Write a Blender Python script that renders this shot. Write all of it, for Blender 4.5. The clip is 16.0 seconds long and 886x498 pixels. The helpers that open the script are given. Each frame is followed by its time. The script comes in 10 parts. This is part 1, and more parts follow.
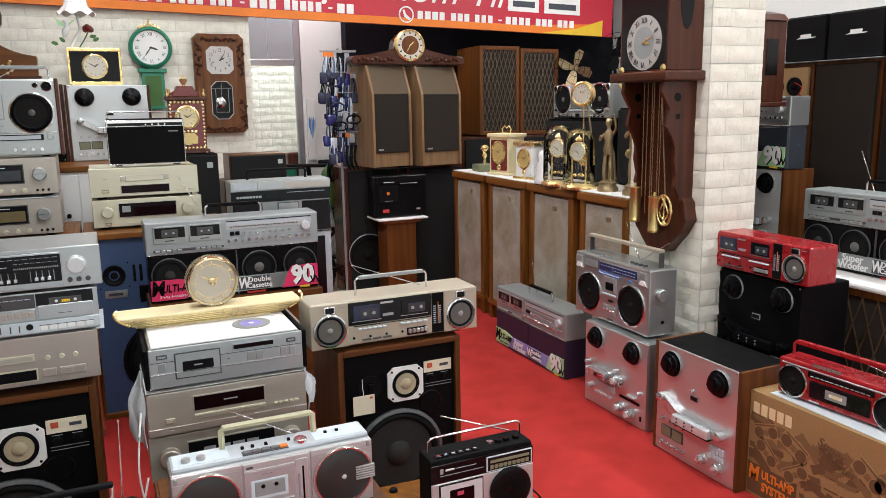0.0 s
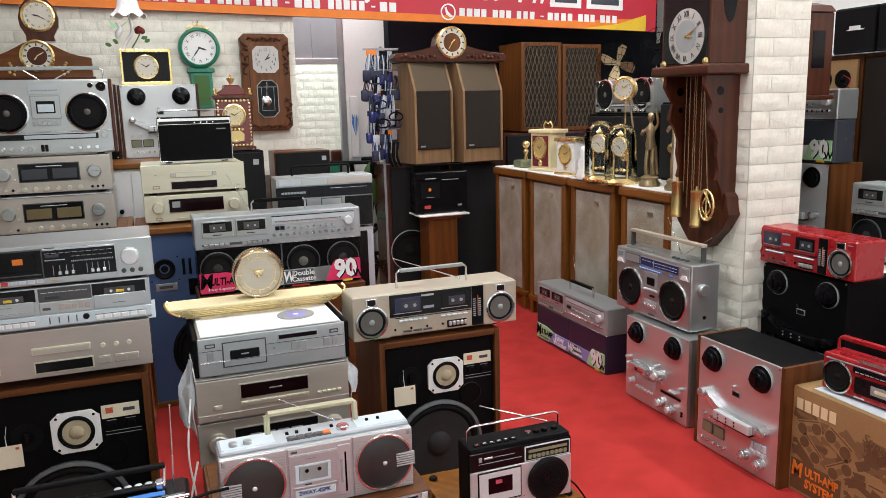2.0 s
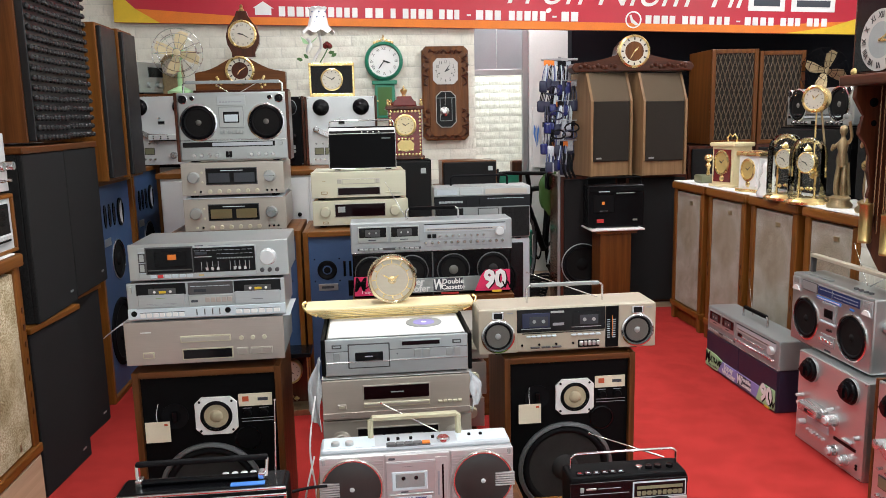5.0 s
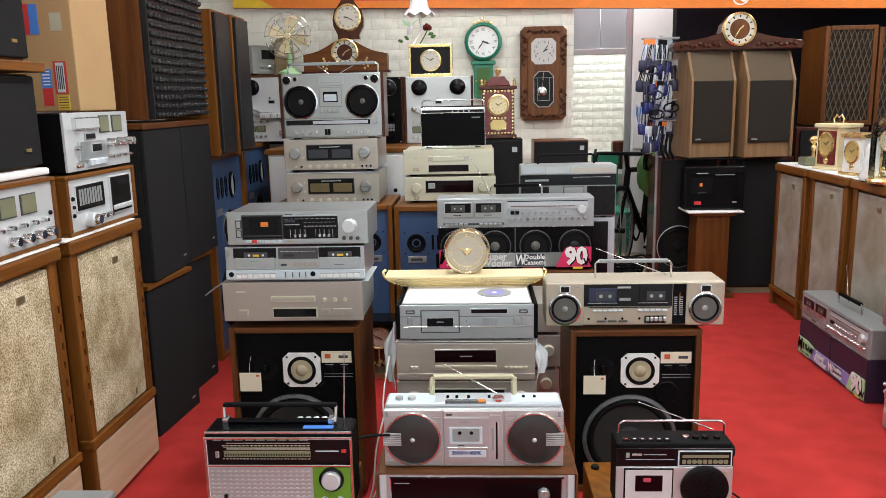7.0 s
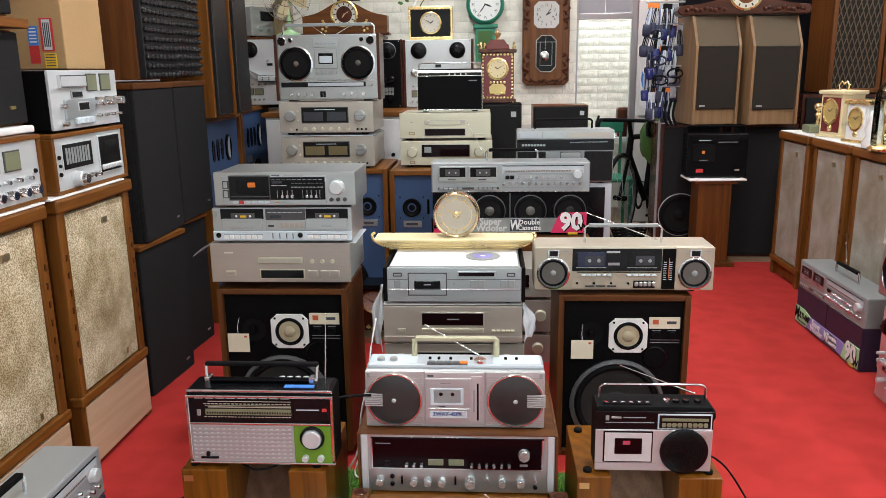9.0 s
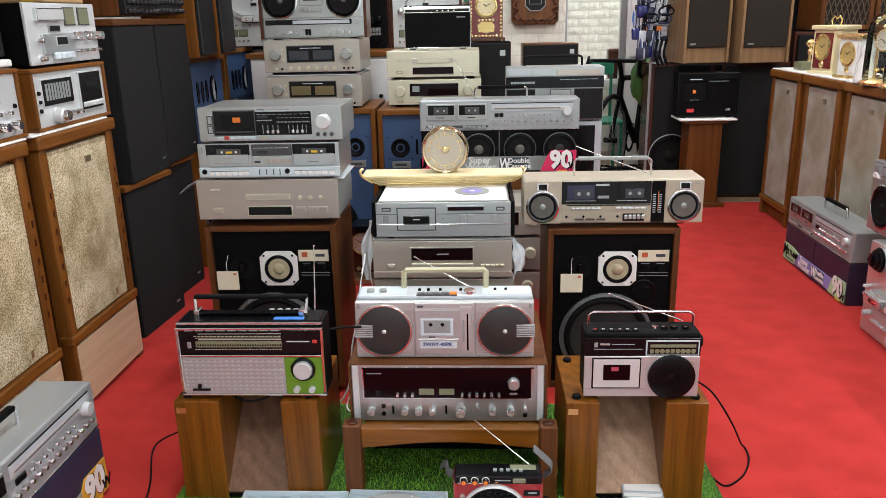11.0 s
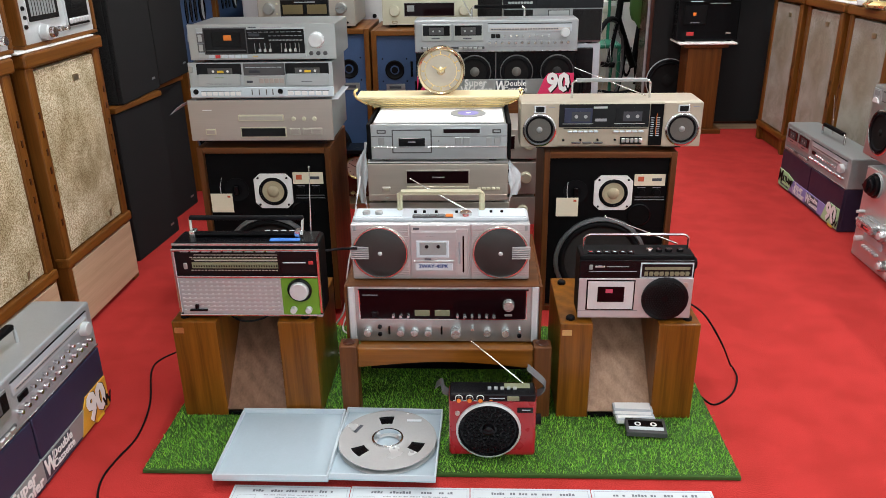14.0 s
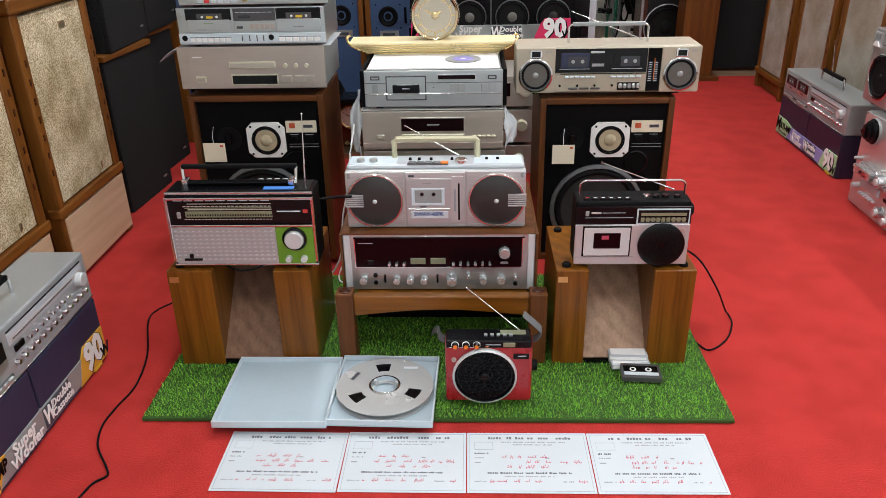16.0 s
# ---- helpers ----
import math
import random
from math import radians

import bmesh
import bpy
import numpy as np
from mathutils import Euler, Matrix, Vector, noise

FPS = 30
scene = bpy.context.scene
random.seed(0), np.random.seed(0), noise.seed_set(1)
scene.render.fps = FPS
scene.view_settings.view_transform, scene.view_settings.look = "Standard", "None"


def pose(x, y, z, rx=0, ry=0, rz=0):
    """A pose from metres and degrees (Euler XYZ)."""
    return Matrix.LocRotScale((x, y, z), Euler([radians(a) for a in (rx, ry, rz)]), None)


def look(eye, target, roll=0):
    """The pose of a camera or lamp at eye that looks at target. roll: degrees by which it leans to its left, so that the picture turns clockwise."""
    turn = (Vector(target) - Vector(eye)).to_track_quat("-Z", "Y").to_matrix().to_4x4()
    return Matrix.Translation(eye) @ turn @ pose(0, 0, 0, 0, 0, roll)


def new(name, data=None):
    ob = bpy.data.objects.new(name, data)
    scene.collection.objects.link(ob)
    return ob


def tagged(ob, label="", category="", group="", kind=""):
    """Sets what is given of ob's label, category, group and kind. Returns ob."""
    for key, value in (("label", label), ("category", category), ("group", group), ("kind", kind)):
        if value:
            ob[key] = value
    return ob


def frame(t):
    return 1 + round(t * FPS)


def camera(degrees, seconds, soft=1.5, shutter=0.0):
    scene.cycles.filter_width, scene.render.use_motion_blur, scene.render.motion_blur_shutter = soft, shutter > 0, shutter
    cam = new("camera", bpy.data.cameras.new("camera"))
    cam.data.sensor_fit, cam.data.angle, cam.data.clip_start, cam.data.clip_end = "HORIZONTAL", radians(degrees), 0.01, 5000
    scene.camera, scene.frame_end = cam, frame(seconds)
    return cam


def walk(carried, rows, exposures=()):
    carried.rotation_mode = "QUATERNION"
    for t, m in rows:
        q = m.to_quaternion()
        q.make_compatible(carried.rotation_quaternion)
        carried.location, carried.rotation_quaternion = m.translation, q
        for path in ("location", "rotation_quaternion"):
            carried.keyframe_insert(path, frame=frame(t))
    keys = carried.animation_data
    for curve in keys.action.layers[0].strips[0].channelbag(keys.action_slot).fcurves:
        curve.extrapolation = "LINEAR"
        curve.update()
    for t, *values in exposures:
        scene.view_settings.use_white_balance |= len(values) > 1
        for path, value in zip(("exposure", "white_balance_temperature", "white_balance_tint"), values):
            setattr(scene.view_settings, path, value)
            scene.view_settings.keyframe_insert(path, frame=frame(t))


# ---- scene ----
cam = camera(60.1, 16.0, soft=0.6)
PATH = [
    (0, (1.114, 0.323, 1.393), (1.923, 2.115, 1.024), -1.0),
    (0.5, (1.117, 0.323, 1.395), (1.916, 2.119, 1.022), -1.1),
    (1, (1.117, 0.311, 1.392), (1.897, 2.115, 1.019), -1.2),
    (1.5, (1.111, 0.293, 1.387), (1.859, 2.11, 1.015), -1.3),
    (2, (1.107, 0.285, 1.385), (1.813, 2.119, 1.013), -1.5),
    (2.5, (1.097, 0.285, 1.383), (1.759, 2.136, 1.015), -1.6),
    (3, (1.093, 0.296, 1.383), (1.698, 2.167, 1.019), -1.6),
    (3.5, (1.118, 0.307, 1.38), (1.651, 2.201, 1.023), -1.5),
    (4, (1.203, 0.307, 1.391), (1.638, 2.228, 1.043), -1.3),
    (4.5, (1.29, 0.299, 1.392), (1.609, 2.243, 1.05), -1.2),
    (5, (1.345, 0.265, 1.383), (1.544, 2.227, 1.049), -1.3),
    (7.5, (1.508, 0.112, 1.378), (1.386, 2.068, 0.982), -1.1),
    (8, (1.539, 0.127, 1.368), (1.408, 2.079, 0.954), -1.0),
    (8.5, (1.546, 0.136, 1.364), (1.419, 2.085, 0.931), -0.9),
    (11, (1.553, 0.132, 1.297), (1.455, 2.044, 0.718), -1.3),
    (11.5, (1.553, 0.131, 1.294), (1.458, 2.034, 0.688), -1.3),
    (12, (1.554, 0.132, 1.29), (1.461, 2.027, 0.658), -1.1),
    (12.5, (1.552, 0.133, 1.293), (1.462, 2.019, 0.634), -1.0),
    (13, (1.549, 0.13, 1.29), (1.46, 2.006, 0.603), -0.9),
    (13.5, (1.544, 0.127, 1.286), (1.461, 1.992, 0.569), -0.8),
    (14, (1.544, 0.131, 1.28), (1.464, 1.981, 0.524), -0.9),
    (14.5, (1.544, 0.137, 1.273), (1.469, 1.97, 0.478), -1.1),
    (15, (1.546, 0.138, 1.271), (1.476, 1.956, 0.44), -1.1),
    (15.5, (1.543, 0.135, 1.268), (1.475, 1.94, 0.41), -1.1),
    (16, (1.545, 0.136, 1.262), (1.475, 1.936, 0.394), -1.2),
]
EXPOSURES = [(0, -0.11), (3, -0.07), (5, 0.05), (8, 0.0), (12, 0.06), (14, 0.0), (15, -0.07), (16, -0.1)]
walk(cam, [(t, look(eye, target, roll)) for t, eye, target, roll in PATH], EXPOSURES)

# ---- world and light ----
world = bpy.data.worlds.new("world")
scene.world = world
world.use_nodes = True
wn = world.node_tree.nodes
sky = wn.new("ShaderNodeTexSky")
sky.sky_type, sky.sun_disc, sky.sun_elevation, sky.sun_rotation = "NISHITA", False, radians(38), radians(200)
world.node_tree.links.new(sky.outputs[0], wn["Background"].inputs[0])
wn["Background"].inputs[1].default_value = 0.07
LAMP_POWER = 19.5
FRONT_POWER = 33.0


# ---- materials ----
def nodes(name):
    m = bpy.data.materials.new(name)
    m.use_nodes = True
    n, l = m.node_tree.nodes, m.node_tree.links
    return m, n, l, n["Principled BSDF"]


def mapped(n, l, scale):
    tc, mp = n.new("ShaderNodeTexCoord"), n.new("ShaderNodeMapping")
    mp.inputs["Scale"].default_value = scale
    l.new(tc.outputs["Object"], mp.inputs["Vector"])
    return mp.outputs[0]


def noise_tex(n, l, vec, scale, detail=3.0, rough=0.6):
    t = n.new("ShaderNodeTexNoise")
    t.inputs["Scale"].default_value, t.inputs["Detail"].default_value, t.inputs["Roughness"].default_value = scale, detail, rough
    l.new(vec, t.inputs["Vector"])
    return t.outputs["Fac"]


def ramp(n, l, fac, stops):
    r = n.new("ShaderNodeValToRGB")
    els = r.color_ramp.elements
    while len(els) < len(stops):
        els.new(0.5)
    for e, (p, c) in zip(els, stops):
        e.position, e.color = p, (*c, 1)
    l.new(fac, r.inputs[0])
    return r.outputs[0]


def tint(c, k):
    return tuple(min(1.0, v * k) for v in c)


def plain(name, col, rough=0.5, metal=0.0, var=0.12, scale=9.0, grain=160.0, bump=0.05, stretch=(1, 1, 1), coat=0.0, spec=0.5, island=0.0, relief=0.002):
    """Colour with two scales of variation, uneven gloss and fine relief."""
    m, n, l, b = nodes(name)
    v = mapped(n, l, stretch)
    big, small = noise_tex(n, l, v, scale), noise_tex(n, l, v, grain, 2.0)
    mix = n.new("ShaderNodeMath")
    mix.operation = "MULTIPLY_ADD"
    l.new(small, mix.inputs[0])
    mix.inputs[1].default_value = 0.45
    half = n.new("ShaderNodeMath")
    half.operation = "MULTIPLY"
    half.inputs[1].default_value = 0.55
    l.new(big, half.inputs[0])
    l.new(half.outputs[0], mix.inputs[2])
    fac = mix.outputs[0]
    if island:
        info, add = n.new("ShaderNodeObjectInfo"), n.new("ShaderNodeMath")
        add.operation = "MULTIPLY_ADD"
        l.new(info.outputs["Random"], add.inputs[0])
        add.inputs[1].default_value = island
        l.new(fac, add.inputs[2])
        fac = add.outputs[0]
    c = ramp(n, l, fac, [(0.3, tint(col, 1 - var)), (0.7, tint(col, 1 + var))])
    l.new(c, b.inputs["Base Color"])
    rr = n.new("ShaderNodeMapRange")
    rr.inputs["To Min"].default_value, rr.inputs["To Max"].default_value = max(0.02, rough * 0.8), min(1, rough * 1.2)
    l.new(big, rr.inputs["Value"])
    l.new(rr.outputs[0], b.inputs["Roughness"])
    b.inputs["Metallic"].default_value = metal
    b.inputs["Coat Weight"].default_value = coat
    b.inputs["Specular IOR Level"].default_value = spec
    if bump:
        bp = n.new("ShaderNodeBump")
        bp.inputs["Strength"].default_value, bp.inputs["Distance"].default_value = bump, relief
        l.new(small, bp.inputs["Height"])
        l.new(bp.outputs[0], b.inputs["Normal"])
    return m


def wood(name, dark, light, along="z", rough=0.38, coat=0.15, fine=1.0):
    m, n, l, b = nodes(name)
    s = {"z": (20, 20, 0.8), "x": (0.8, 20, 20), "y": (20, 0.8, 20)}[along]
    v = mapped(n, l, tuple(a * fine for a in s))
    big, small = noise_tex(n, l, v, 1.6, 4.0, 0.65), noise_tex(n, l, v, 9.0, 3.0)
    wv = n.new("ShaderNodeTexWave")
    wv.wave_type, wv.bands_direction = "BANDS", "DIAGONAL"
    wv.inputs["Scale"].default_value, wv.inputs["Distortion"].default_value, wv.inputs["Detail"].default_value = 0.55, 7.0, 3.0
    l.new(v, wv.inputs["Vector"])
    a = n.new("ShaderNodeMath")
    a.operation = "MULTIPLY_ADD"
    l.new(small, a.inputs[0])
    a.inputs[1].default_value = 0.35
    h = n.new("ShaderNodeMath")
    h.operation = "MULTIPLY_ADD"
    l.new(wv.outputs["Fac"], h.inputs[0])
    h.inputs[1].default_value = 0.13
    q = n.new("ShaderNodeMath")
    q.operation = "MULTIPLY"
    q.inputs[1].default_value = 0.6
    l.new(big, q.inputs[0])
    l.new(q.outputs[0], h.inputs[2])
    l.new(h.outputs[0], a.inputs[2])
    c = ramp(n, l, a.outputs[0], [(0.3, dark), (0.75, light)])
    l.new(c, b.inputs["Base Color"])
    b.inputs["Specular IOR Level"].default_value = 0.22
    b.inputs["Roughness"].default_value, b.inputs["Coat Weight"].default_value, b.inputs["Coat Roughness"].default_value = rough, coat, 0.25
    bp = n.new("ShaderNodeBump")
    bp.inputs["Strength"].default_value, bp.inputs["Distance"].default_value = 0.08, 0.001
    l.new(small, bp.inputs["Height"])
    l.new(bp.outputs[0], b.inputs["Normal"])
    return m


def glassy(name, col, rough=0.05, alpha=1.0):
    m, n, l, b = nodes(name)
    b.inputs["Base Color"].default_value = (*col, 1)
    b.inputs["Roughness"].default_value = rough
    b.inputs["Transmission Weight"].default_value = alpha
    b.inputs["IOR"].default_value = 1.45
    return m


def glow(name, col, strength):
    m, n, l, b = nodes(name)
    b.inputs["Base Color"].default_value = (*col, 1)
    b.inputs["Emission Color"].default_value = (*col, 1)
    b.inputs["Emission Strength"].default_value = strength
    return m


def thin_glass(name):
    """Clear thin wall: see-through, with a mirror gloss that grows at the edges."""
    m, n, l, b = nodes(name)
    tr, gl, mx, fr = n.new("ShaderNodeBsdfTransparent"), n.new("ShaderNodeBsdfGlossy"), n.new("ShaderNodeMixShader"), n.new("ShaderNodeFresnel")
    tr.inputs["Color"].default_value = (0.97, 0.98, 0.975, 1)
    gl.inputs["Roughness"].default_value = 0.03
    fr.inputs["IOR"].default_value = 1.45
    l.new(fr.outputs[0], mx.inputs[0])
    l.new(tr.outputs[0], mx.inputs[1])
    l.new(gl.outputs[0], mx.inputs[2])
    l.new(mx.outputs[0], n["Material Output"].inputs["Surface"])
    return m


def weave(name, col, col2, scale=700.0, stain=0.0, rough=0.95, ring=None):
    """Coarse cloth: fine mottled thread, broad stains and, for old cloth, a round brown stain at a height."""
    m, n, l, b = nodes(name)
    v = mapped(n, l, (1, 1, 1))
    thread = noise_tex(n, l, v, scale, 1.0)
    c = ramp(n, l, thread, [(0.35, col), (0.65, col2)])
    if stain:
        big = noise_tex(n, l, v, 7.0, 2.0)
        k = ramp(n, l, big, [(0.38, (1, 1, 1)), (0.62, (1 - stain, 1 - stain * 1.1, 1 - stain * 1.35))])
        mx = n.new("ShaderNodeMix")
        mx.data_type, mx.blend_type = "RGBA", "MULTIPLY"
        mx.inputs["Factor"].default_value = 1.0
        l.new(c, mx.inputs["A"])
        l.new(k, mx.inputs["B"])
        c = mx.outputs["Result"]
    if ring:
        height, radius, depth = ring
        tc, mp, ln, wob = n.new("ShaderNodeTexCoord"), n.new("ShaderNodeMapping"), n.new("ShaderNodeVectorMath"), n.new("ShaderNodeMath")
        mp.inputs["Location"].default_value, mp.inputs["Scale"].default_value = (0, 0, -height), (1, 0, 1)
        l.new(tc.outputs["Object"], mp.inputs["Vector"])
        ln.operation = "LENGTH"
        l.new(mp.outputs[0], ln.inputs[0])
        wob.operation = "MULTIPLY_ADD"
        l.new(noise_tex(n, l, v, 14.0, 3.0), wob.inputs[0])
        wob.inputs[1].default_value = 0.09
        l.new(ln.outputs["Value"], wob.inputs[2])
        k = ramp(n, l, wob.outputs[0], [(0.0, tint((1, 0.97, 0.92), 1 - depth * 0.6)), (radius + 0.02, tint((1, 0.95, 0.86), 1 - depth)), (radius + 0.075, (1, 1, 1))])
        mx = n.new("ShaderNodeMix")
        mx.data_type, mx.blend_type = "RGBA", "MULTIPLY"
        mx.inputs["Factor"].default_value = 1.0
        l.new(c, mx.inputs["A"])
        l.new(k, mx.inputs["B"])
        c = mx.outputs["Result"]
    l.new(c, b.inputs["Base Color"])
    b.inputs["Roughness"].default_value, b.inputs["Specular IOR Level"].default_value = rough, 0.15
    bp = n.new("ShaderNodeBump")
    bp.inputs["Strength"].default_value, bp.inputs["Distance"].default_value = 0.35, 0.002
    l.new(thread, bp.inputs["Height"])
    l.new(bp.outputs[0], b.inputs["Normal"])
    return m


def brushed(name, col, rough=0.34, metal=0.75, along="x"):
    s = {"x": (0.02, 1, 1), "z": (1, 1, 0.02)}[along]
    return plain(name, col, rough, metal, 0.07, 14, 420, 0.035, s)


M = {}
M["carpet"] = weave("carpet", (0.36, 0.021, 0.019), (0.53, 0.046, 0.040), 300, 0.16)
M["handlecream"] = plain("handlecream", (0.47, 0.45, 0.30), 0.4, 0, 0.06)
M["grillefilm"] = plain("grillefilm", (0.030, 0.028, 0.027), 0.32, 0.2, 0.2, 20, 900, 0.15)
M["brickwhite"] = plain("brickwhite", (0.77, 0.75, 0.66), 0.6, 0, 0.05, 12, 30, 1.0, island=0.05, relief=0.004)
M["joint"] = plain("joint", (0.60, 0.595, 0.54), 0.8)
M["plaster"] = plain("plaster", (0.72, 0.72, 0.70), 0.8, 0, 0.05, 3, 60, 0.1)
M["ceil"] = plain("ceil", (0.80, 0.80, 0.79), 0.85, 0, 0.03)
M["recessdark"] = plain("recessdark", (0.012, 0.013, 0.017), 0.8, 0, 0.2, 3, spec=0.06)
M["greypanel"] = plain("greypanel", (0.30, 0.32, 0.34), 0.55, 0, 0.08, 4)
M["frame"] = plain("frame", (0.42, 0.43, 0.44), 0.35, 0.6, 0.08)
M["floorwood"] = wood("floorwood", (0.16, 0.10, 0.06), (0.36, 0.25, 0.16), "x")
M["walnut"] = wood("walnut", (0.055, 0.018, 0.005), (0.16, 0.056, 0.015), "z", 0.42, 0.06)
M["walnutx"] = wood("walnutx", (0.055, 0.018, 0.005), (0.16, 0.056, 0.015), "x", 0.42, 0.06)
M["ply"] = wood("ply", (0.46, 0.31, 0.19), (0.62, 0.45, 0.30), "x", 0.5, 0.0)
M["frontlight"] = glow("frontlight", (0.9, 0.95, 1.0), 1.0)
M["alu"] = plain("alu", (0.60, 0.63, 0.64), 0.36, 0.3, 0.06)
M["rimgrey"] = plain("rimgrey", (0.11, 0.115, 0.12), 0.42, 0.3, 0.1)
M["badge"] = plain("badge", (0.52, 0.09, 0.03), 0.5)
M["palegold"] = plain("palegold", (0.80, 0.66, 0.42), 0.16, 1.0, 0.08, bump=0.02)
M["amberlab"] = plain("amberlab", (0.62, 0.33, 0.03), 0.6)
M["knobmetal"] = plain("knobmetal", (0.60, 0.62, 0.63), 0.24, 0.78, 0.06, bump=0.01)
M["mint"] = plain("mint", (0.40, 0.66, 0.36), 0.5)
M["bandgrey"] = plain("bandgrey", (0.37, 0.395, 0.41), 0.34, 0.4, 0.06)
M["reelalu"] = plain("reelalu", (0.62, 0.63, 0.63), 0.26, 0.4, 0.05, bump=0.01)
M["sunburst"] = brushed("sunburst", (0.50, 0.45, 0.36), 0.36, 0.4)
M["bluescale"] = plain("bluescale", (0.02, 0.035, 0.12), 0.25, bump=0)
M["bouncefloor"] = plain("bouncefloor", (0.50, 0.49, 0.46), 0.35, 0, 0.06, 2, 60, 0.02)
M["deckface"] = brushed("deckface", (0.60, 0.59, 0.59), 0.3, 0.7)
M["oak"] = wood("oak", (0.085, 0.028, 0.0045), (0.235, 0.086, 0.014), "z", 0.42, 0.06)
M["oakx"] = wood("oakx", (0.085, 0.028, 0.0045), (0.235, 0.086, 0.014), "x", 0.42, 0.06)
M["stand"] = wood("stand", (0.075, 0.024, 0.0025), (0.25, 0.090, 0.0095), "z", 0.3, 0.12)
M["standx"] = wood("standx", (0.09, 0.029, 0.003), (0.27, 0.098, 0.011), "x", 0.3, 0.12)
M["boarddark"] = wood("boarddark", (0.10, 0.05, 0.028), (0.24, 0.13, 0.08), "z", 0.45, 0.05)
M["tray"] = plain("tray", (0.40, 0.49, 0.55), 0.4, 0, 0.04)
M["board"] = wood("board", (0.20, 0.115, 0.07), (0.42, 0.265, 0.175), "z", 0.45, 0.05)
M["mahog"] = wood("mahog", (0.026, 0.0068, 0.0035), (0.085, 0.022, 0.0085), "z", 0.28, 0.3)
M["mahogx"] = wood("mahogx", (0.026, 0.0068, 0.0035), (0.085, 0.022, 0.0085), "x", 0.28, 0.3)
M["honey"] = wood("honey", (0.062, 0.020, 0.005), (0.165, 0.056, 0.012), "z", 0.34, 0.15)
M["honeyx"] = wood("honeyx", (0.062, 0.020, 0.005), (0.165, 0.056, 0.012), "x", 0.34, 0.15)
M["tan"] = wood("tan", (0.17, 0.095, 0.045), (0.27, 0.16, 0.082), "z", 0.45, 0.05)
M["rosewood"] = wood("rosewood", (0.03, 0.009, 0.006), (0.10, 0.03, 0.018), "z", 0.25, 0.4)
M["black"] = plain("black", (0.0035, 0.0035, 0.004), 0.55, 0, 0.2, spec=0.07)
M["gloss"] = plain("gloss", (0.004, 0.004, 0.005), 0.2, 0, 0.2, bump=0, spec=0.2)
M["rubber"] = plain("rubber", (0.005, 0.005, 0.006), 0.6, 0, 0.2, spec=0.1)
M["cone"] = plain("cone", (0.010, 0.0095, 0.0095), 0.8, 0, 0.25, 30, 260, 0.2, spec=0.08)
M["conemid"] = plain("conemid", (0.028, 0.027, 0.027), 0.7, 0, 0.2, 30, 260, 0.2, spec=0.15)
M["foam"] = plain("foam", (0.012, 0.0125, 0.014), 0.38, 0, 0.25, 20, 200, 0.1, spec=0.4)
M["golddial"] = plain("golddial", (0.62, 0.45, 0.17), 0.35, 0.35, 0.12)
M["tortoise"] = plain("tortoise", (0.14, 0.010, 0.010), 0.22, 0, 0.35, 40, 200, 0.02, coat=0.4)
M["filmwhite"] = plain("filmwhite", (0.56, 0.60, 0.63), 0.32, 0, 0.12, 25, 120, 0.3)
M["latticedark"] = plain("latticedark", (0.075, 0.048, 0.022), 0.5, 0, 0.2)
M["conegrey"] = plain("conegrey", (0.105, 0.10, 0.09), 0.6, 0, 0.15, 30, 260, 0.2)
M["paper_cone"] = plain("paper_cone", (0.42, 0.36, 0.24), 0.8, 0, 0.15, 30, 260, 0.2)
M["darkgrey"] = plain("darkgrey", (0.06, 0.06, 0.063), 0.5, 0.1, 0.15)
M["silver"] = brushed("silver", (0.46, 0.49, 0.49), 0.3, 0.8)
M["silvery"] = brushed("silvery", (0.46, 0.50, 0.515), 0.34, 0.65)
M["champ"] = brushed("champ", (0.485, 0.455, 0.40), 0.34, 0.5)
M["cream"] = brushed("cream", (0.62, 0.60, 0.46), 0.38, 0.45)
M["rose"] = brushed("rose", (0.46, 0.405, 0.365), 0.34, 0.55)
M["pink"] = brushed("pink", (0.49, 0.49, 0.50), 0.36, 0.5)
M["beige"] = plain("beige", (0.43, 0.385, 0.30), 0.42, 0.25, 0.06)
M["grey"] = plain("grey", (0.30, 0.325, 0.325), 0.42, 0.3, 0.07)
M["greyblue"] = plain("greyblue", (0.47, 0.51, 0.55), 0.42, 0.2, 0.06)
M["white"] = plain("white", (0.80, 0.80, 0.79), 0.5, 0, 0.04)
M["whitepl"] = plain("whitepl", (0.55, 0.63, 0.68), 0.4, 0, 0.04)
M["cloth"] = plain("cloth", (0.80, 0.79, 0.77), 0.85, 0, 0.06, 25, 300, 0.3)
M["paper"] = plain("paper", (0.56, 0.61, 0.65), 0.7, 0, 0.03, 6, 400, 0.05)
M["card"] = plain("card", (0.74, 0.67, 0.52), 0.75, 0, 0.05)
M["chrome"] = plain("chrome", (0.70, 0.71, 0.72), 0.17, 1.0, 0.04, bump=0)
M["brass"] = plain("brass", (0.62, 0.47, 0.20), 0.3, 0.9, 0.12, bump=0.02)
M["gold"] = plain("gold", (0.86, 0.66, 0.30), 0.27, 0.9, 0.1, bump=0.02)
M["bronze"] = plain("bronze", (0.40, 0.31, 0.18), 0.35, 0.8, 0.3, 40, 200, 0.3)
M["red"] = plain("red", (0.32, 0.010, 0.015), 0.28, 0.1, 0.08, coat=0.3)
M["redlab"] = plain("redlab", (0.55, 0.03, 0.03), 0.6)
M["redink"] = plain("redink", (0.50, 0.05, 0.10), 0.7)
M["ink"] = plain("ink", (0.05, 0.055, 0.07), 0.7)
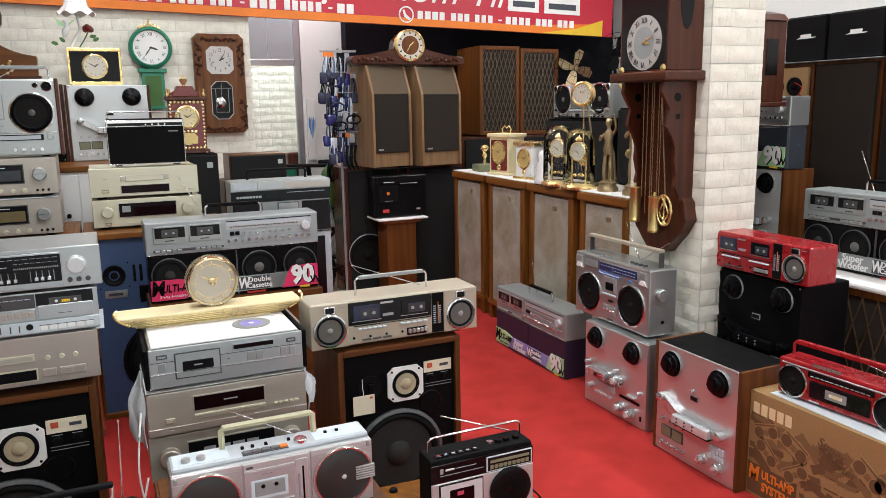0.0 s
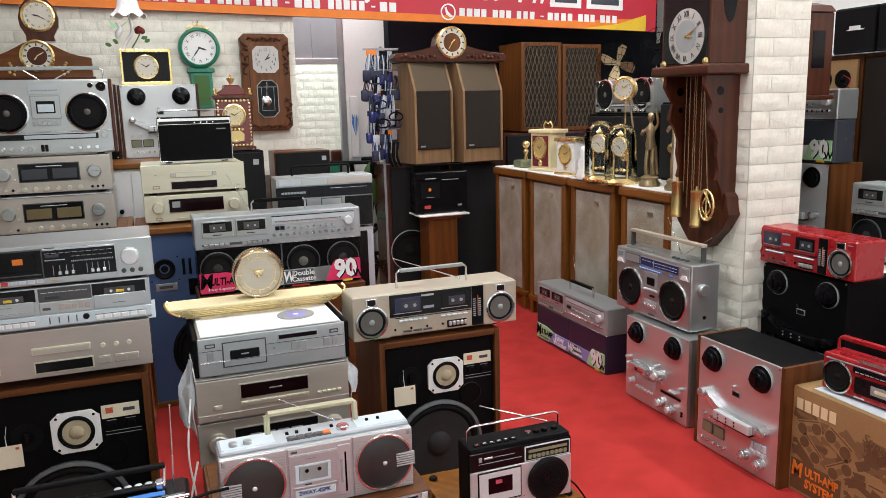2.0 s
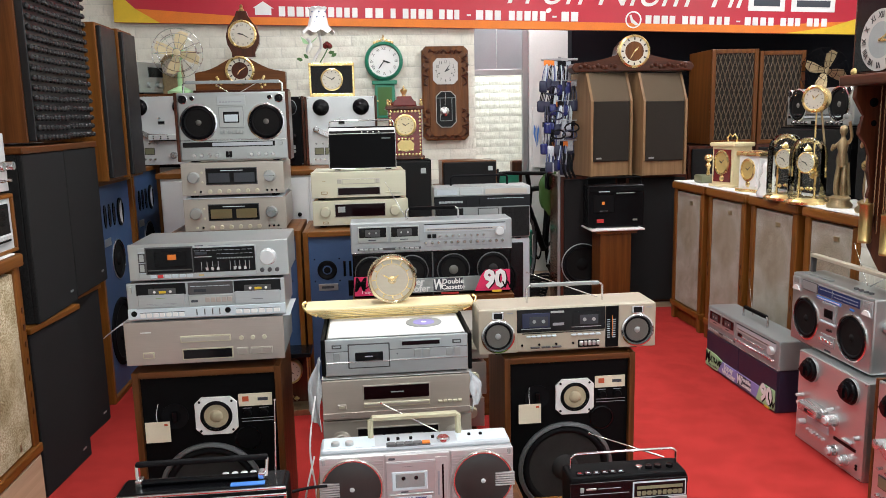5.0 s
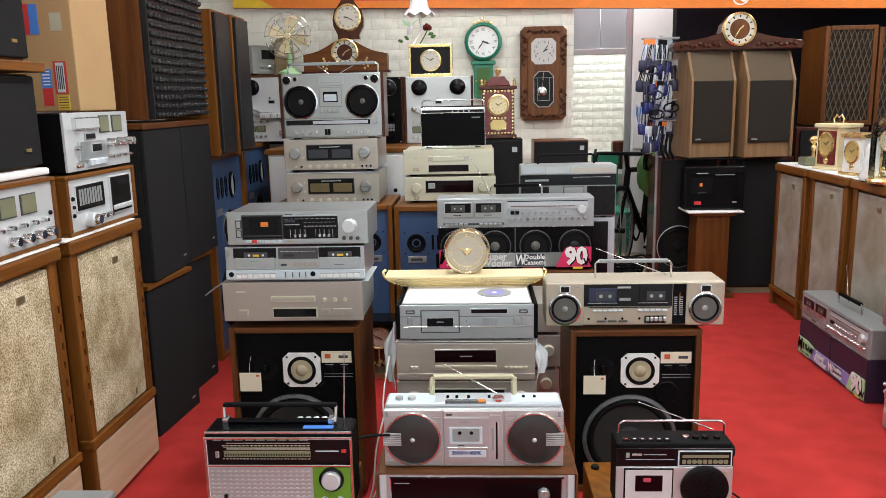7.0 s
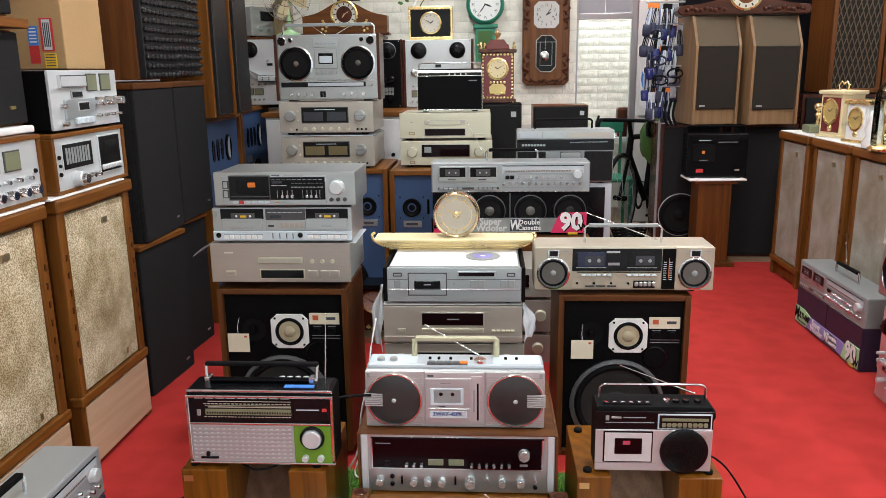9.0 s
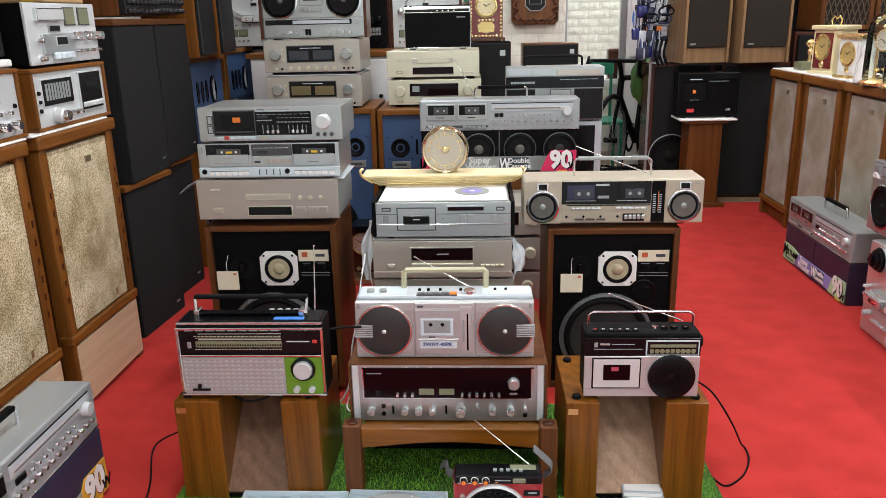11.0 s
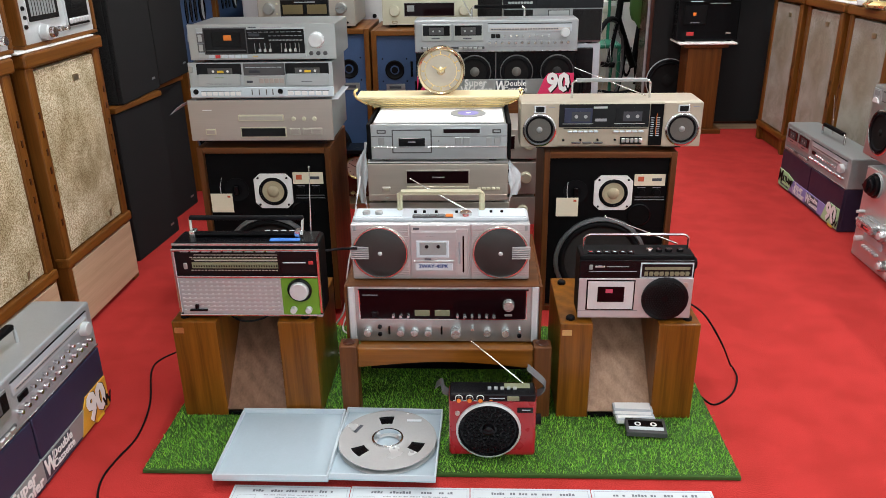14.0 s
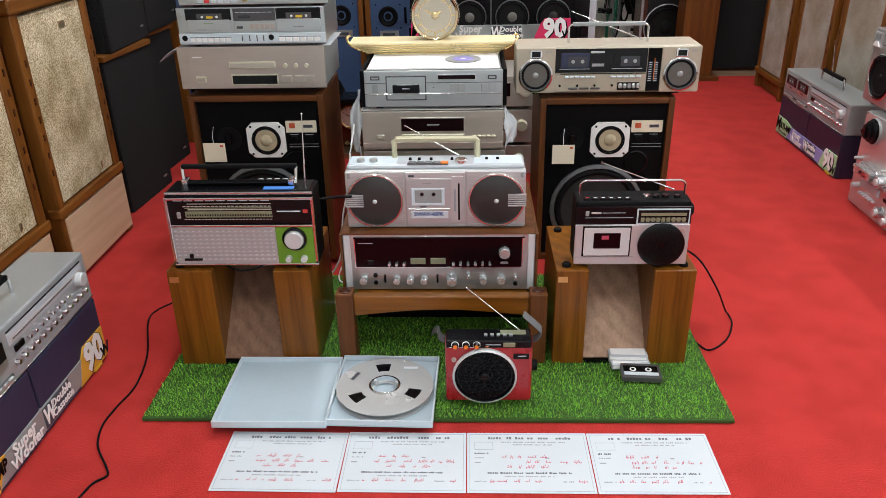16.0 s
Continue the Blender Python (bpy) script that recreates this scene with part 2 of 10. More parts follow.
M["inkmid"] = plain("inkmid", (0.14, 0.15, 0.18), 0.7)
M["inkgrey"] = plain("inkgrey", (0.30, 0.31, 0.34), 0.7)
M["navy"] = plain("navy", (0.018, 0.022, 0.055), 0.5, 0, 0.12)
M["purple"] = plain("purple", (0.022, 0.014, 0.040), 0.5, 0, 0.12)
M["blue"] = plain("blue", (0.035, 0.075, 0.17), 0.5, 0, 0.10)
M["bluelab"] = plain("bluelab", (0.05, 0.20, 0.62), 0.6)
M["bluedial"] = plain("bluedial", (0.05, 0.08, 0.22), 0.3)
M["lilac"] = plain("lilac", (0.26, 0.24, 0.56), 0.5)
M["green"] = plain("green", (0.012, 0.19, 0.11), 0.45, 0, 0.12, coat=0.2)
M["lime"] = plain("lime", (0.12, 0.26, 0.012), 0.5, 0, 0.06)
M["yellow"] = plain("yellow", (0.75, 0.50, 0.03), 0.6)
M["orange"] = plain("orange", (0.75, 0.20, 0.02), 0.6)
M["magenta"] = plain("magenta", (0.62, 0.02, 0.10), 0.6)
M["window"] = plain("window", (0.008, 0.002, 0.003), 0.1, 0, 0.2, bump=0, spec=0.12)
M["windowk"] = plain("windowk", (0.007, 0.007, 0.008), 0.12, 0, 0.2, bump=0, spec=0.22)
M["dialglow"] = plain("dialglow", (0.19, 0.20, 0.12), 0.3)
M["grillecream"] = weave("grillecream", (0.36, 0.27, 0.15), (0.84, 0.75, 0.56), 210, 0.34, ring=(0.60, 0.155, 0.2))
M["grillegrey"] = weave("grillegrey", (0.24, 0.215, 0.18), (0.50, 0.465, 0.40), 300, 0.22, ring=(0.66, 0.14, 0.20))
M["grilledark"] = weave("grilledark", (0.005, 0.005, 0.0053), (0.026, 0.0255, 0.026), 330)
M["grillebrown"] = weave("grillebrown", (0.018, 0.0145, 0.012), (0.034, 0.028, 0.023), 600)
M["grilletan"] = weave("grilletan", (0.085, 0.063, 0.043), (0.13, 0.097, 0.066), 600)
M["kraft"] = plain("kraft", (0.42, 0.265, 0.12), 0.8, 0, 0.10, 5, 120, 0.15)
M["kraftmid"] = plain("kraftmid", (0.19, 0.105, 0.042), 0.8)
M["kraftprint"] = plain("kraftprint", (0.31, 0.185, 0.075), 0.8, 0, 0.12, 5, 120, 0.15)
M["kraftdark"] = plain("kraftdark", (0.13, 0.065, 0.025), 0.8)
M["ivory"] = plain("ivory", (0.74, 0.63, 0.38), 0.4, 0, 0.06)
M["porcelain"] = plain("porcelain", (0.80, 0.80, 0.80), 0.15, 0, 0.04, bump=0, coat=0.4)
M["glass"] = glassy("glass", (0.97, 0.98, 0.98), 0.02)
M["dome"] = thin_glass("dome")
M["smoke"] = glassy("smoke", (0.75, 0.78, 0.80), 0.03)
M["turf"] = plain("turf", (0.03, 0.085, 0.010), 0.9)
M["dial"] = plain("dial", (0.56, 0.52, 0.44), 0.4, 0, 0.05)
M["dialsilver"] = brushed("dialsilver", (0.47, 0.45, 0.43), 0.4, 0.4)
M["meterdark"] = plain("meterdark", (0.035, 0.04, 0.05), 0.25)
M["amber"] = plain("amber", (0.14, 0.11, 0.05), 0.3)
M["baydark"] = plain("baydark", (0.02, 0.025, 0.06), 0.25)
M["leaf"] = plain("leaf", (0.04, 0.12, 0.02), 0.5)
M["lamp"] = glow("lamp", (1.0, 0.98, 0.95), 9.0)
M["banner"] = plain("banner", (0.50, 0.018, 0.04), 0.4, 0, 0.06)
M["pointer"] = plain("pointer", (0.02, 0.02, 0.022), 0.4)


def grass_material():
    m, n, l, b = nodes("blades")
    g = n.new("ShaderNodeNewGeometry")
    c = ramp(n, l, g.outputs["Random Per Island"], [(0.0, (0.07, 0.26, 0.010)), (0.6, (0.17, 0.50, 0.022)), (1.0, (0.36, 0.68, 0.07))])
    l.new(c, b.inputs["Base Color"])
    b.inputs["Roughness"].default_value = 0.5
    return m


M["blades"] = grass_material()


# ---- mesh helpers ----
def part(name, bm, material, parent=None, label="", smooth=0.0):
    me = bpy.data.meshes.new(name)
    bmesh.ops.recalc_face_normals(bm, faces=bm.faces)
    bm.to_mesh(me)
    bm.free()
    me.materials.append(M[material] if isinstance(material, str) else material)
    if smooth:
        me.polygons.foreach_set("use_smooth", [True] * len(me.polygons))
        me.set_sharp_from_angle(angle=radians(smooth))
    ob = new(name, me)
    if parent is not None:
        ob.parent = parent
    if label:
        ob["label"] = label
    return ob


def cuboid(x0, x1, y0, y1, z0, z1, bev=0.0, bm=None, seg=2):
    own = bmesh.new()
    vs = [own.verts.new((x, y, z)) for x in (x0, x1) for y in (y0, y1) for z in (z0, z1)]
    for f in ((0, 1, 3, 2), (4, 6, 7, 5), (0, 4, 5, 1), (2, 3, 7, 6), (0, 2, 6, 4), (1, 5, 7, 3)):
        own.faces.new([vs[i] for i in f])
    if bev:
        bev = min(bev, 0.45 * min(abs(x1 - x0), abs(y1 - y0), abs(z1 - z0)))
        bmesh.ops.bevel(own, geom=own.edges[:], offset=bev, segments=seg, affect="EDGES", profile=0.5)
    return merge(bm, own)


def merge(bm, own):
    if bm is None:
        return own
    me = bpy.data.meshes.new("tmp")
    own.to_mesh(me)
    own.free()
    bm.from_mesh(me)
    bpy.data.meshes.remove(me)
    return bm


def lathe(profile, c=(0, 0, 0), axis="y", seg=24, bm=None, sx=1.0):
    """Revolves (radius, along) points about an axis through c. Along y, a positive 'along' goes towards the viewer (-y)."""
    own = bmesh.new()
    rings = []
    for r, a in profile:
        if r < 1e-6:
            p = {"y": (c[0], c[1] - a, c[2]), "z": (c[0], c[1], c[2] + a), "x": (c[0] + a, c[1], c[2])}[axis]
            rings.append([own.verts.new(p)])
            continue
        ring = []
        for i in range(seg):
            t = 2 * math.pi * (i + 0.5) / seg
            u, w = r * math.cos(t) * sx, r * math.sin(t)
            p = {"y": (c[0] + u, c[1] - a, c[2] + w), "z": (c[0] + u, c[1] + w, c[2] + a), "x": (c[0] + a, c[1] + u, c[2] + w)}[axis]
            ring.append(own.verts.new(p))
        rings.append(ring)
    for a, b in zip(rings, rings[1:]):
        for i in range(seg):
            j = (i + 1) % seg
            if len(a) == 1 and len(b) > 1:
                own.faces.new((a[0], b[i], b[j]))
            elif len(b) == 1 and len(a) > 1:
                own.faces.new((a[i], b[0], a[j]))
            elif len(a) > 1:
                own.faces.new((a[i], b[i], b[j], a[j]))
    return merge(bm, own)


def tube(points, r, seg=8, bm=None, closed=False):
    own = bmesh.new()
    pts = [Vector(p) for p in points]
    rings, up = [], Vector((0.123, 0.31, 0.94))
    for i, p in enumerate(pts):
        a, b = pts[max(0, i - 1)], pts[min(len(pts) - 1, i + 1)]
        if closed:
            a, b = pts[i - 1], pts[(i + 1) % len(pts)]
        d = (b - a).normalized()
        u = d.cross(up)
        u = (u if u.length > 1e-3 else d.cross(Vector((1, 0, 0)))).normalized()
        w = d.cross(u)
        rr = r[i] if isinstance(r, (list, tuple)) else r
        rings.append([own.verts.new(p + rr * (math.cos(2 * math.pi * k / seg) * u + math.sin(2 * math.pi * k / seg) * w)) for k in range(seg)])
    pairs = list(zip(rings, rings[1:])) + ([(rings[-1], rings[0])] if closed else [])
    for a, b in pairs:
        for k in range(seg):
            own.faces.new((a[k], a[(k + 1) % seg], b[(k + 1) % seg], b[k]))
    if not closed:
        own.faces.new(rings[0])
        own.faces.new(rings[-1][::-1])
    return merge(bm, own)


def thicken(bm, t):
    bm.normal_update()
    bmesh.ops.solidify(bm, geom=bm.faces[:], thickness=t)


def curve_pts(pts, n=6):
    """A smooth line through points."""
    out, p = [], [Vector(q) for q in pts]
    for i in range(len(p) - 1):
        a, b, c, d = p[max(0, i - 1)], p[i], p[i + 1], p[min(len(p) - 1, i + 2)]
        for k in range(n):
            t = k / n
            out.append(0.5 * (2 * b + (c - a) * t + (2 * a - 5 * b + 4 * c - d) * t * t + (3 * b - a - 3 * c + d) * t**3))
    return out + [p[-1]]


def prism(outline, y0, y1, bm=None, bev=0.0):
    """An (x, z) outline given depth from y0 to y1."""
    own = bmesh.new()
    a = [own.verts.new((x, y0, z)) for x, z in outline]
    b = [own.verts.new((x, y1, z)) for x, z in outline]
    own.faces.new(a)
    own.faces.new(b[::-1])
    for i in range(len(a)):
        j = (i + 1) % len(a)
        own.faces.new((a[i], a[j], b[j], b[i]))
    if bev:
        bmesh.ops.bevel(own, geom=[e for e in own.edges if all(abs(v.co.y - y0) < 1e-6 for v in e.verts)], offset=bev, segments=2, affect="EDGES", profile=0.5)
    return merge(bm, own)


TEXTS = {}


def lettering(body, size, shear=0.0, depth=0.0006, bold=0.0):
    """A mesh of upright letters in the xz plane, centred, facing -y."""
    key = (body, size, shear, depth, bold)
    if key not in TEXTS:
        cu = bpy.data.curves.new("lettering", "FONT")
        cu.body, cu.size, cu.shear, cu.extrude, cu.align_x, cu.align_y, cu.resolution_u = body, size, shear, depth, "CENTER", "CENTER", 2
        cu.offset = bold * size
        tmp = bpy.data.objects.new("tmp", cu)
        scene.collection.objects.link(tmp)
        me = bpy.data.meshes.new_from_object(tmp.evaluated_get(bpy.context.evaluated_depsgraph_get()))
        bpy.data.objects.remove(tmp)
        me.transform(Matrix.Rotation(radians(90), 4, "X"))
        TEXTS[key] = me
    return TEXTS[key]


def text(body, size, material, parent, at, name="lettering", shear=0.0, turn=None, sx=1.0, bold=0.0):
    me = lettering(body, size, shear, 0.0006, bold).copy()
    me.transform(Matrix.Diagonal((sx, 1, 1, 1)))
    if turn is not None:
        me.transform(turn)
    me.transform(Matrix.Translation(at))
    me.materials.clear()
    me.materials.append(M[material])
    ob = new(name, me)
    ob.parent = parent
    return ob


def thing(name, label, category, m, group="", kind=""):
    root = new(name)
    root.empty_display_size = 0.05
    root.matrix_world = m
    return tagged(root, label, category, group, kind)


def solid(name, bm, material, label, category, m=None, group="", kind="", smooth=0.0):
    ob = part(name, bm, material, None, "", smooth)
    if m is not None:
        ob.matrix_world = m
    return tagged(ob, label, category, group, kind)


# Parts on a front panel: u and v run over the panel's width and height, 'out' stands proud of it (towards -y).
def driver(root, x, z, r, y=0.0, frame_mat="rubber", cone_mat="cone", dome=0.3, dome_mat="cone", name="woofer", ring=0.0, ring_mat="chrome"):
    """A loudspeaker cone: a proud rim, a roll surround, the hollow cone and its dome."""
    prof = [(r * 1.0, -0.001), (r * 1.0, r * 0.05), (r * 0.93, r * 0.075), (r * 0.9, r * 0.03)]
    fr = part(name, lathe(prof, (x, y, z), seg=32), frame_mat, root, "", 40)
    host = fr if root.parent is None else root
    part("surround", lathe([(r * 0.9, r * 0.02), (r * 0.86, r * 0.07), (r * 0.8, r * 0.07), (r * 0.76, r * 0.01)], (x, y, z), seg=32), "rubber", host, "", 60)
    part("cone", lathe([(r * 0.77, r * 0.012), (r * 0.55, -r * 0.002 + 0.0012), (r * dome, 0.0012)], (x, y, z), seg=32), cone_mat, host, "", 60)
    part("dust_cap", lathe([(r * dome, 0.001), (r * dome * 0.8, r * dome * 0.28), (r * dome * 0.45, r * dome * 0.42), (0, r * dome * 0.48)], (x, y, z), seg=24), dome_mat, host, "", 60)
    if ring:
        part("trim_ring", lathe([(r * 1.0 + ring, -0.001), (r * 1.0 + ring, 0.004), (r, 0.006), (r * 0.985, 0.002)], (x, y, z), seg=36), ring_mat, host, "", 50)
    return fr


def knob(root, x, z, r, out, material="silver", y=0.0, name="knob"):
    k = part(name, lathe([(r * 1.05, -0.0005), (r * 1.05, out * 0.15), (r, out * 0.2), (r * 0.96, out * 0.9), (r * 0.86, out), (0, out)], (x, y, z), seg=18), material, root, "", 35)
    return k


def fill_panel(root, w, h, items, y=0.0):
    """items: tuples of a kind and its numbers, see the branches."""
    for it in items:
        k, name, mt = it[0], it[1], it[2]
        X = lambda u: (u - 0.5) * w  # noqa: E731
        Z = lambda v: v * h  # noqa: E731
        if k == "b":
            u0, u1, v0, v1, out = it[3:8]
            part(name, cuboid(X(u0), X(u1), y - out, y + 0.002, Z(v0), Z(v1), min(0.0015, out * 0.4), seg=1), mt, root)
        elif k == "f":  # a framed window: frame strip and pane within
            u0, u1, v0, v1, out, fm = it[3:9]
            t = 0.004
            fr = part(name, cuboid(X(u0) - t, X(u1) + t, y - out, y + 0.002, Z(v0) - t, Z(v1) + t, 0.0012, seg=1), fm, root)
            part("pane", cuboid(X(u0), X(u1), y - out - 0.0012, y, Z(v0), Z(v1), 0), mt, fr)
        elif k == "k":
            u, v, r, out = it[3:7]
            knob(root, X(u), Z(v), r, out, mt, y, name)
        elif k == "row":
            u0, u1, v0, v1, n, out = it[3:9]
            step = (u1 - u0) / n
            first = None
            for i in range(n):
                if first is None:
                    first = part(name, cuboid(0, step * w * 0.86, y - out, y + 0.001, Z(v0), Z(v1), out * 0.25, seg=1), mt, root)
                    first.location.x = X(u0)
                else:
                    o = new(name, first.data)
                    o.parent = root
                    o.location.x = X(u0 + i * step)
        elif k == "krow":
            u0, u1, v, r, n, out = it[3:9]
            first = None
            for i in range(n):
                x = X(u0 + (u1 - u0) * i / max(1, n - 1))
                if first is None:
                    first = knob(root, 0, Z(v), r, out, mt, y, name)
                    first.location.x = x
                else:
                    o = new(name, first.data)
                    o.parent = root
                    o.location.x = x
        elif k == "t":
            body, u, v, size = name, it[3], it[4], it[5]
            text(body, size, mt, root, (X(u), y - 0.0022, Z(v)), "lettering", *(it[6:7] or (0.0,)))
        elif k == "d":
            u, v, r = it[3:6]
            driver(root, X(u), Z(v), r, y, mt, *it[6:9], name=name, ring=it[9] if len(it) > 9 else 0.0)
        elif k == "c":  # cassette behind its window
            u0, u1, v0, v1, shell = it[3:8]
            fr = part(name, cuboid(X(u0), X(u1), y - 0.004, y + 0.002, Z(v0), Z(v1), 0.0015, seg=1), mt, root)
            cw, ch = X(u1) - X(u0), Z(v1) - Z(v0)
            cx, cz = (X(u0) + X(u1)) / 2, (Z(v0) + Z(v1)) / 2
            part("cassette", cuboid(cx - cw * 0.34, cx + cw * 0.34, y - 0.0052, y, cz - ch * 0.3, cz + ch * 0.3, 0), shell, fr)
            part("cassette_label", cuboid(cx - cw * 0.2, cx + cw * 0.2, y - 0.0058, y, cz - ch * 0.12, cz + ch * 0.1, 0), "ivory" if shell != "whitepl" else "ink", fr)
            for s in (-1, 1):
                part("reel_hub", lathe([(ch * 0.1, 0), (ch * 0.1, 0.0066), (ch * 0.05, 0.0066), (ch * 0.04, 0.004)], (cx + s * cw * 0.17, y, cz), seg=10), "white", fr)


def handle_loop(root, x0, x1, z0, z1, y, r=0.004, material="chrome", grip=None, name="handle"):
    h = part(name, tube([(x0, y, z0), (x0, y, z1 - 0.01), (x0 + 0.006, y, z1 - 0.003), (x0 + 0.015, y, z1), (x1 - 0.015, y, z1), (x1 - 0.006, y, z1 - 0.003), (x1, y, z1 - 0.01), (x1, y, z0)], r), material, root, "", 50)
    if grip:
        part("grip", cuboid(x0 + 0.012, x1 - 0.012, y - r * 1.9, y + r * 1.9, z1 - r * 1.5, z1 + r * 1.5, r * 0.6), grip, h)
    return h


def antenna(root, a, b, material="chrome", name="antenna"):
    a, b = Vector(a), Vector(b)
    an = part(name, tube([a, a.lerp(b, 0.35), a.lerp(b, 0.351), a.lerp(b, 0.7), a.lerp(b, 0.701), b], [0.0022, 0.0022, 0.0017, 0.0017, 0.0012, 0.0012]), material, root, "", 50)
    part("tip", lathe([(0, -0.003), (0.003, -0.0015), (0.003, 0.0015), (0, 0.003)], tuple(b), "z", 8), material, an, "", 60)
    return an


def device(name, label, category, w, h, d, m, face, body, items, feet=0.012, group="", lip=0.006):
    """A hi-fi unit: metal case, front panel, feet and what sits on the panel. Origin at the bottom middle of its front."""
    root = thing(name, label, category, m, group)
    b = part("case", cuboid(-w / 2 + 0.003, w / 2 - 0.003, lip, d, feet, h - 0.002, 0.003), body, root)
    f = part("front_panel", cuboid(-w / 2, w / 2, 0, lip + 0.004, feet * 0.8, h, 0.002), face, root)
    first = None
    for sx in (-1, 1):
        for yy in (0.04, d - 0.05):
            if feet > 0:
                if first is None:
                    first = part("foot", lathe([(0.016, 0), (0.02, 0.003), (0.02, feet + 0.001)], (0, 0, 0), "z", 14), "rubber", root, "", 40)
                    first.location = (sx * w * 0.4, yy, 0)
                else:
                    o = new("foot", first.data)
                    o.parent = root
                    o.location = (sx * w * 0.4, yy, 0)
    fill_panel(root, w, h, items)
    return root


def at(x, y, z, rz=0.0):
    return pose(x, y, z, 0, 0, rz)

# ---- the room ----
XL, XR, YB, YF, ZC = -0.75, 5.6, 5.85, -3.2, 2.9


def structure(name, bm, material, label, category):
    return solid(name, bm, material, label, category, None, "", "structure")


# Unseen pale floor, added to keep red carpet bounce off the front faces.
structure("floor_front", cuboid(XL - 0.1, XR + 0.1, YF - 0.1, 0.45, -0.06, -0.004), "bouncefloor", "pale floor added out of view to weaken the carpet's red bounce", "floor")
structure("floor", cuboid(XL - 0.1, XR + 0.1, 0.45, 5.5, -0.06, 0), "carpet", "worn bright red carpet over the whole shop floor", "floor")
structure("floor_back", cuboid(XL - 0.1, XR + 0.1, 5.5, 9.2, -0.06, -0.002), "floorwood", "brown wood-look floor of the room behind", "floor")
structure("ceiling", cuboid(XL - 0.1, XR + 0.1, YF - 0.1, 9.2, ZC, ZC + 0.1), "ceil", "plain white ceiling", "ceiling")
structure("wall_left", cuboid(XL - 0.12, XL, YF, 9.2, 0, ZC), "plaster", "white painted side wall behind the loudspeakers", "wall")
structure("wall_right", cuboid(XR, XR + 0.12, YF, 9.2, 0, ZC), "plaster", "white painted side wall", "wall")
wall_back = structure("wall_back", cuboid(XL, 2.17, YB + 0.008, YB + 0.15, 0, ZC), "joint", "white wall of embossed brick panels", "wall")
structure("wall_far", cuboid(XL, XR, 8.6, 8.75, 0, ZC), "plaster", "white wall of the room behind", "wall")
# The recess's shade is put into this wall's near-black colour.
dark_back = structure("wall_recess_shade", cuboid(3.02, XR, 6.35, 6.47, 0, ZC), "recessdark", "near-black wall giving the shade of the recess behind the loudspeakers", "wall")
bm = cuboid(XL, 0.2, YF - 0.12, YF, 0, ZC)
cuboid(4.6, XR, YF - 0.12, YF, 0, ZC, bm=bm)
cuboid(0.2, 4.6, YF - 0.12, YF, 2.5, ZC, bm=bm)
structure("wall_front", bm, "plaster", "white wall with the wide open shop front", "wall")
structure("pavement", cuboid(-20, 25, -30, YF - 0.1, -0.2, -0.06), plain("pavement", (0.3, 0.29, 0.27), 0.9), "grey pavement outside the shop", "pavement")

# partition with a metal frame at the back of the alcove
part_wall = thing("window_1", "grey metal framed partition with a clear opening", "partition", at(2.27, 7.0, 0), "", "structure")
part("window_frame", cuboid(0, 0.04, 0, 0.05, 0, ZC, 0.003), "frame", part_wall)
part("window_frame", cuboid(0.49, 0.54, 0, 0.05, 0, ZC, 0.003), "frame", part_wall)
part("rail", cuboid(0.04, 0.49, 0, 0.05, 1.75, 1.80, 0.003), "frame", part_wall)
part("panel", cuboid(0.04, 0.265, 0.015, 0.035, 1.80, ZC), "greypanel", part_wall)
part("panel", cuboid(0.27, 0.49, 0.015, 0.035, 1.80, ZC), "greypanel", part_wall)
structure("wall_side", cuboid(2.05, 2.17, YB + 0.15, 7.0, 0, ZC), "plaster", "white side wall of the alcove", "wall")
structure("wall_stub", cuboid(2.815, 3.6, 7.0, 7.1, 0, ZC), "plaster", "white wall beside the partition", "wall")
wall_room = structure("wall_room", cuboid(1.6, 3.6, 7.72, 7.8, 0, ZC), "joint", "white brick-panel wall of the room behind", "wall")

pillar = structure("pillar", cuboid(3.447, 3.735, 2.80, 3.288, 0, ZC), "joint", "square pillar clad in white embossed brick panels", "pillar")


# ---- lamps under the ceiling ----
def tube_lamp(x, y, rz, power=LAMP_POWER):
    t = thing("ceiling_light", "white batten light under the ceiling, switched on", "light", pose(x, y, ZC, 0, 0, rz), "ceiling lights")
    part("housing", cuboid(-0.62, 0.62, -0.05, 0.05, -0.05, 0, 0.006), "white", t)
    part("diffuser", cuboid(-0.60, 0.60, -0.04, 0.04, -0.075, -0.05, 0.01), "lamp", t)
    li = bpy.data.lights.new("ceiling_light_lamp", "AREA")
    li.shape, li.size, li.size_y, li.energy, li.color = "RECTANGLE", 1.2, 0.12, power, (0.94, 0.985, 1.0)
    ob = new("batten_lamp", li)
    ob.parent = t
    ob.location = (0, 0, -0.09)
    return t


for lx, kx in ((1.15, 1.0), (2.75, 1.0), (4.5, 1.3)):
    for ly, ky in ((-1.6, 0.65), (0.6, 0.85), (2.6, 1.3), (4.6, 0.9)):
        tube_lamp(lx, ly, 90, LAMP_POWER * kx * ky)
tube_lamp(2.75, 6.3, 90, 22.0)
tube_lamp(2.5, 7.4, 0, 46.0)
# Added area lamp for frontal fill; the open shop front is assumed, out of view.
front = bpy.data.lights.new("front_fill_lamp", "AREA")
front.shape, front.size, front.size_y, front.energy, front.color = "RECTANGLE", 4.3, 2.4, FRONT_POWER, (0.86, 0.93, 1.0)
new("front_fill_lamp", front).matrix_world = look((2.4, YF - 0.02, 1.25), (2.4, 3.0, 1.1))


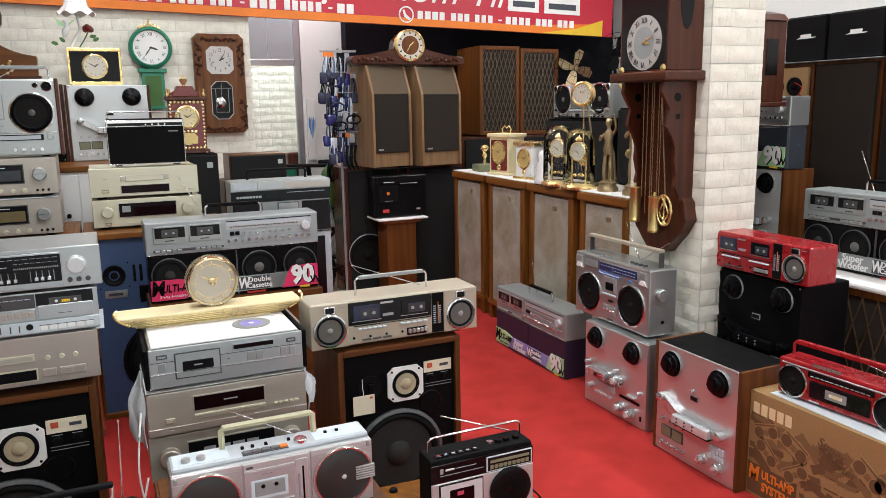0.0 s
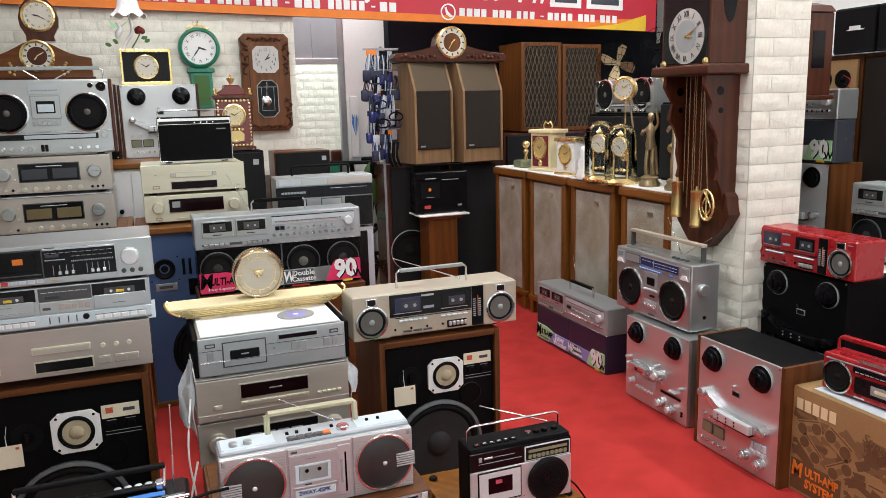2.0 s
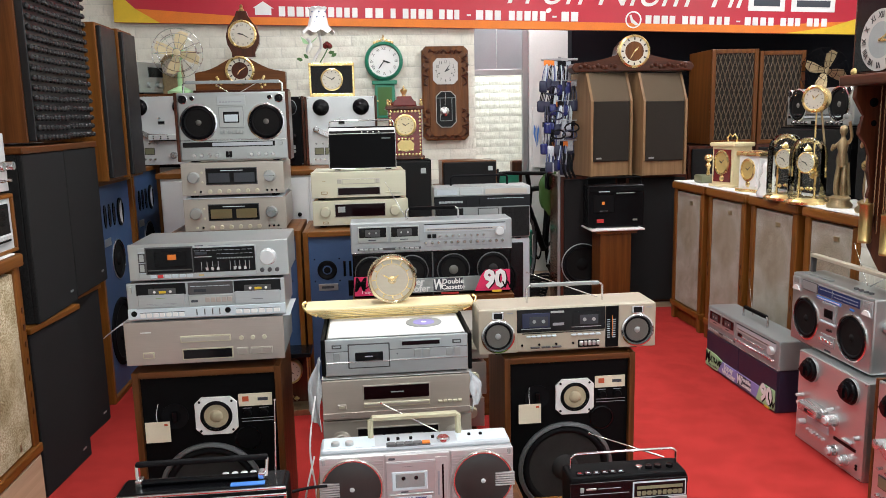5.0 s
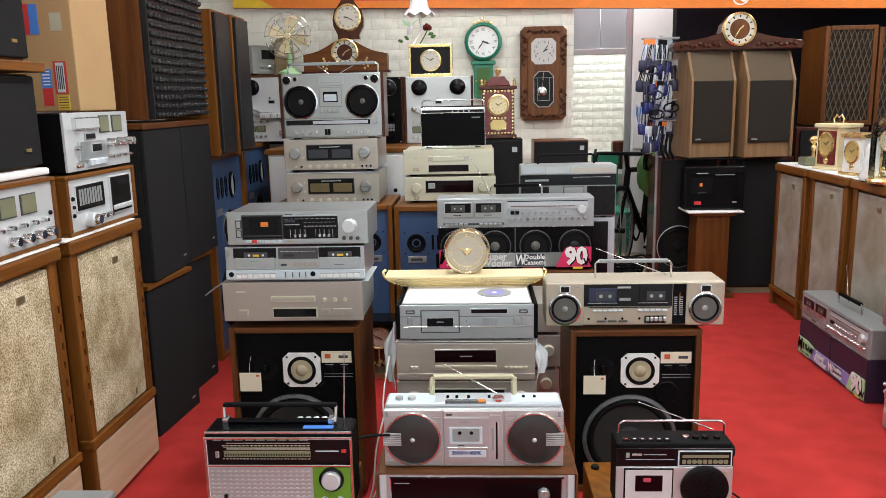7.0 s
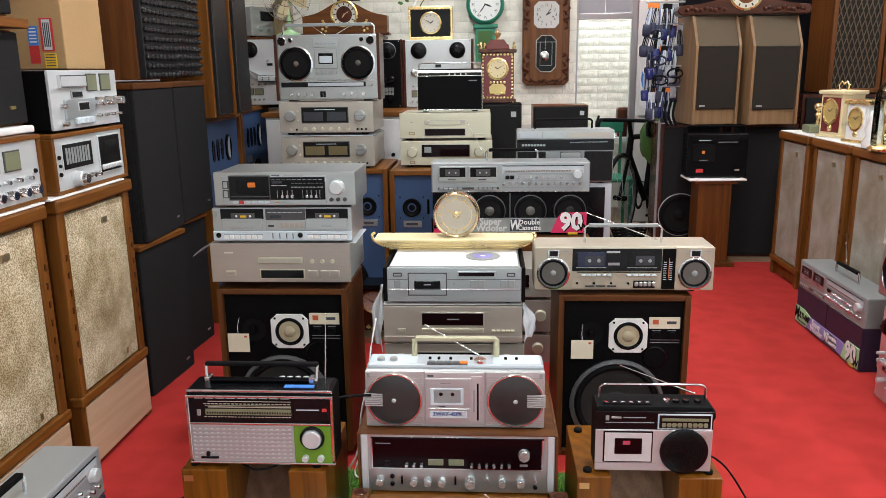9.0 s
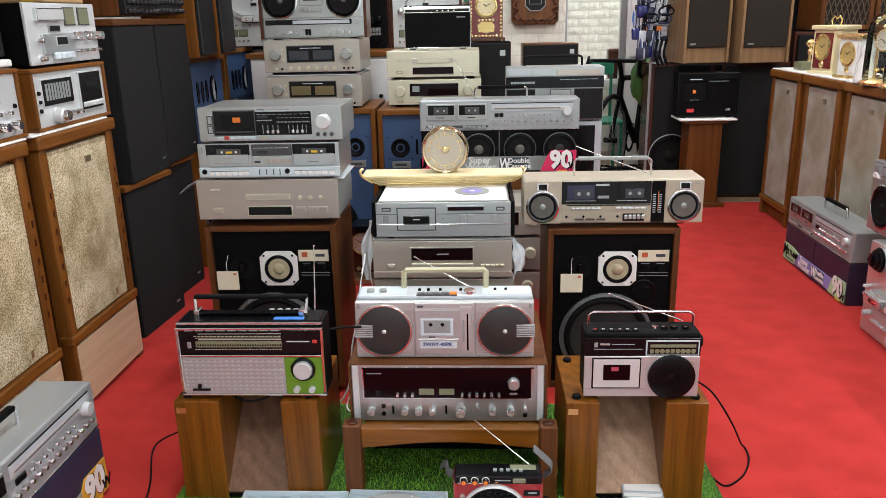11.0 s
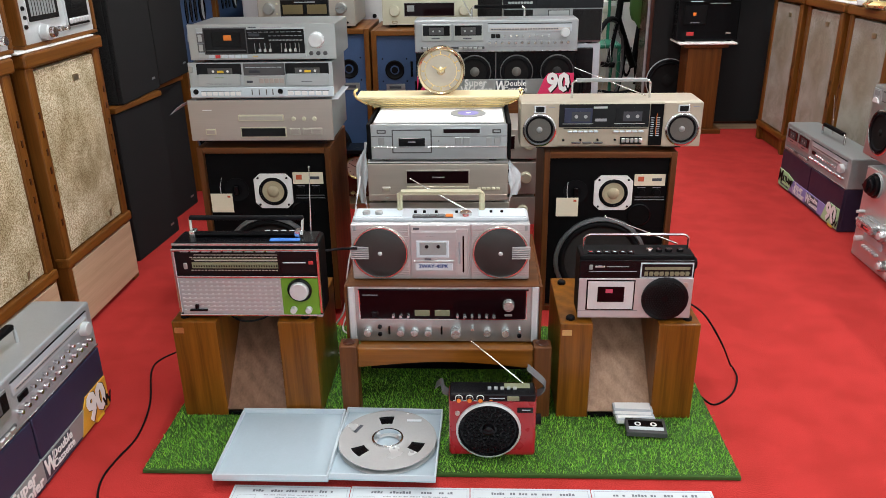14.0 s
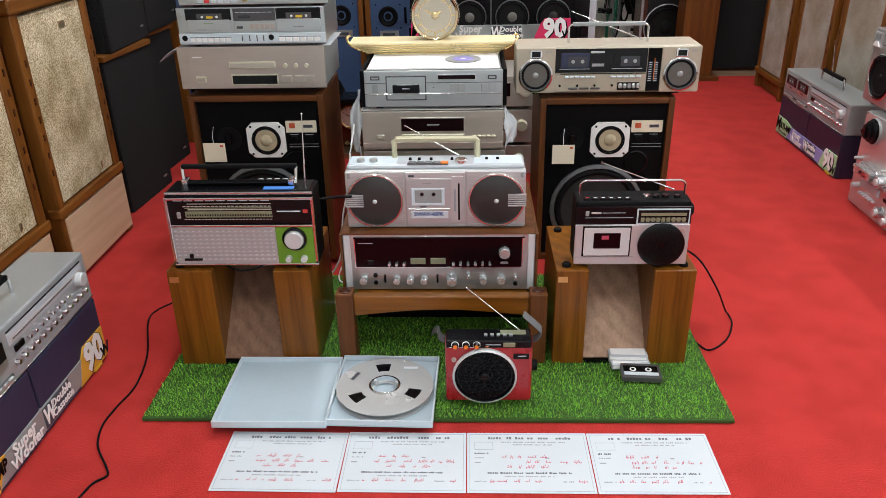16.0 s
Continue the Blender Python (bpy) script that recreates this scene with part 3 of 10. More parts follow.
# ---- loudspeakers ----
def monitor(x, y, z, w, h, tag_shift=0.0, group="pair of monitors"):
    """Walnut three-way loudspeaker with a bare black baffle."""
    s = thing("loudspeaker", "walnut three-way loudspeaker with bare black baffle and large woofer", "loudspeaker", at(x, y, z), group)
    d, t = 0.33, 0.02
    part("side_panel", cuboid(-w / 2, -w / 2 + t, 0, d, 0, h, 0.002), "walnut", s)
    part("side_panel", cuboid(w / 2 - t, w / 2, 0, d, 0, h, 0.002), "walnut", s)
    part("top_panel", cuboid(-w / 2 + t, w / 2 - t, 0, d, h - t, h, 0.002), "walnutx", s)
    part("bottom_panel", cuboid(-w / 2 + t, w / 2 - t, 0, d, 0, t, 0.002), "walnutx", s)
    part("baffle", cuboid(-w / 2 + t, w / 2 - t, 0.018, d, t, h - t), "black", s)
    y0 = 0.018
    driver(s, -0.012, 0.195, 0.165, y0, "rimgrey", "conemid", 0.28, "conemid", "woofer")
    cx, cz = 0.0185, 0.449
    m = part("midrange", prism([(cx + a * 0.066 * c, cz + b * 0.062 * e) for a, c, b, e in ((1, 1, 1, .68), (1, .68, 1, 1), (-1, .68, 1, 1), (-1, 1, 1, .68), (-1, 1, -1, .68), (-1, .68, -1, 1), (1, .68, -1, 1), (1, 1, -1, .68))], y0 - 0.008, y0 + 0.001, bev=0.002), "white", s, "white eight-sided midrange frame")
    driver(m, cx, cz, 0.05, y0 - 0.0085, "rubber", "paper_cone", 0.42, "paper_cone", "midrange_cone")
    for a in (-1, 1):
        for b in (-1, 1):
            part("screw", lathe([(0.004, 0), (0.004, 0.002), (0, 0.002)], (cx + a * 0.05, y0 - 0.008, cz + b * 0.048), seg=8), "black", m)
    tw = part("tweeter", lathe([(0.042, -0.001), (0.042, 0.003), (0.03, 0.001), (0.012, -0.0005)], (-0.11, y0, 0.453), seg=28), "rubber", s, "", 50)
    part("diffuser", cuboid(-0.118, -0.102, y0 - 0.012, y0, 0.436, 0.470, 0.003), "gloss", tw)
    part("port", lathe([(0.042, -0.001), (0.042, 0.002), (0.037, 0.003), (0.037, -0.0005), (0, -0.0005)], (0.113, y0, 0.367), seg=28), "gloss", s, "", 50)
    pl = part("name_plate", cuboid(0.089, 0.194, y0 - 0.003, y0 + 0.001, 0.474, 0.515, 0.001), "card", s)
    part("badge", cuboid(0.101, 0.121, y0 - 0.004, y0, 0.490, 0.507), "badge", pl)
    part("name_bar", cuboid(0.149, 0.181, y0 - 0.004, y0, 0.491, 0.501), "ink", pl)
    for kx in (0.115, 0.167):
        knob(s, kx, 0.451, 0.013, 0.014, "black", y0, "level_knob")
        part("scale_bar", cuboid(kx - 0.014, kx + 0.014, y0 - 0.0015, y0, 0.466, 0.4675), "inkgrey", s)
    part("scale_bar", cuboid(0.095, 0.195, y0 - 0.0015, y0, 0.432, 0.4335), "inkgrey", s)
    part("scale_bar", cuboid(0.095, 0.195, y0 - 0.0015, y0, 0.422, 0.4235), "inkgrey", s)
    tg = thing("paper_tag", "blank cream paper tag hanging on string from the loudspeaker", "tag", at(x - tag_shift, y, z + tag_shift * 0.4), "paper tags")
    part("card", cuboid(-0.178, -0.102, -0.006, -0.0045, 0.370, 0.438, 0.0005), "card", tg)
    part("mark", cuboid(-0.119, -0.109, -0.0068, -0.006, 0.424, 0.431), "badge", tg)
    part("string", tube([(-0.140, -0.005, 0.434), (-0.142, -0.002, 0.462), (-0.138, 0.012, 0.490)], 0.001, 5), "white", tg)
    return s


monitor(2.0075, 2.665, 0.0, 0.447, 0.597)
monitor(0.8325, 2.627, 0.022, 0.455, 0.606, 0.02)
plinth = solid("plinth", cuboid(-0.20, 0.20, 0.02, 0.31, 0, 0.022, 0.002), "black", "thin black plinth under a loudspeaker", "plinth", at(0.8325, 2.627, 0))


def tower(x, y, rz, w, h, d, grille, plinth_board, group):
    """Tall oak loudspeaker with posts, a cloth front and a moulded top."""
    s = thing("tower_loudspeaker", "tall oak loudspeaker with " + ("mottled cream" if grille == "grillecream" else "grey-beige") + " cloth front", "loudspeaker", at(x, y, 0, rz), group)
    part("cabinet", cuboid(-w / 2 + 0.01, w / 2 - 0.01, 0.03, d, 0.0, h - 0.03, 0.003), "oak", s)
    part("top", cuboid(-w / 2 - 0.012, w / 2 + 0.012, -0.012, d + 0.005, h - 0.045, h, 0.008), "oakx", s)
    part("post", cuboid(-w / 2, -w / 2 + 0.045, 0.0, 0.05, 0.0, h - 0.045, 0.006), "oak", s)
    part("post", cuboid(w / 2 - 0.045, w / 2, 0.0, 0.05, 0.0, h - 0.045, 0.006), "oak", s)
    zb = 0.25 if plinth_board else 0.09
    part("rail", cuboid(-w / 2 - 0.006, w / 2 + 0.006, -0.008, 0.04, zb, zb + 0.035, 0.006), "oakx", s)
    g = part("grille", cuboid(-w / 2 + 0.048, w / 2 - 0.048, 0.006, 0.035, zb + 0.04, h - 0.06, 0.004), grille, s, "cloth with old brown stains")
    part("badge", cuboid(w * 0.06, w * 0.06 + 0.04, 0.002, 0.007, h - 0.13, h - 0.108, 0.001), "bronze", g)
    if plinth_board:
        part("plinth_board", cuboid(-w / 2 + 0.02, w / 2 - 0.01, -0.004, 0.03, 0.02, zb - 0.008, 0.002), "ply", s, "bare pale plywood board")
        part("rosette", cuboid(w * 0.22, w * 0.22 + 0.012, 0.002, 0.007, zb + 0.06, zb + 0.085, 0.002), "bronze", g)
    first = None
    for sx in (-1, 1):
        for i in range(7 if plinth_board else 3):
            if first is None:
                first = part("inlay", cuboid(-0.004, 0.004, -0.002, 0.001, 0, 0.022), "mahog", s)
            else:
                o = new("inlay", first.data)
                o.parent = s
                first = o
            first.location = (sx * (w / 2 - 0.022), 0, 0.40 + i * 0.06)
    return s


for y0, y1 in ((3.275, 3.70), (3.745, 4.215), (4.26, 4.735), (4.785, 5.255)):
    tower(3.43, (y0 + y1) / 2, -90, y1 - y0 - 0.02, 0.935, 0.42, "grillegrey", False, "row of tall loudspeakers")
for yc in (1.62, 2.14, 2.722):
    tower(0.165, yc, 90, 0.50, 0.965, 0.40, "grillecream", True, "tall cream-fronted loudspeakers")


def dark_box(name, label, x, y, z, rz, w, h, d, grille="grilledark", cab="walnut", group="", recess=0.0, badge=True, wrap=0.0):
    """A plain loudspeaker: wooden case with a cloth front frame."""
    s = thing(name, label, "loudspeaker", at(x, y, z, rz), group)
    part("cabinet", cuboid(-w / 2, w / 2, 0.022, d, 0, h, 0.003), cab, s)
    g = part("grille", cuboid(-w / 2 + recess, w / 2 - recess, 0.0, 0.024, recess, h - recess, 0.006), grille, s)
    if badge:
        part("badge", cuboid(w * 0.3, w * 0.3 + 0.03, -0.002, 0.001, 0.05, 0.058), "silver", g)
    return s


for i, (ya, yb) in enumerate(((3.12, 3.50), (3.535, 3.915))):
    dark_box("dark_loudspeaker", "large loudspeaker wrapped in dark brown cloth", 0.125 - 0.05 * i, (ya + yb) / 2, 0, 90 - 5, 0.385, 0.64, 0.36, "grilledark", "grilledark", "stacked dark loudspeakers", 0.0)
    upper = dark_box("dark_loudspeaker", "large loudspeaker wrapped in dark brown cloth", 0.13 - 0.02 * i, (ya + yb) / 2 + 0.055 + 0.03 * i, 0.665, 90, 0.39, 0.628, 0.36, "grilledark", "grilledark", "stacked dark loudspeakers", 0.0)
    part("top_board", cuboid(-0.2, 0.2, -0.006, 0.365, 0.628, 0.654, 0.004), "walnutx", upper)
    solid("packing_sheet", cuboid(-0.2, 0.2, -0.01, 0.34, 0, 0.022, 0.004), "oakx", "wooden top board with a sheet of white paper", "board", at(0.125 - 0.05 * i, (ya + yb) / 2, 0.641, 85), "packing sheets")


def egg_grille(x, y, z, rz, w, h, d):
    """Walnut loudspeaker whose black foam front is cut into rows of studs."""
    s = thing("foam_front_loudspeaker", "walnut loudspeaker with studded black foam front", "loudspeaker", at(x, y, z, rz), "foam fronted loudspeakers")
    part("cabinet", cuboid(-w / 2, w / 2, 0.03, d, 0, h, 0.003), "walnut", s)
    bm = cuboid(-w / 2 + 0.006, w / 2 - 0.006, 0.0, 0.03, 0.006, h - 0.006, 0.003)
    nx, nz = 8, 19
    for i in range(nx):
        for j in range(nz):
            cx, cz = -w / 2 + (i + 0.5) * w / nx, (j + 0.5) * h / nz
            a, b = w / nx * 0.33, h / nz * 0.31
            cuboid(cx - a, cx + a, -0.018, 0.002, cz - b, cz + b, 0.007, bm, 1)
    part("foam_front", bm, "foam", s)
    return s


egg_grille(0.13, 3.47, 1.33, 90, 0.32, 0.70, 0.38)
egg_grille(0.12, 3.80, 1.335, 90, 0.32, 0.70, 0.38)
for xx, yy in ((0.155, 4.20), (0.175, 4.47)):
    dark_box("slim_loudspeaker", "slim black-fronted loudspeaker in walnut case", xx, yy, 1.125, 90, 0.24, 0.74, 0.3, "foam", "oak", "slim loudspeakers", 0.014, False)


def studio(x, y, z, rz, w, h, d, group, horn=True, horn_side=1):
    """Studio monitor with a blue baffle in an oak case."""
    s = thing("studio_monitor", "studio loudspeaker with blue baffle in oak case", "loudspeaker", at(x, y, z, rz), group)
    t = 0.025
    part("side_panel", cuboid(-w / 2, -w / 2 + t, 0, d, 0, h, 0.003), "oak", s)
    part("side_panel", cuboid(w / 2 - t, w / 2, 0, d, 0, h, 0.003), "oak", s)
    part("top_panel", cuboid(-w / 2 + t, w / 2 - t, 0, d, h - t, h, 0.003), "oakx", s)
    part("bottom_panel", cuboid(-w / 2 + t, w / 2 - t, 0, d, 0, t, 0.003), "oakx", s)
    part("baffle", cuboid(-w / 2 + t, w / 2 - t, 0.02, d, t, h - t), "blue", s)
    y0 = 0.02
    if horn:
        driver(s, -w * 0.05, h * 0.28, w * 0.30, y0, "rubber", "cone", 0.3, "cone", "woofer")
        driver(s, w * 0.02, h * 0.62, w * 0.17, y0, "rubber", "cone", 0.35, "cone", "midrange", 0.004)
        lens = part("horn_lens", lathe([(0.075, -0.001), (0.075, 0.008), (0.06, 0.012), (0.05, 0.002), (0, 0.0015)], (w * 0.16, y0, h * 0.835), seg=28, sx=0.62), "gloss", s, "", 40)
        part("lens_blade", cuboid(w * 0.16 - 0.003, w * 0.16 + 0.003, y0 - 0.013, y0, h * 0.78, h * 0.89, 0.001), "alu", lens)
        for i in range(3):
            part("horn_slot", lathe([(0.06, -0.001), (0.06, 0.005), (0.05, 0.003), (0, 0.002)], (-w * 0.24 + i * w * 0.115, y0, h * 0.835), seg=20, sx=0.3), "gloss", s, "", 40)
        part("plate", cuboid(-w * 0.30, -w * 0.14, y0 - 0.003, y0 + 0.001, h * 0.70, h * 0.735, 0.001), "silver", s)
    else:
        driver(s, -w * 0.05 * horn_side, h * 0.30, w * 0.27, y0, "rubber", "cone", 0.3, "cone", "woofer")
        hx = -horn_side * 0.205
        part("tweeter", lathe([(0.048, -0.001), (0.048, 0.004), (0.042, 0.006), (0.036, 0.001), (0.016, -0.0005), (0.016, 0.004), (0, 0.006)], (hx, y0, h * 0.775), seg=28), "rubber", s, "", 40)
        for k in range(4):
            part("screw", lathe([(0.004, 0), (0.004, 0.002), (0, 0.002)], (hx + 0.06 * (1 if k % 2 else -1), y0, h * 0.775 + 0.055 * (1 if k > 1 else -1)), seg=8), "black", s)
        for k in (0, 1):
            part("tweeter_slot", cuboid(hx + horn_side * (0.085 + k * 0.028) - 0.006, hx + horn_side * (0.085 + k * 0.028) + 0.006, y0 - 0.004, y0 + 0.001, h * 0.735, h * 0.825, 0.003), "gloss", s)
        part("plate", cuboid(hx - 0.045, hx + 0.05, y0 - 0.003, y0 + 0.001, h * 0.655, h * 0.695, 0.001), "silver", s)
        part("plate_bar", cuboid(hx - 0.03, hx + 0.03, y0 - 0.0042, y0, h * 0.668, h * 0.682), "ink", s)
        part("dial_plate", cuboid(hx + horn_side * 0.12 - 0.02, hx + horn_side * 0.12 + 0.02, y0 - 0.003, y0 + 0.001, h * 0.62, h * 0.71, 0.001), "gloss", s)
    return s


studio(0.06, 4.40, 0, 90, 0.60, 1.12, 0.48, "blue side monitors")
studio(0.05, 5.05, 0, 90, 0.60, 1.14, 0.48, "blue side monitors")
studio(0.715, 3.98, 0, 0, 0.63, 0.868, 0.46, "blue middle monitors", False, -1)
studio(1.355, 3.98, 0, 0, 0.63, 0.858, 0.46, "blue middle monitors", False)


def sloped(x, y, z, w, h, d):
    """Loudspeaker whose upper front leans back, cloth above and below."""
    s = thing("sloped_loudspeaker", "tan wooden loudspeaker with sloping upper front and brown cloth", "loudspeaker", at(x, y, z, 9), "pair of sloped loudspeakers")
    zs = h * 0.72
    prof = [(0.0, 0.0), (0.0, zs), (0.09, h), (d, h), (d, 0.0)]
    for x0 in (-w / 2, w / 2 - 0.018):
        bm = bmesh.new()
        a = [bm.verts.new((x0, p, q)) for p, q in prof]
        b = [bm.verts.new((x0 + 0.018, p, q)) for p, q in prof]
        bm.faces.new(a)
        bm.faces.new(b[::-1])
        for i in range(5):
            bm.faces.new((a[i], a[(i + 1) % 5], b[(i + 1) % 5], b[i]))
        part("side_panel", bm, "tan", s)
    part("body", cuboid(-w / 2 + 0.018, w / 2 - 0.018, 0.02, d, 0, zs), "tan", s)
    part("lower_grille", cuboid(-w / 2 + 0.022, w / 2 - 0.022, 0.004, 0.03, h * 0.14, zs, 0.006), "grillebrown", s)
    part("badge", cuboid(-w * 0.36, -w * 0.24, 0.001, 0.005, h * 0.165, h * 0.18), "silver", s)
    bm = bmesh.new()
    q = [(-w / 2 + 0.018, 0.006, zs), (w / 2 - 0.018, 0.006, zs), (w / 2 - 0.018, 0.092, h - 0.004), (-w / 2 + 0.018, 0.092, h - 0.004)]
    lo = [bm.verts.new(p) for p in q]
    hi = [bm.verts.new((p[0], p[1] + 0.05 if i < 2 else d, p[2])) for i, p in enumerate(q)]
    bm.faces.new(lo)
    bm.faces.new(hi[::-1])
    for i in range(4):
        bm.faces.new((lo[i], lo[(i + 1) % 4], hi[(i + 1) % 4], hi[i]))
    part("upper_grille", bm, "grilletan", s)
    return s


sloped(3.075, 5.5, 0.965, 0.318, 0.715, 0.33)
sloped(3.46, 5.5, 0.960, 0.345, 0.715, 0.33)
dark_box("floor_loudspeaker", "dark rosewood floor loudspeaker with black front", 2.972, 5.66, 0, 0, 0.42, 0.955, 0.34, "grilledark", "rosewood", "dark floor loudspeakers", 0.02, False)
dark_box("floor_loudspeaker", "dark rosewood floor loudspeaker with black front", 3.47, 5.64, 0, 0, 0.46, 0.95, 0.34, "grilledark", "rosewood", "dark floor loudspeakers", 0.02, False)


def lattice(x, y, z, rz, w, h, d, group="lattice loudspeakers"):
    """Loudspeaker with a wooden lattice over dark cloth."""
    s = thing("lattice_loudspeaker", "brown wooden loudspeaker with diamond lattice over dark cloth", "loudspeaker", at(x, y, z, rz), group)
    t = 0.03
    part("cabinet", cuboid(-w / 2, w / 2, 0.02, d, 0, h, 0.003), "honey", s)
    for a, b, c, e in ((-w / 2, -w / 2 + t, 0, h), (w / 2 - t, w / 2, 0, h), (-w / 2 + t, w / 2 - t, 0, t), (-w / 2 + t, w / 2 - t, h - t, h)):
        part("frame_strip", cuboid(a, b, -0.002, 0.022, c, e, 0.003), "honey", s)
    part("cloth", cuboid(-w / 2 + t, w / 2 - t, 0.012, 0.022, t, h - t), "grillebrown", s)
    bm = bmesh.new()
    n, iw, ih = 8, w - 2 * t, h - 2 * t
    sp = iw / n * 1.0
    for sgn in (-1, 1):
        k = -int(ih / sp) - 2
        while k < n + int(ih / sp) + 2:
            x0 = -iw / 2 + k * sp
            dx = sgn * ih * 0.32
            a, b = Vector((x0, 0.008, t)), Vector((x0 + dx, 0.008, t + ih))
            ts = [0.0, 1.0]
            for lim in (-iw / 2, iw / 2):
                if abs(dx) > 1e-6:
                    q = (lim - x0) / dx
                    if 0 < q < 1:
                        ts.append(q)
            ts.sort()
            for u, v in zip(ts, ts[1:]):
                mid = x0 + dx * (u + v) / 2
                if -iw / 2 < mid < iw / 2 and v - u > 0.02:
                    tube([a.lerp(b, u), a.lerp(b, v)], 0.0038, 4, bm)
            k += 1
    part("lattice", bm, "latticedark", s)
    return s


lattice(4.08, 5.75, 1.155, 0, 0.355, 0.685, 0.40)
lattice(4.45, 5.76, 1.15, 0, 0.355, 0.675, 0.40)
dark_box("floor_loudspeaker", "dark wooden floor loudspeaker with black front", 4.0, 5.74, 0, 0, 0.5, 1.145, 0.4, "grilledark", "rosewood", "dark floor loudspeakers", 0.02, False)
dark_box("floor_loudspeaker", "dark wooden floor loudspeaker with black front", 4.52, 5.74, 0, 0, 0.5, 1.145, 0.4, "grilledark", "rosewood", "dark floor loudspeakers", 0.02, False)

# ---- furniture ----
cab = thing("cabinet", "low white cabinet with a wooden top edge", "cabinet", at(0.95, 4.72, 0))
part("body", cuboid(-0.75, 0.50, 0.02, 1.08, 0, 1.085, 0.003), "white", cab)
part("top", cuboid(-0.77, 0.52, 0.0, 1.09, 1.085, 1.115, 0.004), "oakx", cab)
for i in range(3):
    dr = part("door", cuboid(-0.74 + i * 0.412, -0.335 + i * 0.412, 0.002, 0.022, 0.04, 1.07, 0.003), "white", cab)
    part("handle", lathe([(0.012, 0), (0.012, 0.012), (0, 0.016)], (-0.39 + i * 0.412, 0.002, 0.86), seg=12), "black", dr)

bench = thing("bench", "low wooden bench with rounded posts and arched front rail", "bench", at(1.465, 1.97, 0.012))
for sx in (-1, 1):
    for y0 in (0.0, 0.36):
        pz = part("post", cuboid(sx * 0.293 - (0.05 if sx > 0 else 0), sx * 0.293 + (0.05 if sx < 0 else 0), y0, y0 + 0.05, 0, 0.226, 0.005), "walnut", bench)
        part("cap", lathe([(0.017, 0), (0.017, 0.003), (0.012, 0.005), (0, 0.005)], (sx * 0.268, y0 + 0.025, 0.225), "z", 16), "mahog", pz)
arch = [(-0.243, 0.155), (-0.243, 0.215), (0.243, 0.215), (0.243, 0.155)] + [(0.243 - 0.486 * i / 10, 0.155 + 0.02 * math.sin(math.pi * i / 10)) for i in range(1, 10)]
part("front_rail", prism(arch, 0.008, 0.034, bev=0.003), "standx", bench)
part("seat", cuboid(-0.243, 0.243, 0.034, 0.40, 0.175, 0.198, 0.002), "standx", bench)
# Black panel added to give the deep shade under the seat.
part("back_panel", cuboid(-0.243, 0.243, 0.24, 0.255, 0.012, 0.175, 0.002), "black", bench)


def foot_stand(x, y, w, h, left, right, board):
    """Speaker stand: two solid wooden cheeks with a sloping board between them."""
    s = thing("speaker_stand", "brown wooden speaker stand with sloping pale board between the cheeks", "stand", at(x, y, 0.013), "speaker stands")
    d = 0.30
    part("cheek", cuboid(-w / 2, -w / 2 + left, 0, d, 0, h, 0.003), "stand", s)
    part("cheek", cuboid(w / 2 - right, w / 2, 0, d, 0, h, 0.003), "stand", s)
    part("top", cuboid(-w / 2 + left, w / 2 - right, 0.13, d, h - 0.02, h - 0.002, 0.002), "standx", s)
    bm = bmesh.new()
    a = [(-w / 2 + left, 0.0, 0.022), (w / 2 - right, 0.0, 0.022), (w / 2 - right, d - 0.02, h - 0.02), (-w / 2 + left, d - 0.02, h - 0.02)]
    lo = [bm.verts.new(p) for p in a]
    hi = [bm.verts.new((p[0], p[1] + 0.012, p[2] - 0.014)) for p in a]
    bm.faces.new(lo)
    bm.faces.new(hi[::-1])
    for i in range(4):
        bm.faces.new((lo[i], lo[(i + 1) % 4], hi[(i + 1) % 4], hi[i]))
    part("sloping_board", bm, board, s, "bare wooden board")
    part("base_strip", cuboid(-w / 2 + left, w / 2 - right, 0.002, d, 0.0, 0.012), "black", s)
    part("maker_plate", cuboid(-w / 2 + 0.006, -w / 2 + 0.032, -0.001, 0.001, h - 0.035, h - 0.018), "brass", s)
    for px, py in ((-w / 2 + 0.03, 0.03), (w / 2 - 0.03, 0.03), (-w / 2 + 0.03, d - 0.04), (w / 2 - 0.03, d - 0.04)):
        part("rubber_pad", lathe([(0.012, 0), (0.012, 0.008), (0.009, 0.011), (0, 0.011)], (px, py, h - 0.001), "z", 14), "rubber", s)
    return s


foot_stand(0.914, 1.965, 0.395, 0.302, 0.124, 0.102, "boarddark")
foot_stand(1.965, 1.972, 0.375, 0.297, 0.088, 0.112, "board")

column = thing("pedestal", "square reddish wooden pedestal with a wide foot", "pedestal", at(3.08, 5.38, 0))
part("shaft", cuboid(-0.115, 0.105, 0.0, 0.2, 0.03, 0.575, 0.003), "honey", column)
part("foot", cuboid(-0.15, 0.15, -0.03, 0.22, 0, 0.03, 0.004), "honeyx", column)
part("top", cuboid(-0.15, 0.14, -0.02, 0.21, 0.575, 0.595, 0.004), "honeyx", column)
solid("white_cloth", cuboid(-0.19, 0.19, -0.04, 0.22, 0.596, 0.61, 0.006), "cloth", "folded white cloth on the pedestal", "cloth", at(3.08, 5.38, 0))
for y0, y1 in ((3.27, 4.23), (4.26, 5.25)):
    solid("white_runner", cuboid(-0.02, 0.36, y0, y1, 0, 0.006, 0.002), "cloth", "white paper runner on the tall loudspeakers", "cloth", at(3.45, 0, 0.936), "white runners")

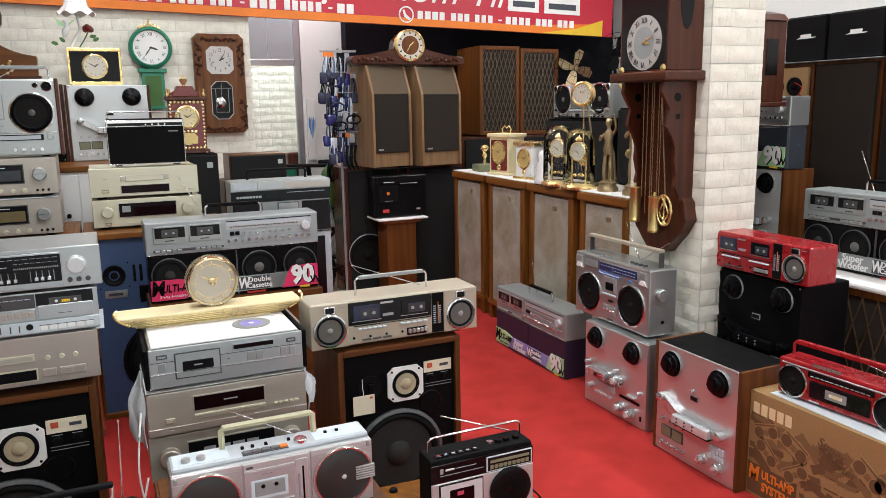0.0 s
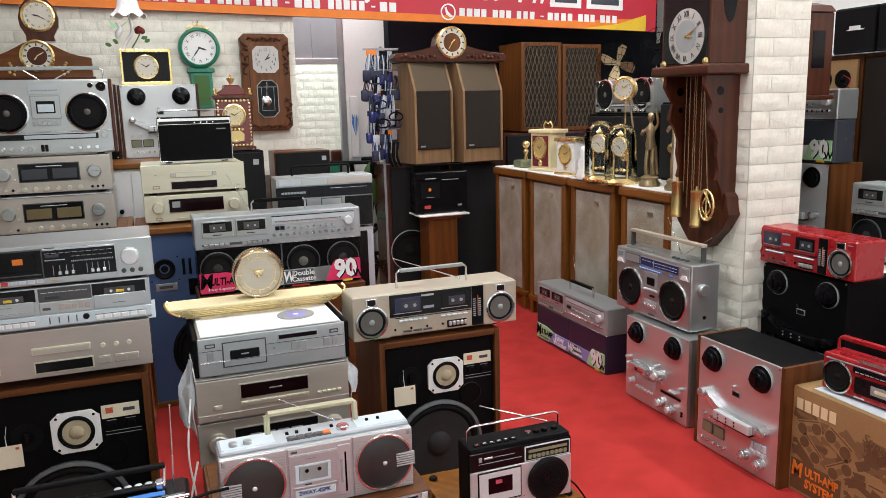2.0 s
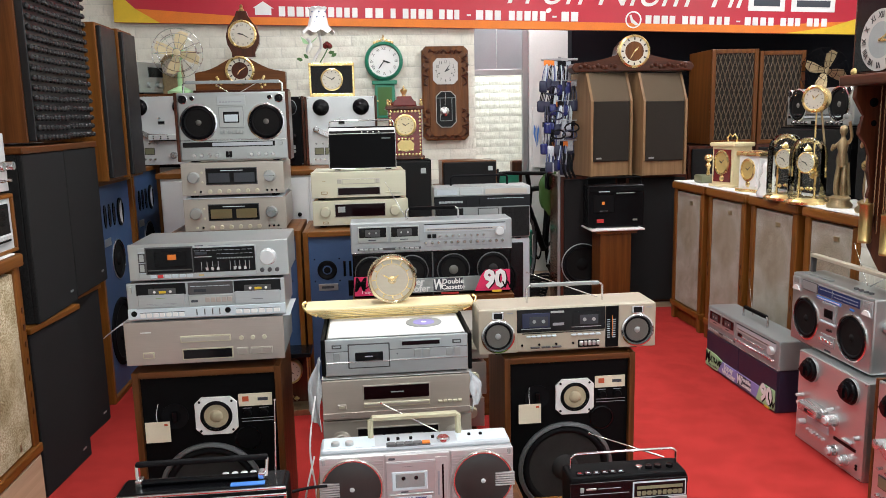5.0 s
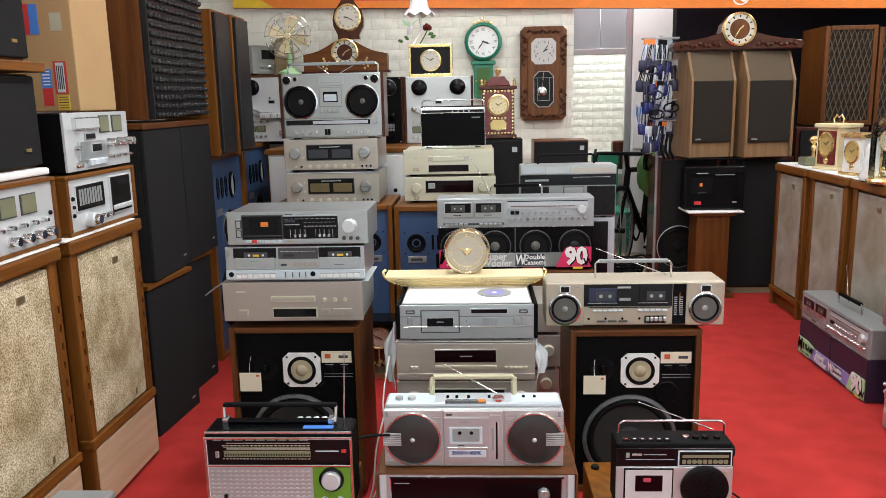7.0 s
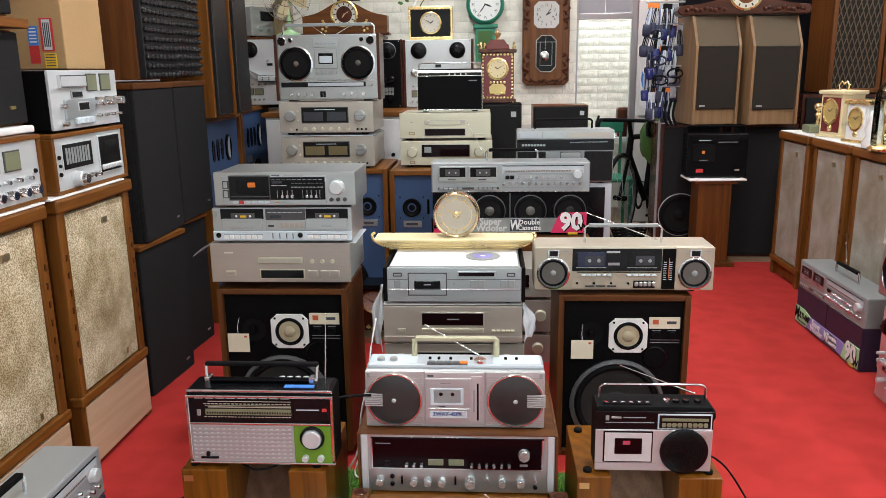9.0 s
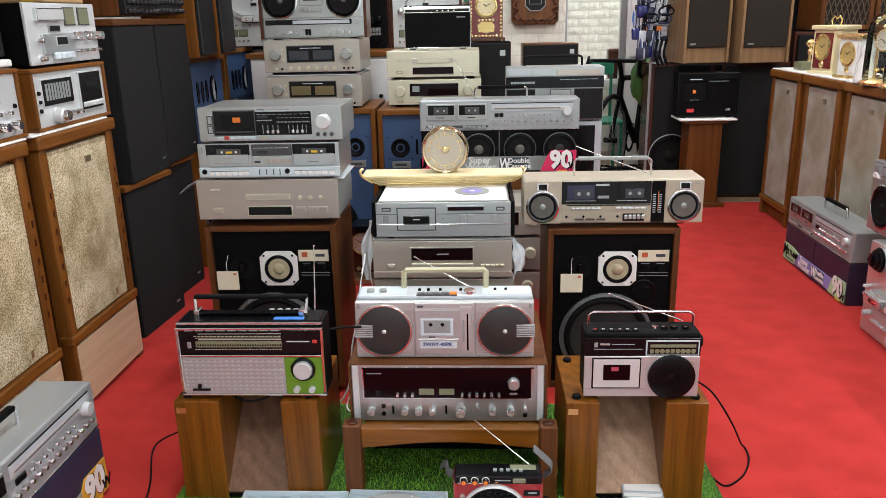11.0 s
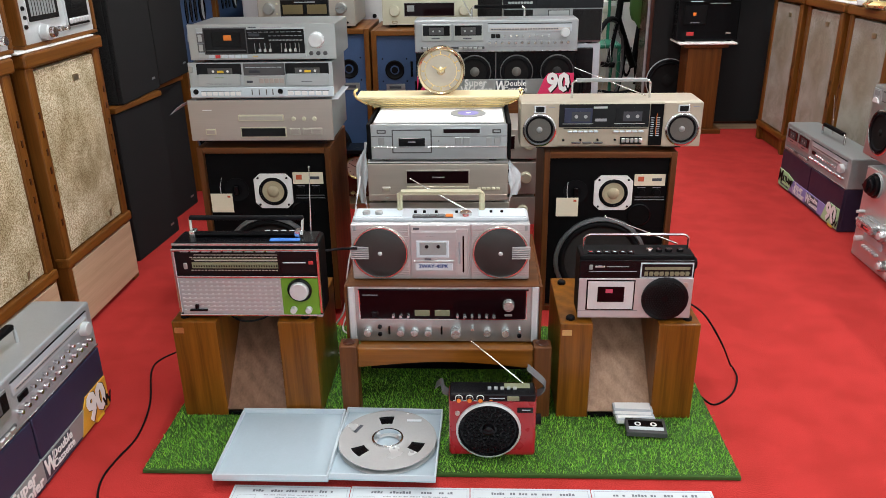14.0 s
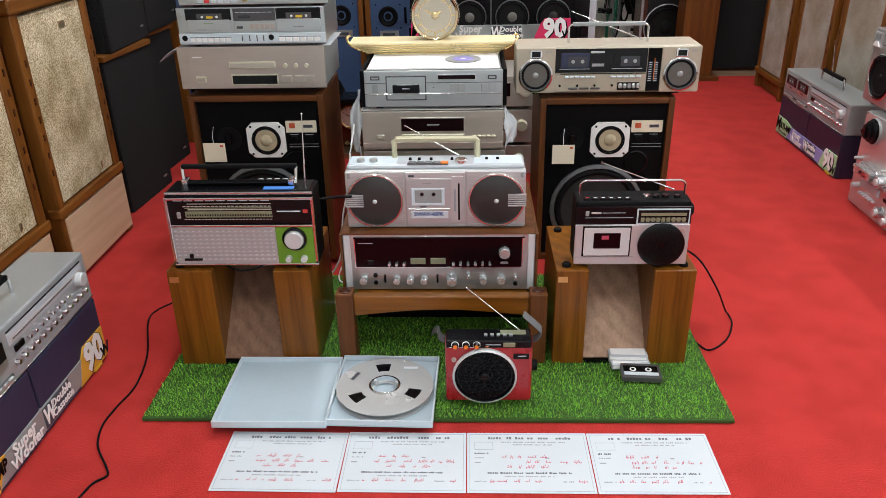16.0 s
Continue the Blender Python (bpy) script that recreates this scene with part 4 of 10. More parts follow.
solid("wooden_box", cuboid(-0.22, 0.22, 0.0, 0.34, 0, 0.285, 0.004), "walnutx", "plain walnut box under the stacked players", "box", at(1.42, 2.62, 0))
solid("wooden_box", cuboid(-0.37, 0.37, 0.0, 0.28, 0, 0.585, 0.004), "walnutx", "plain walnut box under the large cassette radio", "box", at(1.645, 3.66, 0))
cube_ = thing("loudspeaker", "pale grey loudspeaker with a black front under a silver radio", "loudspeaker", at(1.925, 4.0, 0))
part("cabinet", cuboid(-0.24, 0.24, 0.012, 0.35, 0, 0.785, 0.006), "greyblue", cube_)
part("front_panel", cuboid(-0.225, 0.205, 0.0, 0.014, 0.42, 0.765, 0.004), "gloss", cube_)
part("lower_panel", cuboid(-0.225, 0.225, 0.004, 0.014, 0.02, 0.40, 0.004), "champ", cube_)
driver(cube_, 0.06, 0.58, 0.11, -0.001, "rubber", "cone", 0.3, "cone", "woofer")
driver(cube_, 0.12, 0.28, 0.06, 0.003, "rubber", "cone", 0.3, "cone", "midrange")
solid("wooden_box", cuboid(-0.22, 0.22, 0.0, 0.34, 0, 0.10, 0.004), "walnutx", "low walnut board under stacked amplifiers", "box", at(1.56, 3.28, 0))

# ---- stacked decks and players ----
device("cd_player", "rose-gold compact disc player on a walnut loudspeaker", "disc player", 0.48, 0.146, 0.30, at(0.838, 2.62, 0.645), "rose", "grey", [
    ("b", "maker_bar", "white", 0.10, 0.165, 0.76, 0.785, 0.0008),
    ("f", "disc_tray", "champ", 0.355, 0.655, 0.555, 0.64, 0.006, "cream"),
    ("f", "display", "windowk", 0.36, 0.665, 0.17, 0.36, 0.002, "cream"),
    ("f", "power_button", "rose", 0.115, 0.17, 0.24, 0.32, 0.004, "cream"),
    ("krow", "small_button", "cream", 0.73, 0.875, 0.57, 0.007, 3, 0.006),
    ("f", "key", "rose", 0.705, 0.76, 0.23, 0.33, 0.005, "champ"), ("f", "key", "rose", 0.795, 0.85, 0.23, 0.33, 0.005, "champ"), ("f", "key", "rose", 0.862, 0.915, 0.23, 0.33, 0.005, "champ")])
device("double_cassette_deck", "silver double cassette deck", "cassette deck", 0.472, 0.122, 0.26, at(0.853, 2.62, 0.791), "silvery", "silver", [
    ("b", "lower_panel", "whitepl", 0.0, 1.0, 0.09, 0.35, 0.006),
    ("b", "well", "windowk", 0.06, 0.37, 0.68, 0.97, 0.003), ("b", "well_flap", "silvery", 0.07, 0.36, 0.38, 0.70, 0.006),
    ("b", "cassette", "darkgrey", 0.135, 0.31, 0.70, 0.86, 0.0036), ("b", "cassette_label", "yellow", 0.2, 0.25, 0.72, 0.80, 0.004), ("krow", "reel_hub", "white", 0.175, 0.275, 0.77, 0.0042, 2, 0.005),
    ("b", "panel", "darkgrey", 0.385, 0.67, 0.66, 0.97, 0.003), ("b", "panel", "silver", 0.385, 0.67, 0.37, 0.64, 0.004), ("row", "meter_segment", "rose", 0.49, 0.665, 0.45, 0.58, 5, 0.005),
    ("b", "switch", "ink", 0.40, 0.445, 0.46, 0.53, 0.005), ("row", "printed_bar", "whitepl", 0.40, 0.655, 0.86, 0.88, 7, 0.0036), ("b", "counter", "meterdark", 0.42, 0.50, 0.72, 0.80, 0.004), ("row", "printed_bar", "inkgrey", 0.12, 0.32, 0.46, 0.475, 4, 0.0066), ("row", "printed_bar", "inkgrey", 0.14, 0.30, 0.43, 0.44, 5, 0.0066),
    ("b", "well", "windowk", 0.675, 0.975, 0.68, 0.97, 0.003), ("b", "well_flap", "silvery", 0.68, 0.97, 0.38, 0.70, 0.006),
    ("b", "cassette", "darkgrey", 0.74, 0.915, 0.70, 0.86, 0.0036), ("b", "cassette_label", "yellow", 0.805, 0.855, 0.72, 0.80, 0.004), ("krow", "reel_hub", "white", 0.78, 0.88, 0.77, 0.0042, 2, 0.005),
    ("b", "label_bar", "ink", 0.78, 0.86, 0.48, 0.51, 0.0065), ("b", "label_bar", "lime", 0.18, 0.25, 0.60, 0.62, 0.0065),
    ("b", "button", "silver", 0.01, 0.035, 0.75, 0.92, 0.006),
    ("k", "phones_socket", "gloss", 0.04, 0.24, 0.009, 0.009), ("k", "phones_socket", "gloss", 0.63, 0.24, 0.009, 0.009),
    ("row", "key", "white", 0.075, 0.36, 0.13, 0.24, 7, 0.0075), ("row", "key", "white", 0.68, 0.97, 0.13, 0.24, 6, 0.0075), ("b", "key_line", "darkgrey", 0.075, 0.36, 0.245, 0.26, 0.0068), ("b", "key_line", "darkgrey", 0.68, 0.97, 0.245, 0.26, 0.0068), *[("b", "slider", "darkgrey", u, u + 0.006, 0.14, 0.30, 0.009) for u in (0.43, 0.48, 0.53, 0.575)]], 0.008)
device("cassette_deck", "silver cassette deck with wide black window", "cassette deck", 0.475, 0.118, 0.26, at(0.868, 2.62, 0.914), "silver", "silver", [
    ("b", "recess", "silvery", 0.06, 0.795, 0.10, 0.90, 0.003),
    ("f", "cassette_window", "windowk", 0.115, 0.395, 0.24, 0.88, 0.005, "darkgrey"), ("b", "cassette_well", "gloss", 0.165, 0.365, 0.40, 0.80, 0.0075), ("b", "cassette_label", "orange", 0.245, 0.30, 0.58, 0.72, 0.009),
    ("b", "scale_panel", "windowk", 0.40, 0.79, 0.22, 0.86, 0.005), ("b", "scale_bar", "silver", 0.41, 0.52, 0.615, 0.64, 0.0065),
    *[("b", "slider_slot", "silver", u, u + 0.004, 0.26, 0.50, 0.0062) for u in (0.45, 0.485, 0.52, 0.555, 0.63, 0.66, 0.69, 0.725, 0.75)], *[("b", "slider", "chrome", u - 0.008, u + 0.012, 0.27, 0.36, 0.012) for u in (0.485, 0.52, 0.555, 0.66, 0.69, 0.725)], ("row", "meter_segment", "grey", 0.55, 0.78, 0.55, 0.60, 24, 0.006), ("row", "printed_bar", "inkgrey", 0.41, 0.78, 0.78, 0.80, 10, 0.0056), ("row", "printed_bar", "inkgrey", 0.55, 0.78, 0.68, 0.70, 8, 0.0056), ("b", "counter", "meterdark", 0.415, 0.49, 0.68, 0.76, 0.0065), ("b", "well_edge", "darkgrey", 0.12, 0.39, 0.30, 0.335, 0.0075),
    ("row", "key", "whitepl", 0.13, 0.40, 0.11, 0.2, 6, 0.005), ("b", "record_key", "redlab", 0.175, 0.212, 0.11, 0.2, 0.006), ("b", "badge", "brass", 0.43, 0.465, 0.13, 0.17, 0.005),
    ("b", "power_switch", "whitepl", 0.065, 0.105, 0.24, 0.80, 0.004), ("f", "button", "silver", 0.072, 0.098, 0.56, 0.74, 0.005, "darkgrey"), ("f", "button", "silver", 0.072, 0.098, 0.30, 0.48, 0.005, "darkgrey"),
    ("k", "level_ring", "chrome", 0.87, 0.57, 0.025, 0.004), ("k", "level_knob", "alu", 0.87, 0.57, 0.0235, 0.022), ("krow", "small_knob", "darkgrey", 0.83, 0.925, 0.22, 0.0065, 3, 0.008),
    ("b", "maker_bar", "ink", 0.415, 0.47, 0.895, 0.925, 0.0008), ("b", "maker_bar", "inkgrey", 0.50, 0.64, 0.895, 0.92, 0.0008)], 0.008)
# white sheet that sticks out between the decks
bm = bmesh.new()
rows_ = []
for i in range(8):
    t = i / 7
    rows_.append([bm.verts.new((-0.06 - 0.10 * t, 0.0 + 0.02 * t, -0.002 - 0.05 * t * t)), bm.verts.new((-0.06 - 0.06 * t, 0.18 - 0.06 * t, 0.004 - 0.03 * t * t))])
for a, b in zip(rows_, rows_[1:]):
    bm.faces.new((a[0], b[0], b[1], a[1]))
thicken(bm, 0.0012)
solid("paper_sheet", bm, "paper", "curled white paper sheet between the decks", "paper", at(0.69, 2.62, 0.792))
solid("paper_sheet", cuboid(-0.235, 0.245, 0.02, 0.25, 0, 0.0015), "paper", "white paper sheet between the decks", "paper", at(0.853, 2.612, 0.7885))

# middle stack
device("amplifier", "champagne amplifier with large round knobs", "amplifier", 0.48, 0.15, 0.34, at(1.425, 2.62, 0.285), "champ", "champ", [
    ("f", "display", "windowk", 0.23, 0.77, 0.40, 0.80, 0.003, "champ"), ("k", "knob", "champ", 0.12, 0.56, 0.03, 0.025), ("k", "knob", "champ", 0.88, 0.56, 0.03, 0.025), ("krow", "button", "cream", 0.3, 0.7, 0.22, 0.006, 6, 0.006), ("row", "display_bar", "inkgrey", 0.32, 0.68, 0.52, 0.66, 4, 0.0045)])
device("cd_player", "champagne compact disc player with a long display", "disc player", 0.47, 0.14, 0.34, at(1.423, 2.60, 0.437), "champ", "silver", [
    ("b", "lower_strip", "rose", 0, 1, 0.10, 0.24, 0.003), ("f", "display", "window", 0.28, 0.72, 0.53, 0.83, 0.003, "champ"), ("b", "display_bar", "grey", 0.46, 0.55, 0.66, 0.70, 0.005),
    ("f", "disc_tray", "champ", 0.285, 0.715, 0.37, 0.42, 0.006, "cream"), ("f", "power_button", "cream", 0.11, 0.15, 0.36, 0.41, 0.006, "champ"), ("row", "key", "cream", 0.78, 0.95, 0.36, 0.42, 5, 0.007), ("b", "badge", "grey", 0.12, 0.145, 0.155, 0.18, 0.0045)])
pl = device("cd_player", "silver compact disc player with black cheeks and white cloth on top", "disc player", 0.45, 0.128, 0.36, at(1.429, 2.60, 0.583), "silvery", "silver", [
    ("b", "ridge", "chrome", 0.005, 0.995, 0.40, 0.43, 0.004), ("b", "seam", "darkgrey", 0.005, 0.995, 0.685, 0.70, 0.0012), ("f", "drawer", "silvery", 0.165, 0.44, 0.28, 0.84, 0.002, "darkgrey"),
    ("b", "drawer_window", "windowk", 0.205, 0.40, 0.44, 0.66, 0.007), ("b", "drawer_bar", "inkgrey", 0.275, 0.33, 0.54, 0.57, 0.009), ("f", "display", "window", 0.535, 0.80, 0.78, 0.88, 0.002, "silvery"),
    ("b", "key", "grey", 0.055, 0.10, 0.46, 0.67, 0.003), ("b", "key", "silver", 0.62, 0.67, 0.46, 0.67, 0.003), ("b", "key", "silver", 0.68, 0.73, 0.46, 0.67, 0.003), ("b", "key", "silver", 0.845, 0.89, 0.46, 0.67, 0.003), ("b", "key", "silver", 0.905, 0.95, 0.46, 0.67, 0.003),
    ("f", "button", "silver", 0.055, 0.105, 0.80, 0.84, 0.003, "darkgrey"), ("f", "button", "silver", 0.90, 0.945, 0.80, 0.84, 0.003, "darkgrey"), ("k", "led", "ink", 0.5, 0.57, 0.002, 0.002)])
part("side_cheek", cuboid(-0.238, -0.226, -0.002, 0.36, 0.01, 0.13, 0.003), "black", pl)
part("side_cheek", cuboid(0.226, 0.238, -0.002, 0.36, 0.01, 0.13, 0.003), "black", pl)
solid("white_cloth", cuboid(-0.215, 0.215, 0.01, 0.36, 0, 0.005, 0.002), "cloth", "white paper sheet on top of the player", "sheet", at(1.429, 2.60, 0.712))
dsc = thing("compact_disc", "silver disc with a purple label lying on white paper", "disc", at(1.525, 2.735, 0.718))
part("disc", lathe([(0.06, 0), (0.06, 0.0013), (0.018, 0.0013)], (0, 0, 0), "z", 40), "grey", dsc)
part("label", lathe([(0.036, 0.0012), (0.036, 0.0018), (0.009, 0.0018), (0.009, 0.0012)], (0, 0, 0), "z", 32), "lilac", dsc)
part("hub", lathe([(0.009, 0.001), (0.009, 0.0022), (0, 0.0022)], (0, 0, 0), "z", 16), "white", dsc)


def drape(x, y, z, sgn, long):
    """The tail of a white cloth hanging out at the side of the stack."""
    bm = bmesh.new()
    grid = []
    for i in range(9):
        t = i / 8
        row = []
        for j in range(7):
            s = j / 6
            row.append(bm.verts.new((sgn * (0.004 + (0.010 + 0.034 * math.sin(2.6 * t)) * s + 0.010 * t + 0.004 * math.sin(11 * t + 4 * s)), 0.01 + 0.06 * s + 0.009 * math.sin(9 * s + 5 * t), -long * t * (1 - 0.12 * s) + 0.006 * math.sin(5 * s))))
        grid.append(row)
    for a, b in zip(grid, grid[1:]):
        for j in range(6):
            bm.faces.new((a[j], b[j], b[j + 1], a[j + 1]))
    thicken(bm, 0.002)
    solid("hanging_cloth", bm, "filmwhite", "crumpled white cloth hanging out of the stack", "cloth", at(x, y, z), "hanging cloths", "", 60)


drape(1.655, 2.60, 0.575, 1, 0.13)
drape(1.192, 2.60, 0.64, -1, 0.23)
solid("packing_sheet", cuboid(-0.235, 0.235, 0.01, 0.3, 0, 0.0015), "cloth", "white cloth between the two players", "cloth", at(1.423, 2.595, 0.5805))

# ivory fluted ledge and round gold clock
fl = thing("fluted_ledge", "ivory fluted plaster ledge with gilt ends", "ledge", at(1.419, 2.83, 0.7145))
part("foot", cuboid(-0.19, 0.19, 0.0, 0.08, 0, 0.006, 0.002), "ivory", fl)
for i, (wd, z0, z1, dd) in enumerate(((0.236, 0.006, 0.014, 0.026), (0.248, 0.014, 0.022, 0.034), (0.262, 0.022, 0.030, 0.043), (0.276, 0.030, 0.039, 0.052), (0.288, 0.039, 0.049, 0.060))):
    part("moulding", cuboid(-wd, wd, -dd + 0.03, 0.09, z0, z1, 0.0035), "ivory", fl)
    part("gilt_line", cuboid(-wd + 0.004, wd - 0.004, -dd + 0.0292, 0.0, z0 - 0.0006, z0 + 0.0012), "gold", fl)
for sx in (-1, 1):
    part("gilt_end", tube(curve_pts([(sx * 0.25, -0.01, 0.02), (sx * 0.272, -0.02, 0.034), (sx * 0.286, -0.03, 0.048), (sx * 0.293, -0.02, 0.064), (sx * 0.284, -0.01, 0.07)], 3), 0.005, 6), "gold", fl, "", 60)


def clock_marks(root, x, y, z, r, material="pointer", n=12, size=0.12, wide=0.03, start=0.86):
    first = None
    for i in range(n):
        a = 2 * math.pi * i / n
        if first is None:
            first = part("hour_mark", cuboid(-r * wide, r * wide, -0.0008, 0.0004, r * (start - size), r * start), material, root)
            o = first
        else:
            o = new("hour_mark", first.data)
            o.parent = root
        o.location, o.rotation_euler = (x, y, z), (0, a, 0)


def clock_pointers(root, x, y, z, r, hour, minute, material="pointer"):
    for nm, a, ln, wd in (("hour_pointer", hour * 30 + minute * 0.5, 0.5, 0.045), ("minute_pointer", minute * 6, 0.75, 0.03)):
        o = part(nm, prism([(-r * wd, -r * 0.08), (-r * wd * 1.4, r * ln * 0.6), (0, r * ln), (r * wd * 1.4, r * ln * 0.6), (r * wd, -r * 0.08)], -0.0012, 0), material, root)
        o.location, o.rotation_euler = (x, y, z), (0, radians(a), 0)
    part("cap", lathe([(r * 0.06, 0), (r * 0.06, 0.002), (0, 0.003)], (x, y, z), seg=10), material, root)


rc = thing("round_clock", "round polished gold desk clock with silver sunburst dial", "clock", at(1.429, 2.845, 0.7145))
RZ = 0.1305
part("rim", lathe([(0.060, -0.050), (0.077, -0.046), (0.082, -0.036), (0.082, 0.010), (0.079, 0.016), (0.0725, 0.014), (0.0705, 0.006)], (0, 0, RZ), seg=56), "palegold", rc, "", 40)
part("back", lathe([(0.060, -0.050), (0, -0.050)], (0, 0, RZ), seg=48), "palegold", rc)
fl_ = bmesh.new()
for i in range(60):
    a = 2 * math.pi * i / 60
    tube([(0.0825 * math.cos(a), 0.034, RZ + 0.0825 * math.sin(a)), (0.0825 * math.cos(a), -0.006, RZ + 0.0825 * math.sin(a))], 0.0018, 4, fl_)
part("fluting", fl_, "palegold", rc)
part("dial", lathe([(0.072, 0.006), (0.048, 0.0062), (0.047, 0.0066), (0, 0.0066)], (0, 0, RZ), seg=48), "sunburst", rc)
part("chapter_ring", lathe([(0.0565, 0.0062), (0.0565, 0.0068), (0.0545, 0.0068), (0.0545, 0.0062)], (0, 0, RZ), seg=48), "gold", rc)
clock_marks(rc, 0, -0.0068, RZ, 0.074, "gold", 12, 0.15, 0.025, 0.92)
clock_pointers(rc, 0, -0.0085, RZ, 0.056, 1, 50, "gold")
part("flower_boss", lathe([(0.015, 0.0066), (0.013, 0.0085), (0.006, 0.0095), (0, 0.0095)], (0, 0, RZ), seg=8), "palegold", rc)
part("foot", cuboid(-0.03, 0.03, -0.006, 0.03, 0.049, RZ - 0.076, 0.002), "palegold", rc)


# ---- cassette radios ----
def shell(name, label, w, h, d, m, mat, category="cassette radio", group="", bev=0.008):
    s = thing(name, label, category, m, group)
    part("body", cuboid(-w / 2, w / 2, 0.0, d, 0.006, h, bev), mat, s)
    for sx in (-1, 1):
        part("foot", cuboid(sx * w * 0.38 - 0.015, sx * w * 0.38 + 0.015, 0.012, d - 0.012, 0, 0.008, 0.002), "rubber", s)
    return s


def qt_radio(m, label, body, panel, rz_handle=True, handle=True):
    """Wide cassette radio with two speaker pods and two cassette bays."""
    w, h, d = 0.60, 0.16, 0.15
    s = shell("cassette_radio", label, w, h, d, m, body, group="wide cassette radios")
    for sx in (-1, 1):
        p = part("speaker_pod", cuboid(sx * 0.236 - 0.064, sx * 0.236 + 0.064, -0.006, 0.004, 0.008, h - 0.003, 0.003), body, s)
        driver(p, sx * 0.236, 0.068, 0.051, -0.007, "rimgrey", "conegrey", 0.2, "grey", "woofer", 0.005)
        tw = part("tweeter", cuboid(sx * 0.236 - 0.02, sx * 0.236 + 0.02, -0.011, -0.004, 0.124, 0.15, 0.002), "chrome", p)
        part("tweeter_mesh", cuboid(sx * 0.236 - 0.014, sx * 0.236 + 0.014, -0.0125, -0.01, 0.128, 0.146), "gloss", tw)
        part("label_bar", cuboid(sx * 0.236 + 0.03, sx * 0.236 + 0.05, -0.0075, -0.005, 0.142, 0.145), "inkgrey", p)
    def X(u):
        return (u - 0.5) * 0.344
    part("cassette_panel", cuboid(X(0.0), X(0.87) - 0.001, -0.004, 0.002, 0.075, h - 0.008, 0.001), "windowk" if panel is None else panel, s)
    for u0, c in ((0.05, "baydark"), (0.545, "windowk")):
        b = part("cassette_bay", cuboid(X(u0), X(u0 + 0.27), -0.007, -0.002, 0.09, 0.14, 0.001), c, s)
        part("cassette", cuboid(X(u0 + 0.07), X(u0 + 0.25), -0.0082, -0.005, 0.096, 0.128), "meterdark", b)
        for k in (0.115, 0.205):
            part("reel_hub", lathe([(0.006, 0), (0.006, 0.002), (0, 0.002)], (X(u0 + k), -0.0082, 0.112), seg=10), "grey", b)
        part("bay_edge", cuboid(X(u0 - 0.01), X(u0 + 0.28), -0.006, -0.002, 0.086, 0.088), "silver", b)
    part("maker_bar", cuboid(X(0.33), X(0.46), -0.0052, -0.003, 0.138, 0.1445), "silver", s)
    part("label_bar", cuboid(X(0.35), X(0.46), -0.0052, -0.003, 0.095, 0.104), "inkgrey", s)
    part("tuner_panel", cuboid(X(0.875), X(1.0), -0.005, 0.002, 0.012, h - 0.008, 0.001), "black", s)
    first = None
    for i in range(9):
        for k in (0, 1):
            o = part("scale_bar", cuboid(0, 0.010, -0.0062, -0.004, 0, 0.0022), "whitepl", s) if first is None else new("scale_bar", first.data)
            o.parent = s
            first = first or o
            o.location = (X(0.885 + 0.055 * k), 0, 0.045 + i * 0.0075)
    part("tuning_pointer", cuboid(X(0.935), X(0.94), -0.007, -0.004, 0.05, 0.12), "orange", s)
    part("lower_panel", cuboid(X(0.0), X(0.87), -0.003, 0.002, 0.012, 0.07, 0.001), body, s)
    for u0, n in ((0.09, 6), (0.53, 5)):
        fill_panel(s, 0.344, h, [("row", "key", "whitepl", u0, u0 + 0.30, 0.36, 0.40, n, 0.009)], -0.002)
    fill_panel(s, 0.344, h, [("b", "key_slot", "gloss", 0.05, 0.86, 0.435, 0.45, 0.004), ("krow", "socket", "gloss", 0.05, 0.55, 0.2, 0.004, 4, 0.005), ("row", "slider", "darkgrey", 0.13, 0.45, 0.125, 0.16, 3, 0.008), ("b", "slider_panel", "gloss", 0.60, 0.81, 0.10, 0.26, 0.005), ("row", "eq_slider", "silver", 0.61, 0.82, 0.14, 0.24, 5, 0.010)], -0.002)
    if handle:
        handle_loop(s, -0.125, 0.135, h - 0.01, h + 0.06, 0.06, 0.004, "chrome", "grey")
        antenna(s, (0.13, 0.10, h), (-0.11, 0.13, h + 0.09))
    return s


qt_radio(at(2.0, 2.675, 0.607), "beige wide twin cassette radio with round speakers", "beige", None)
# ---- big navy-fronted radios ----


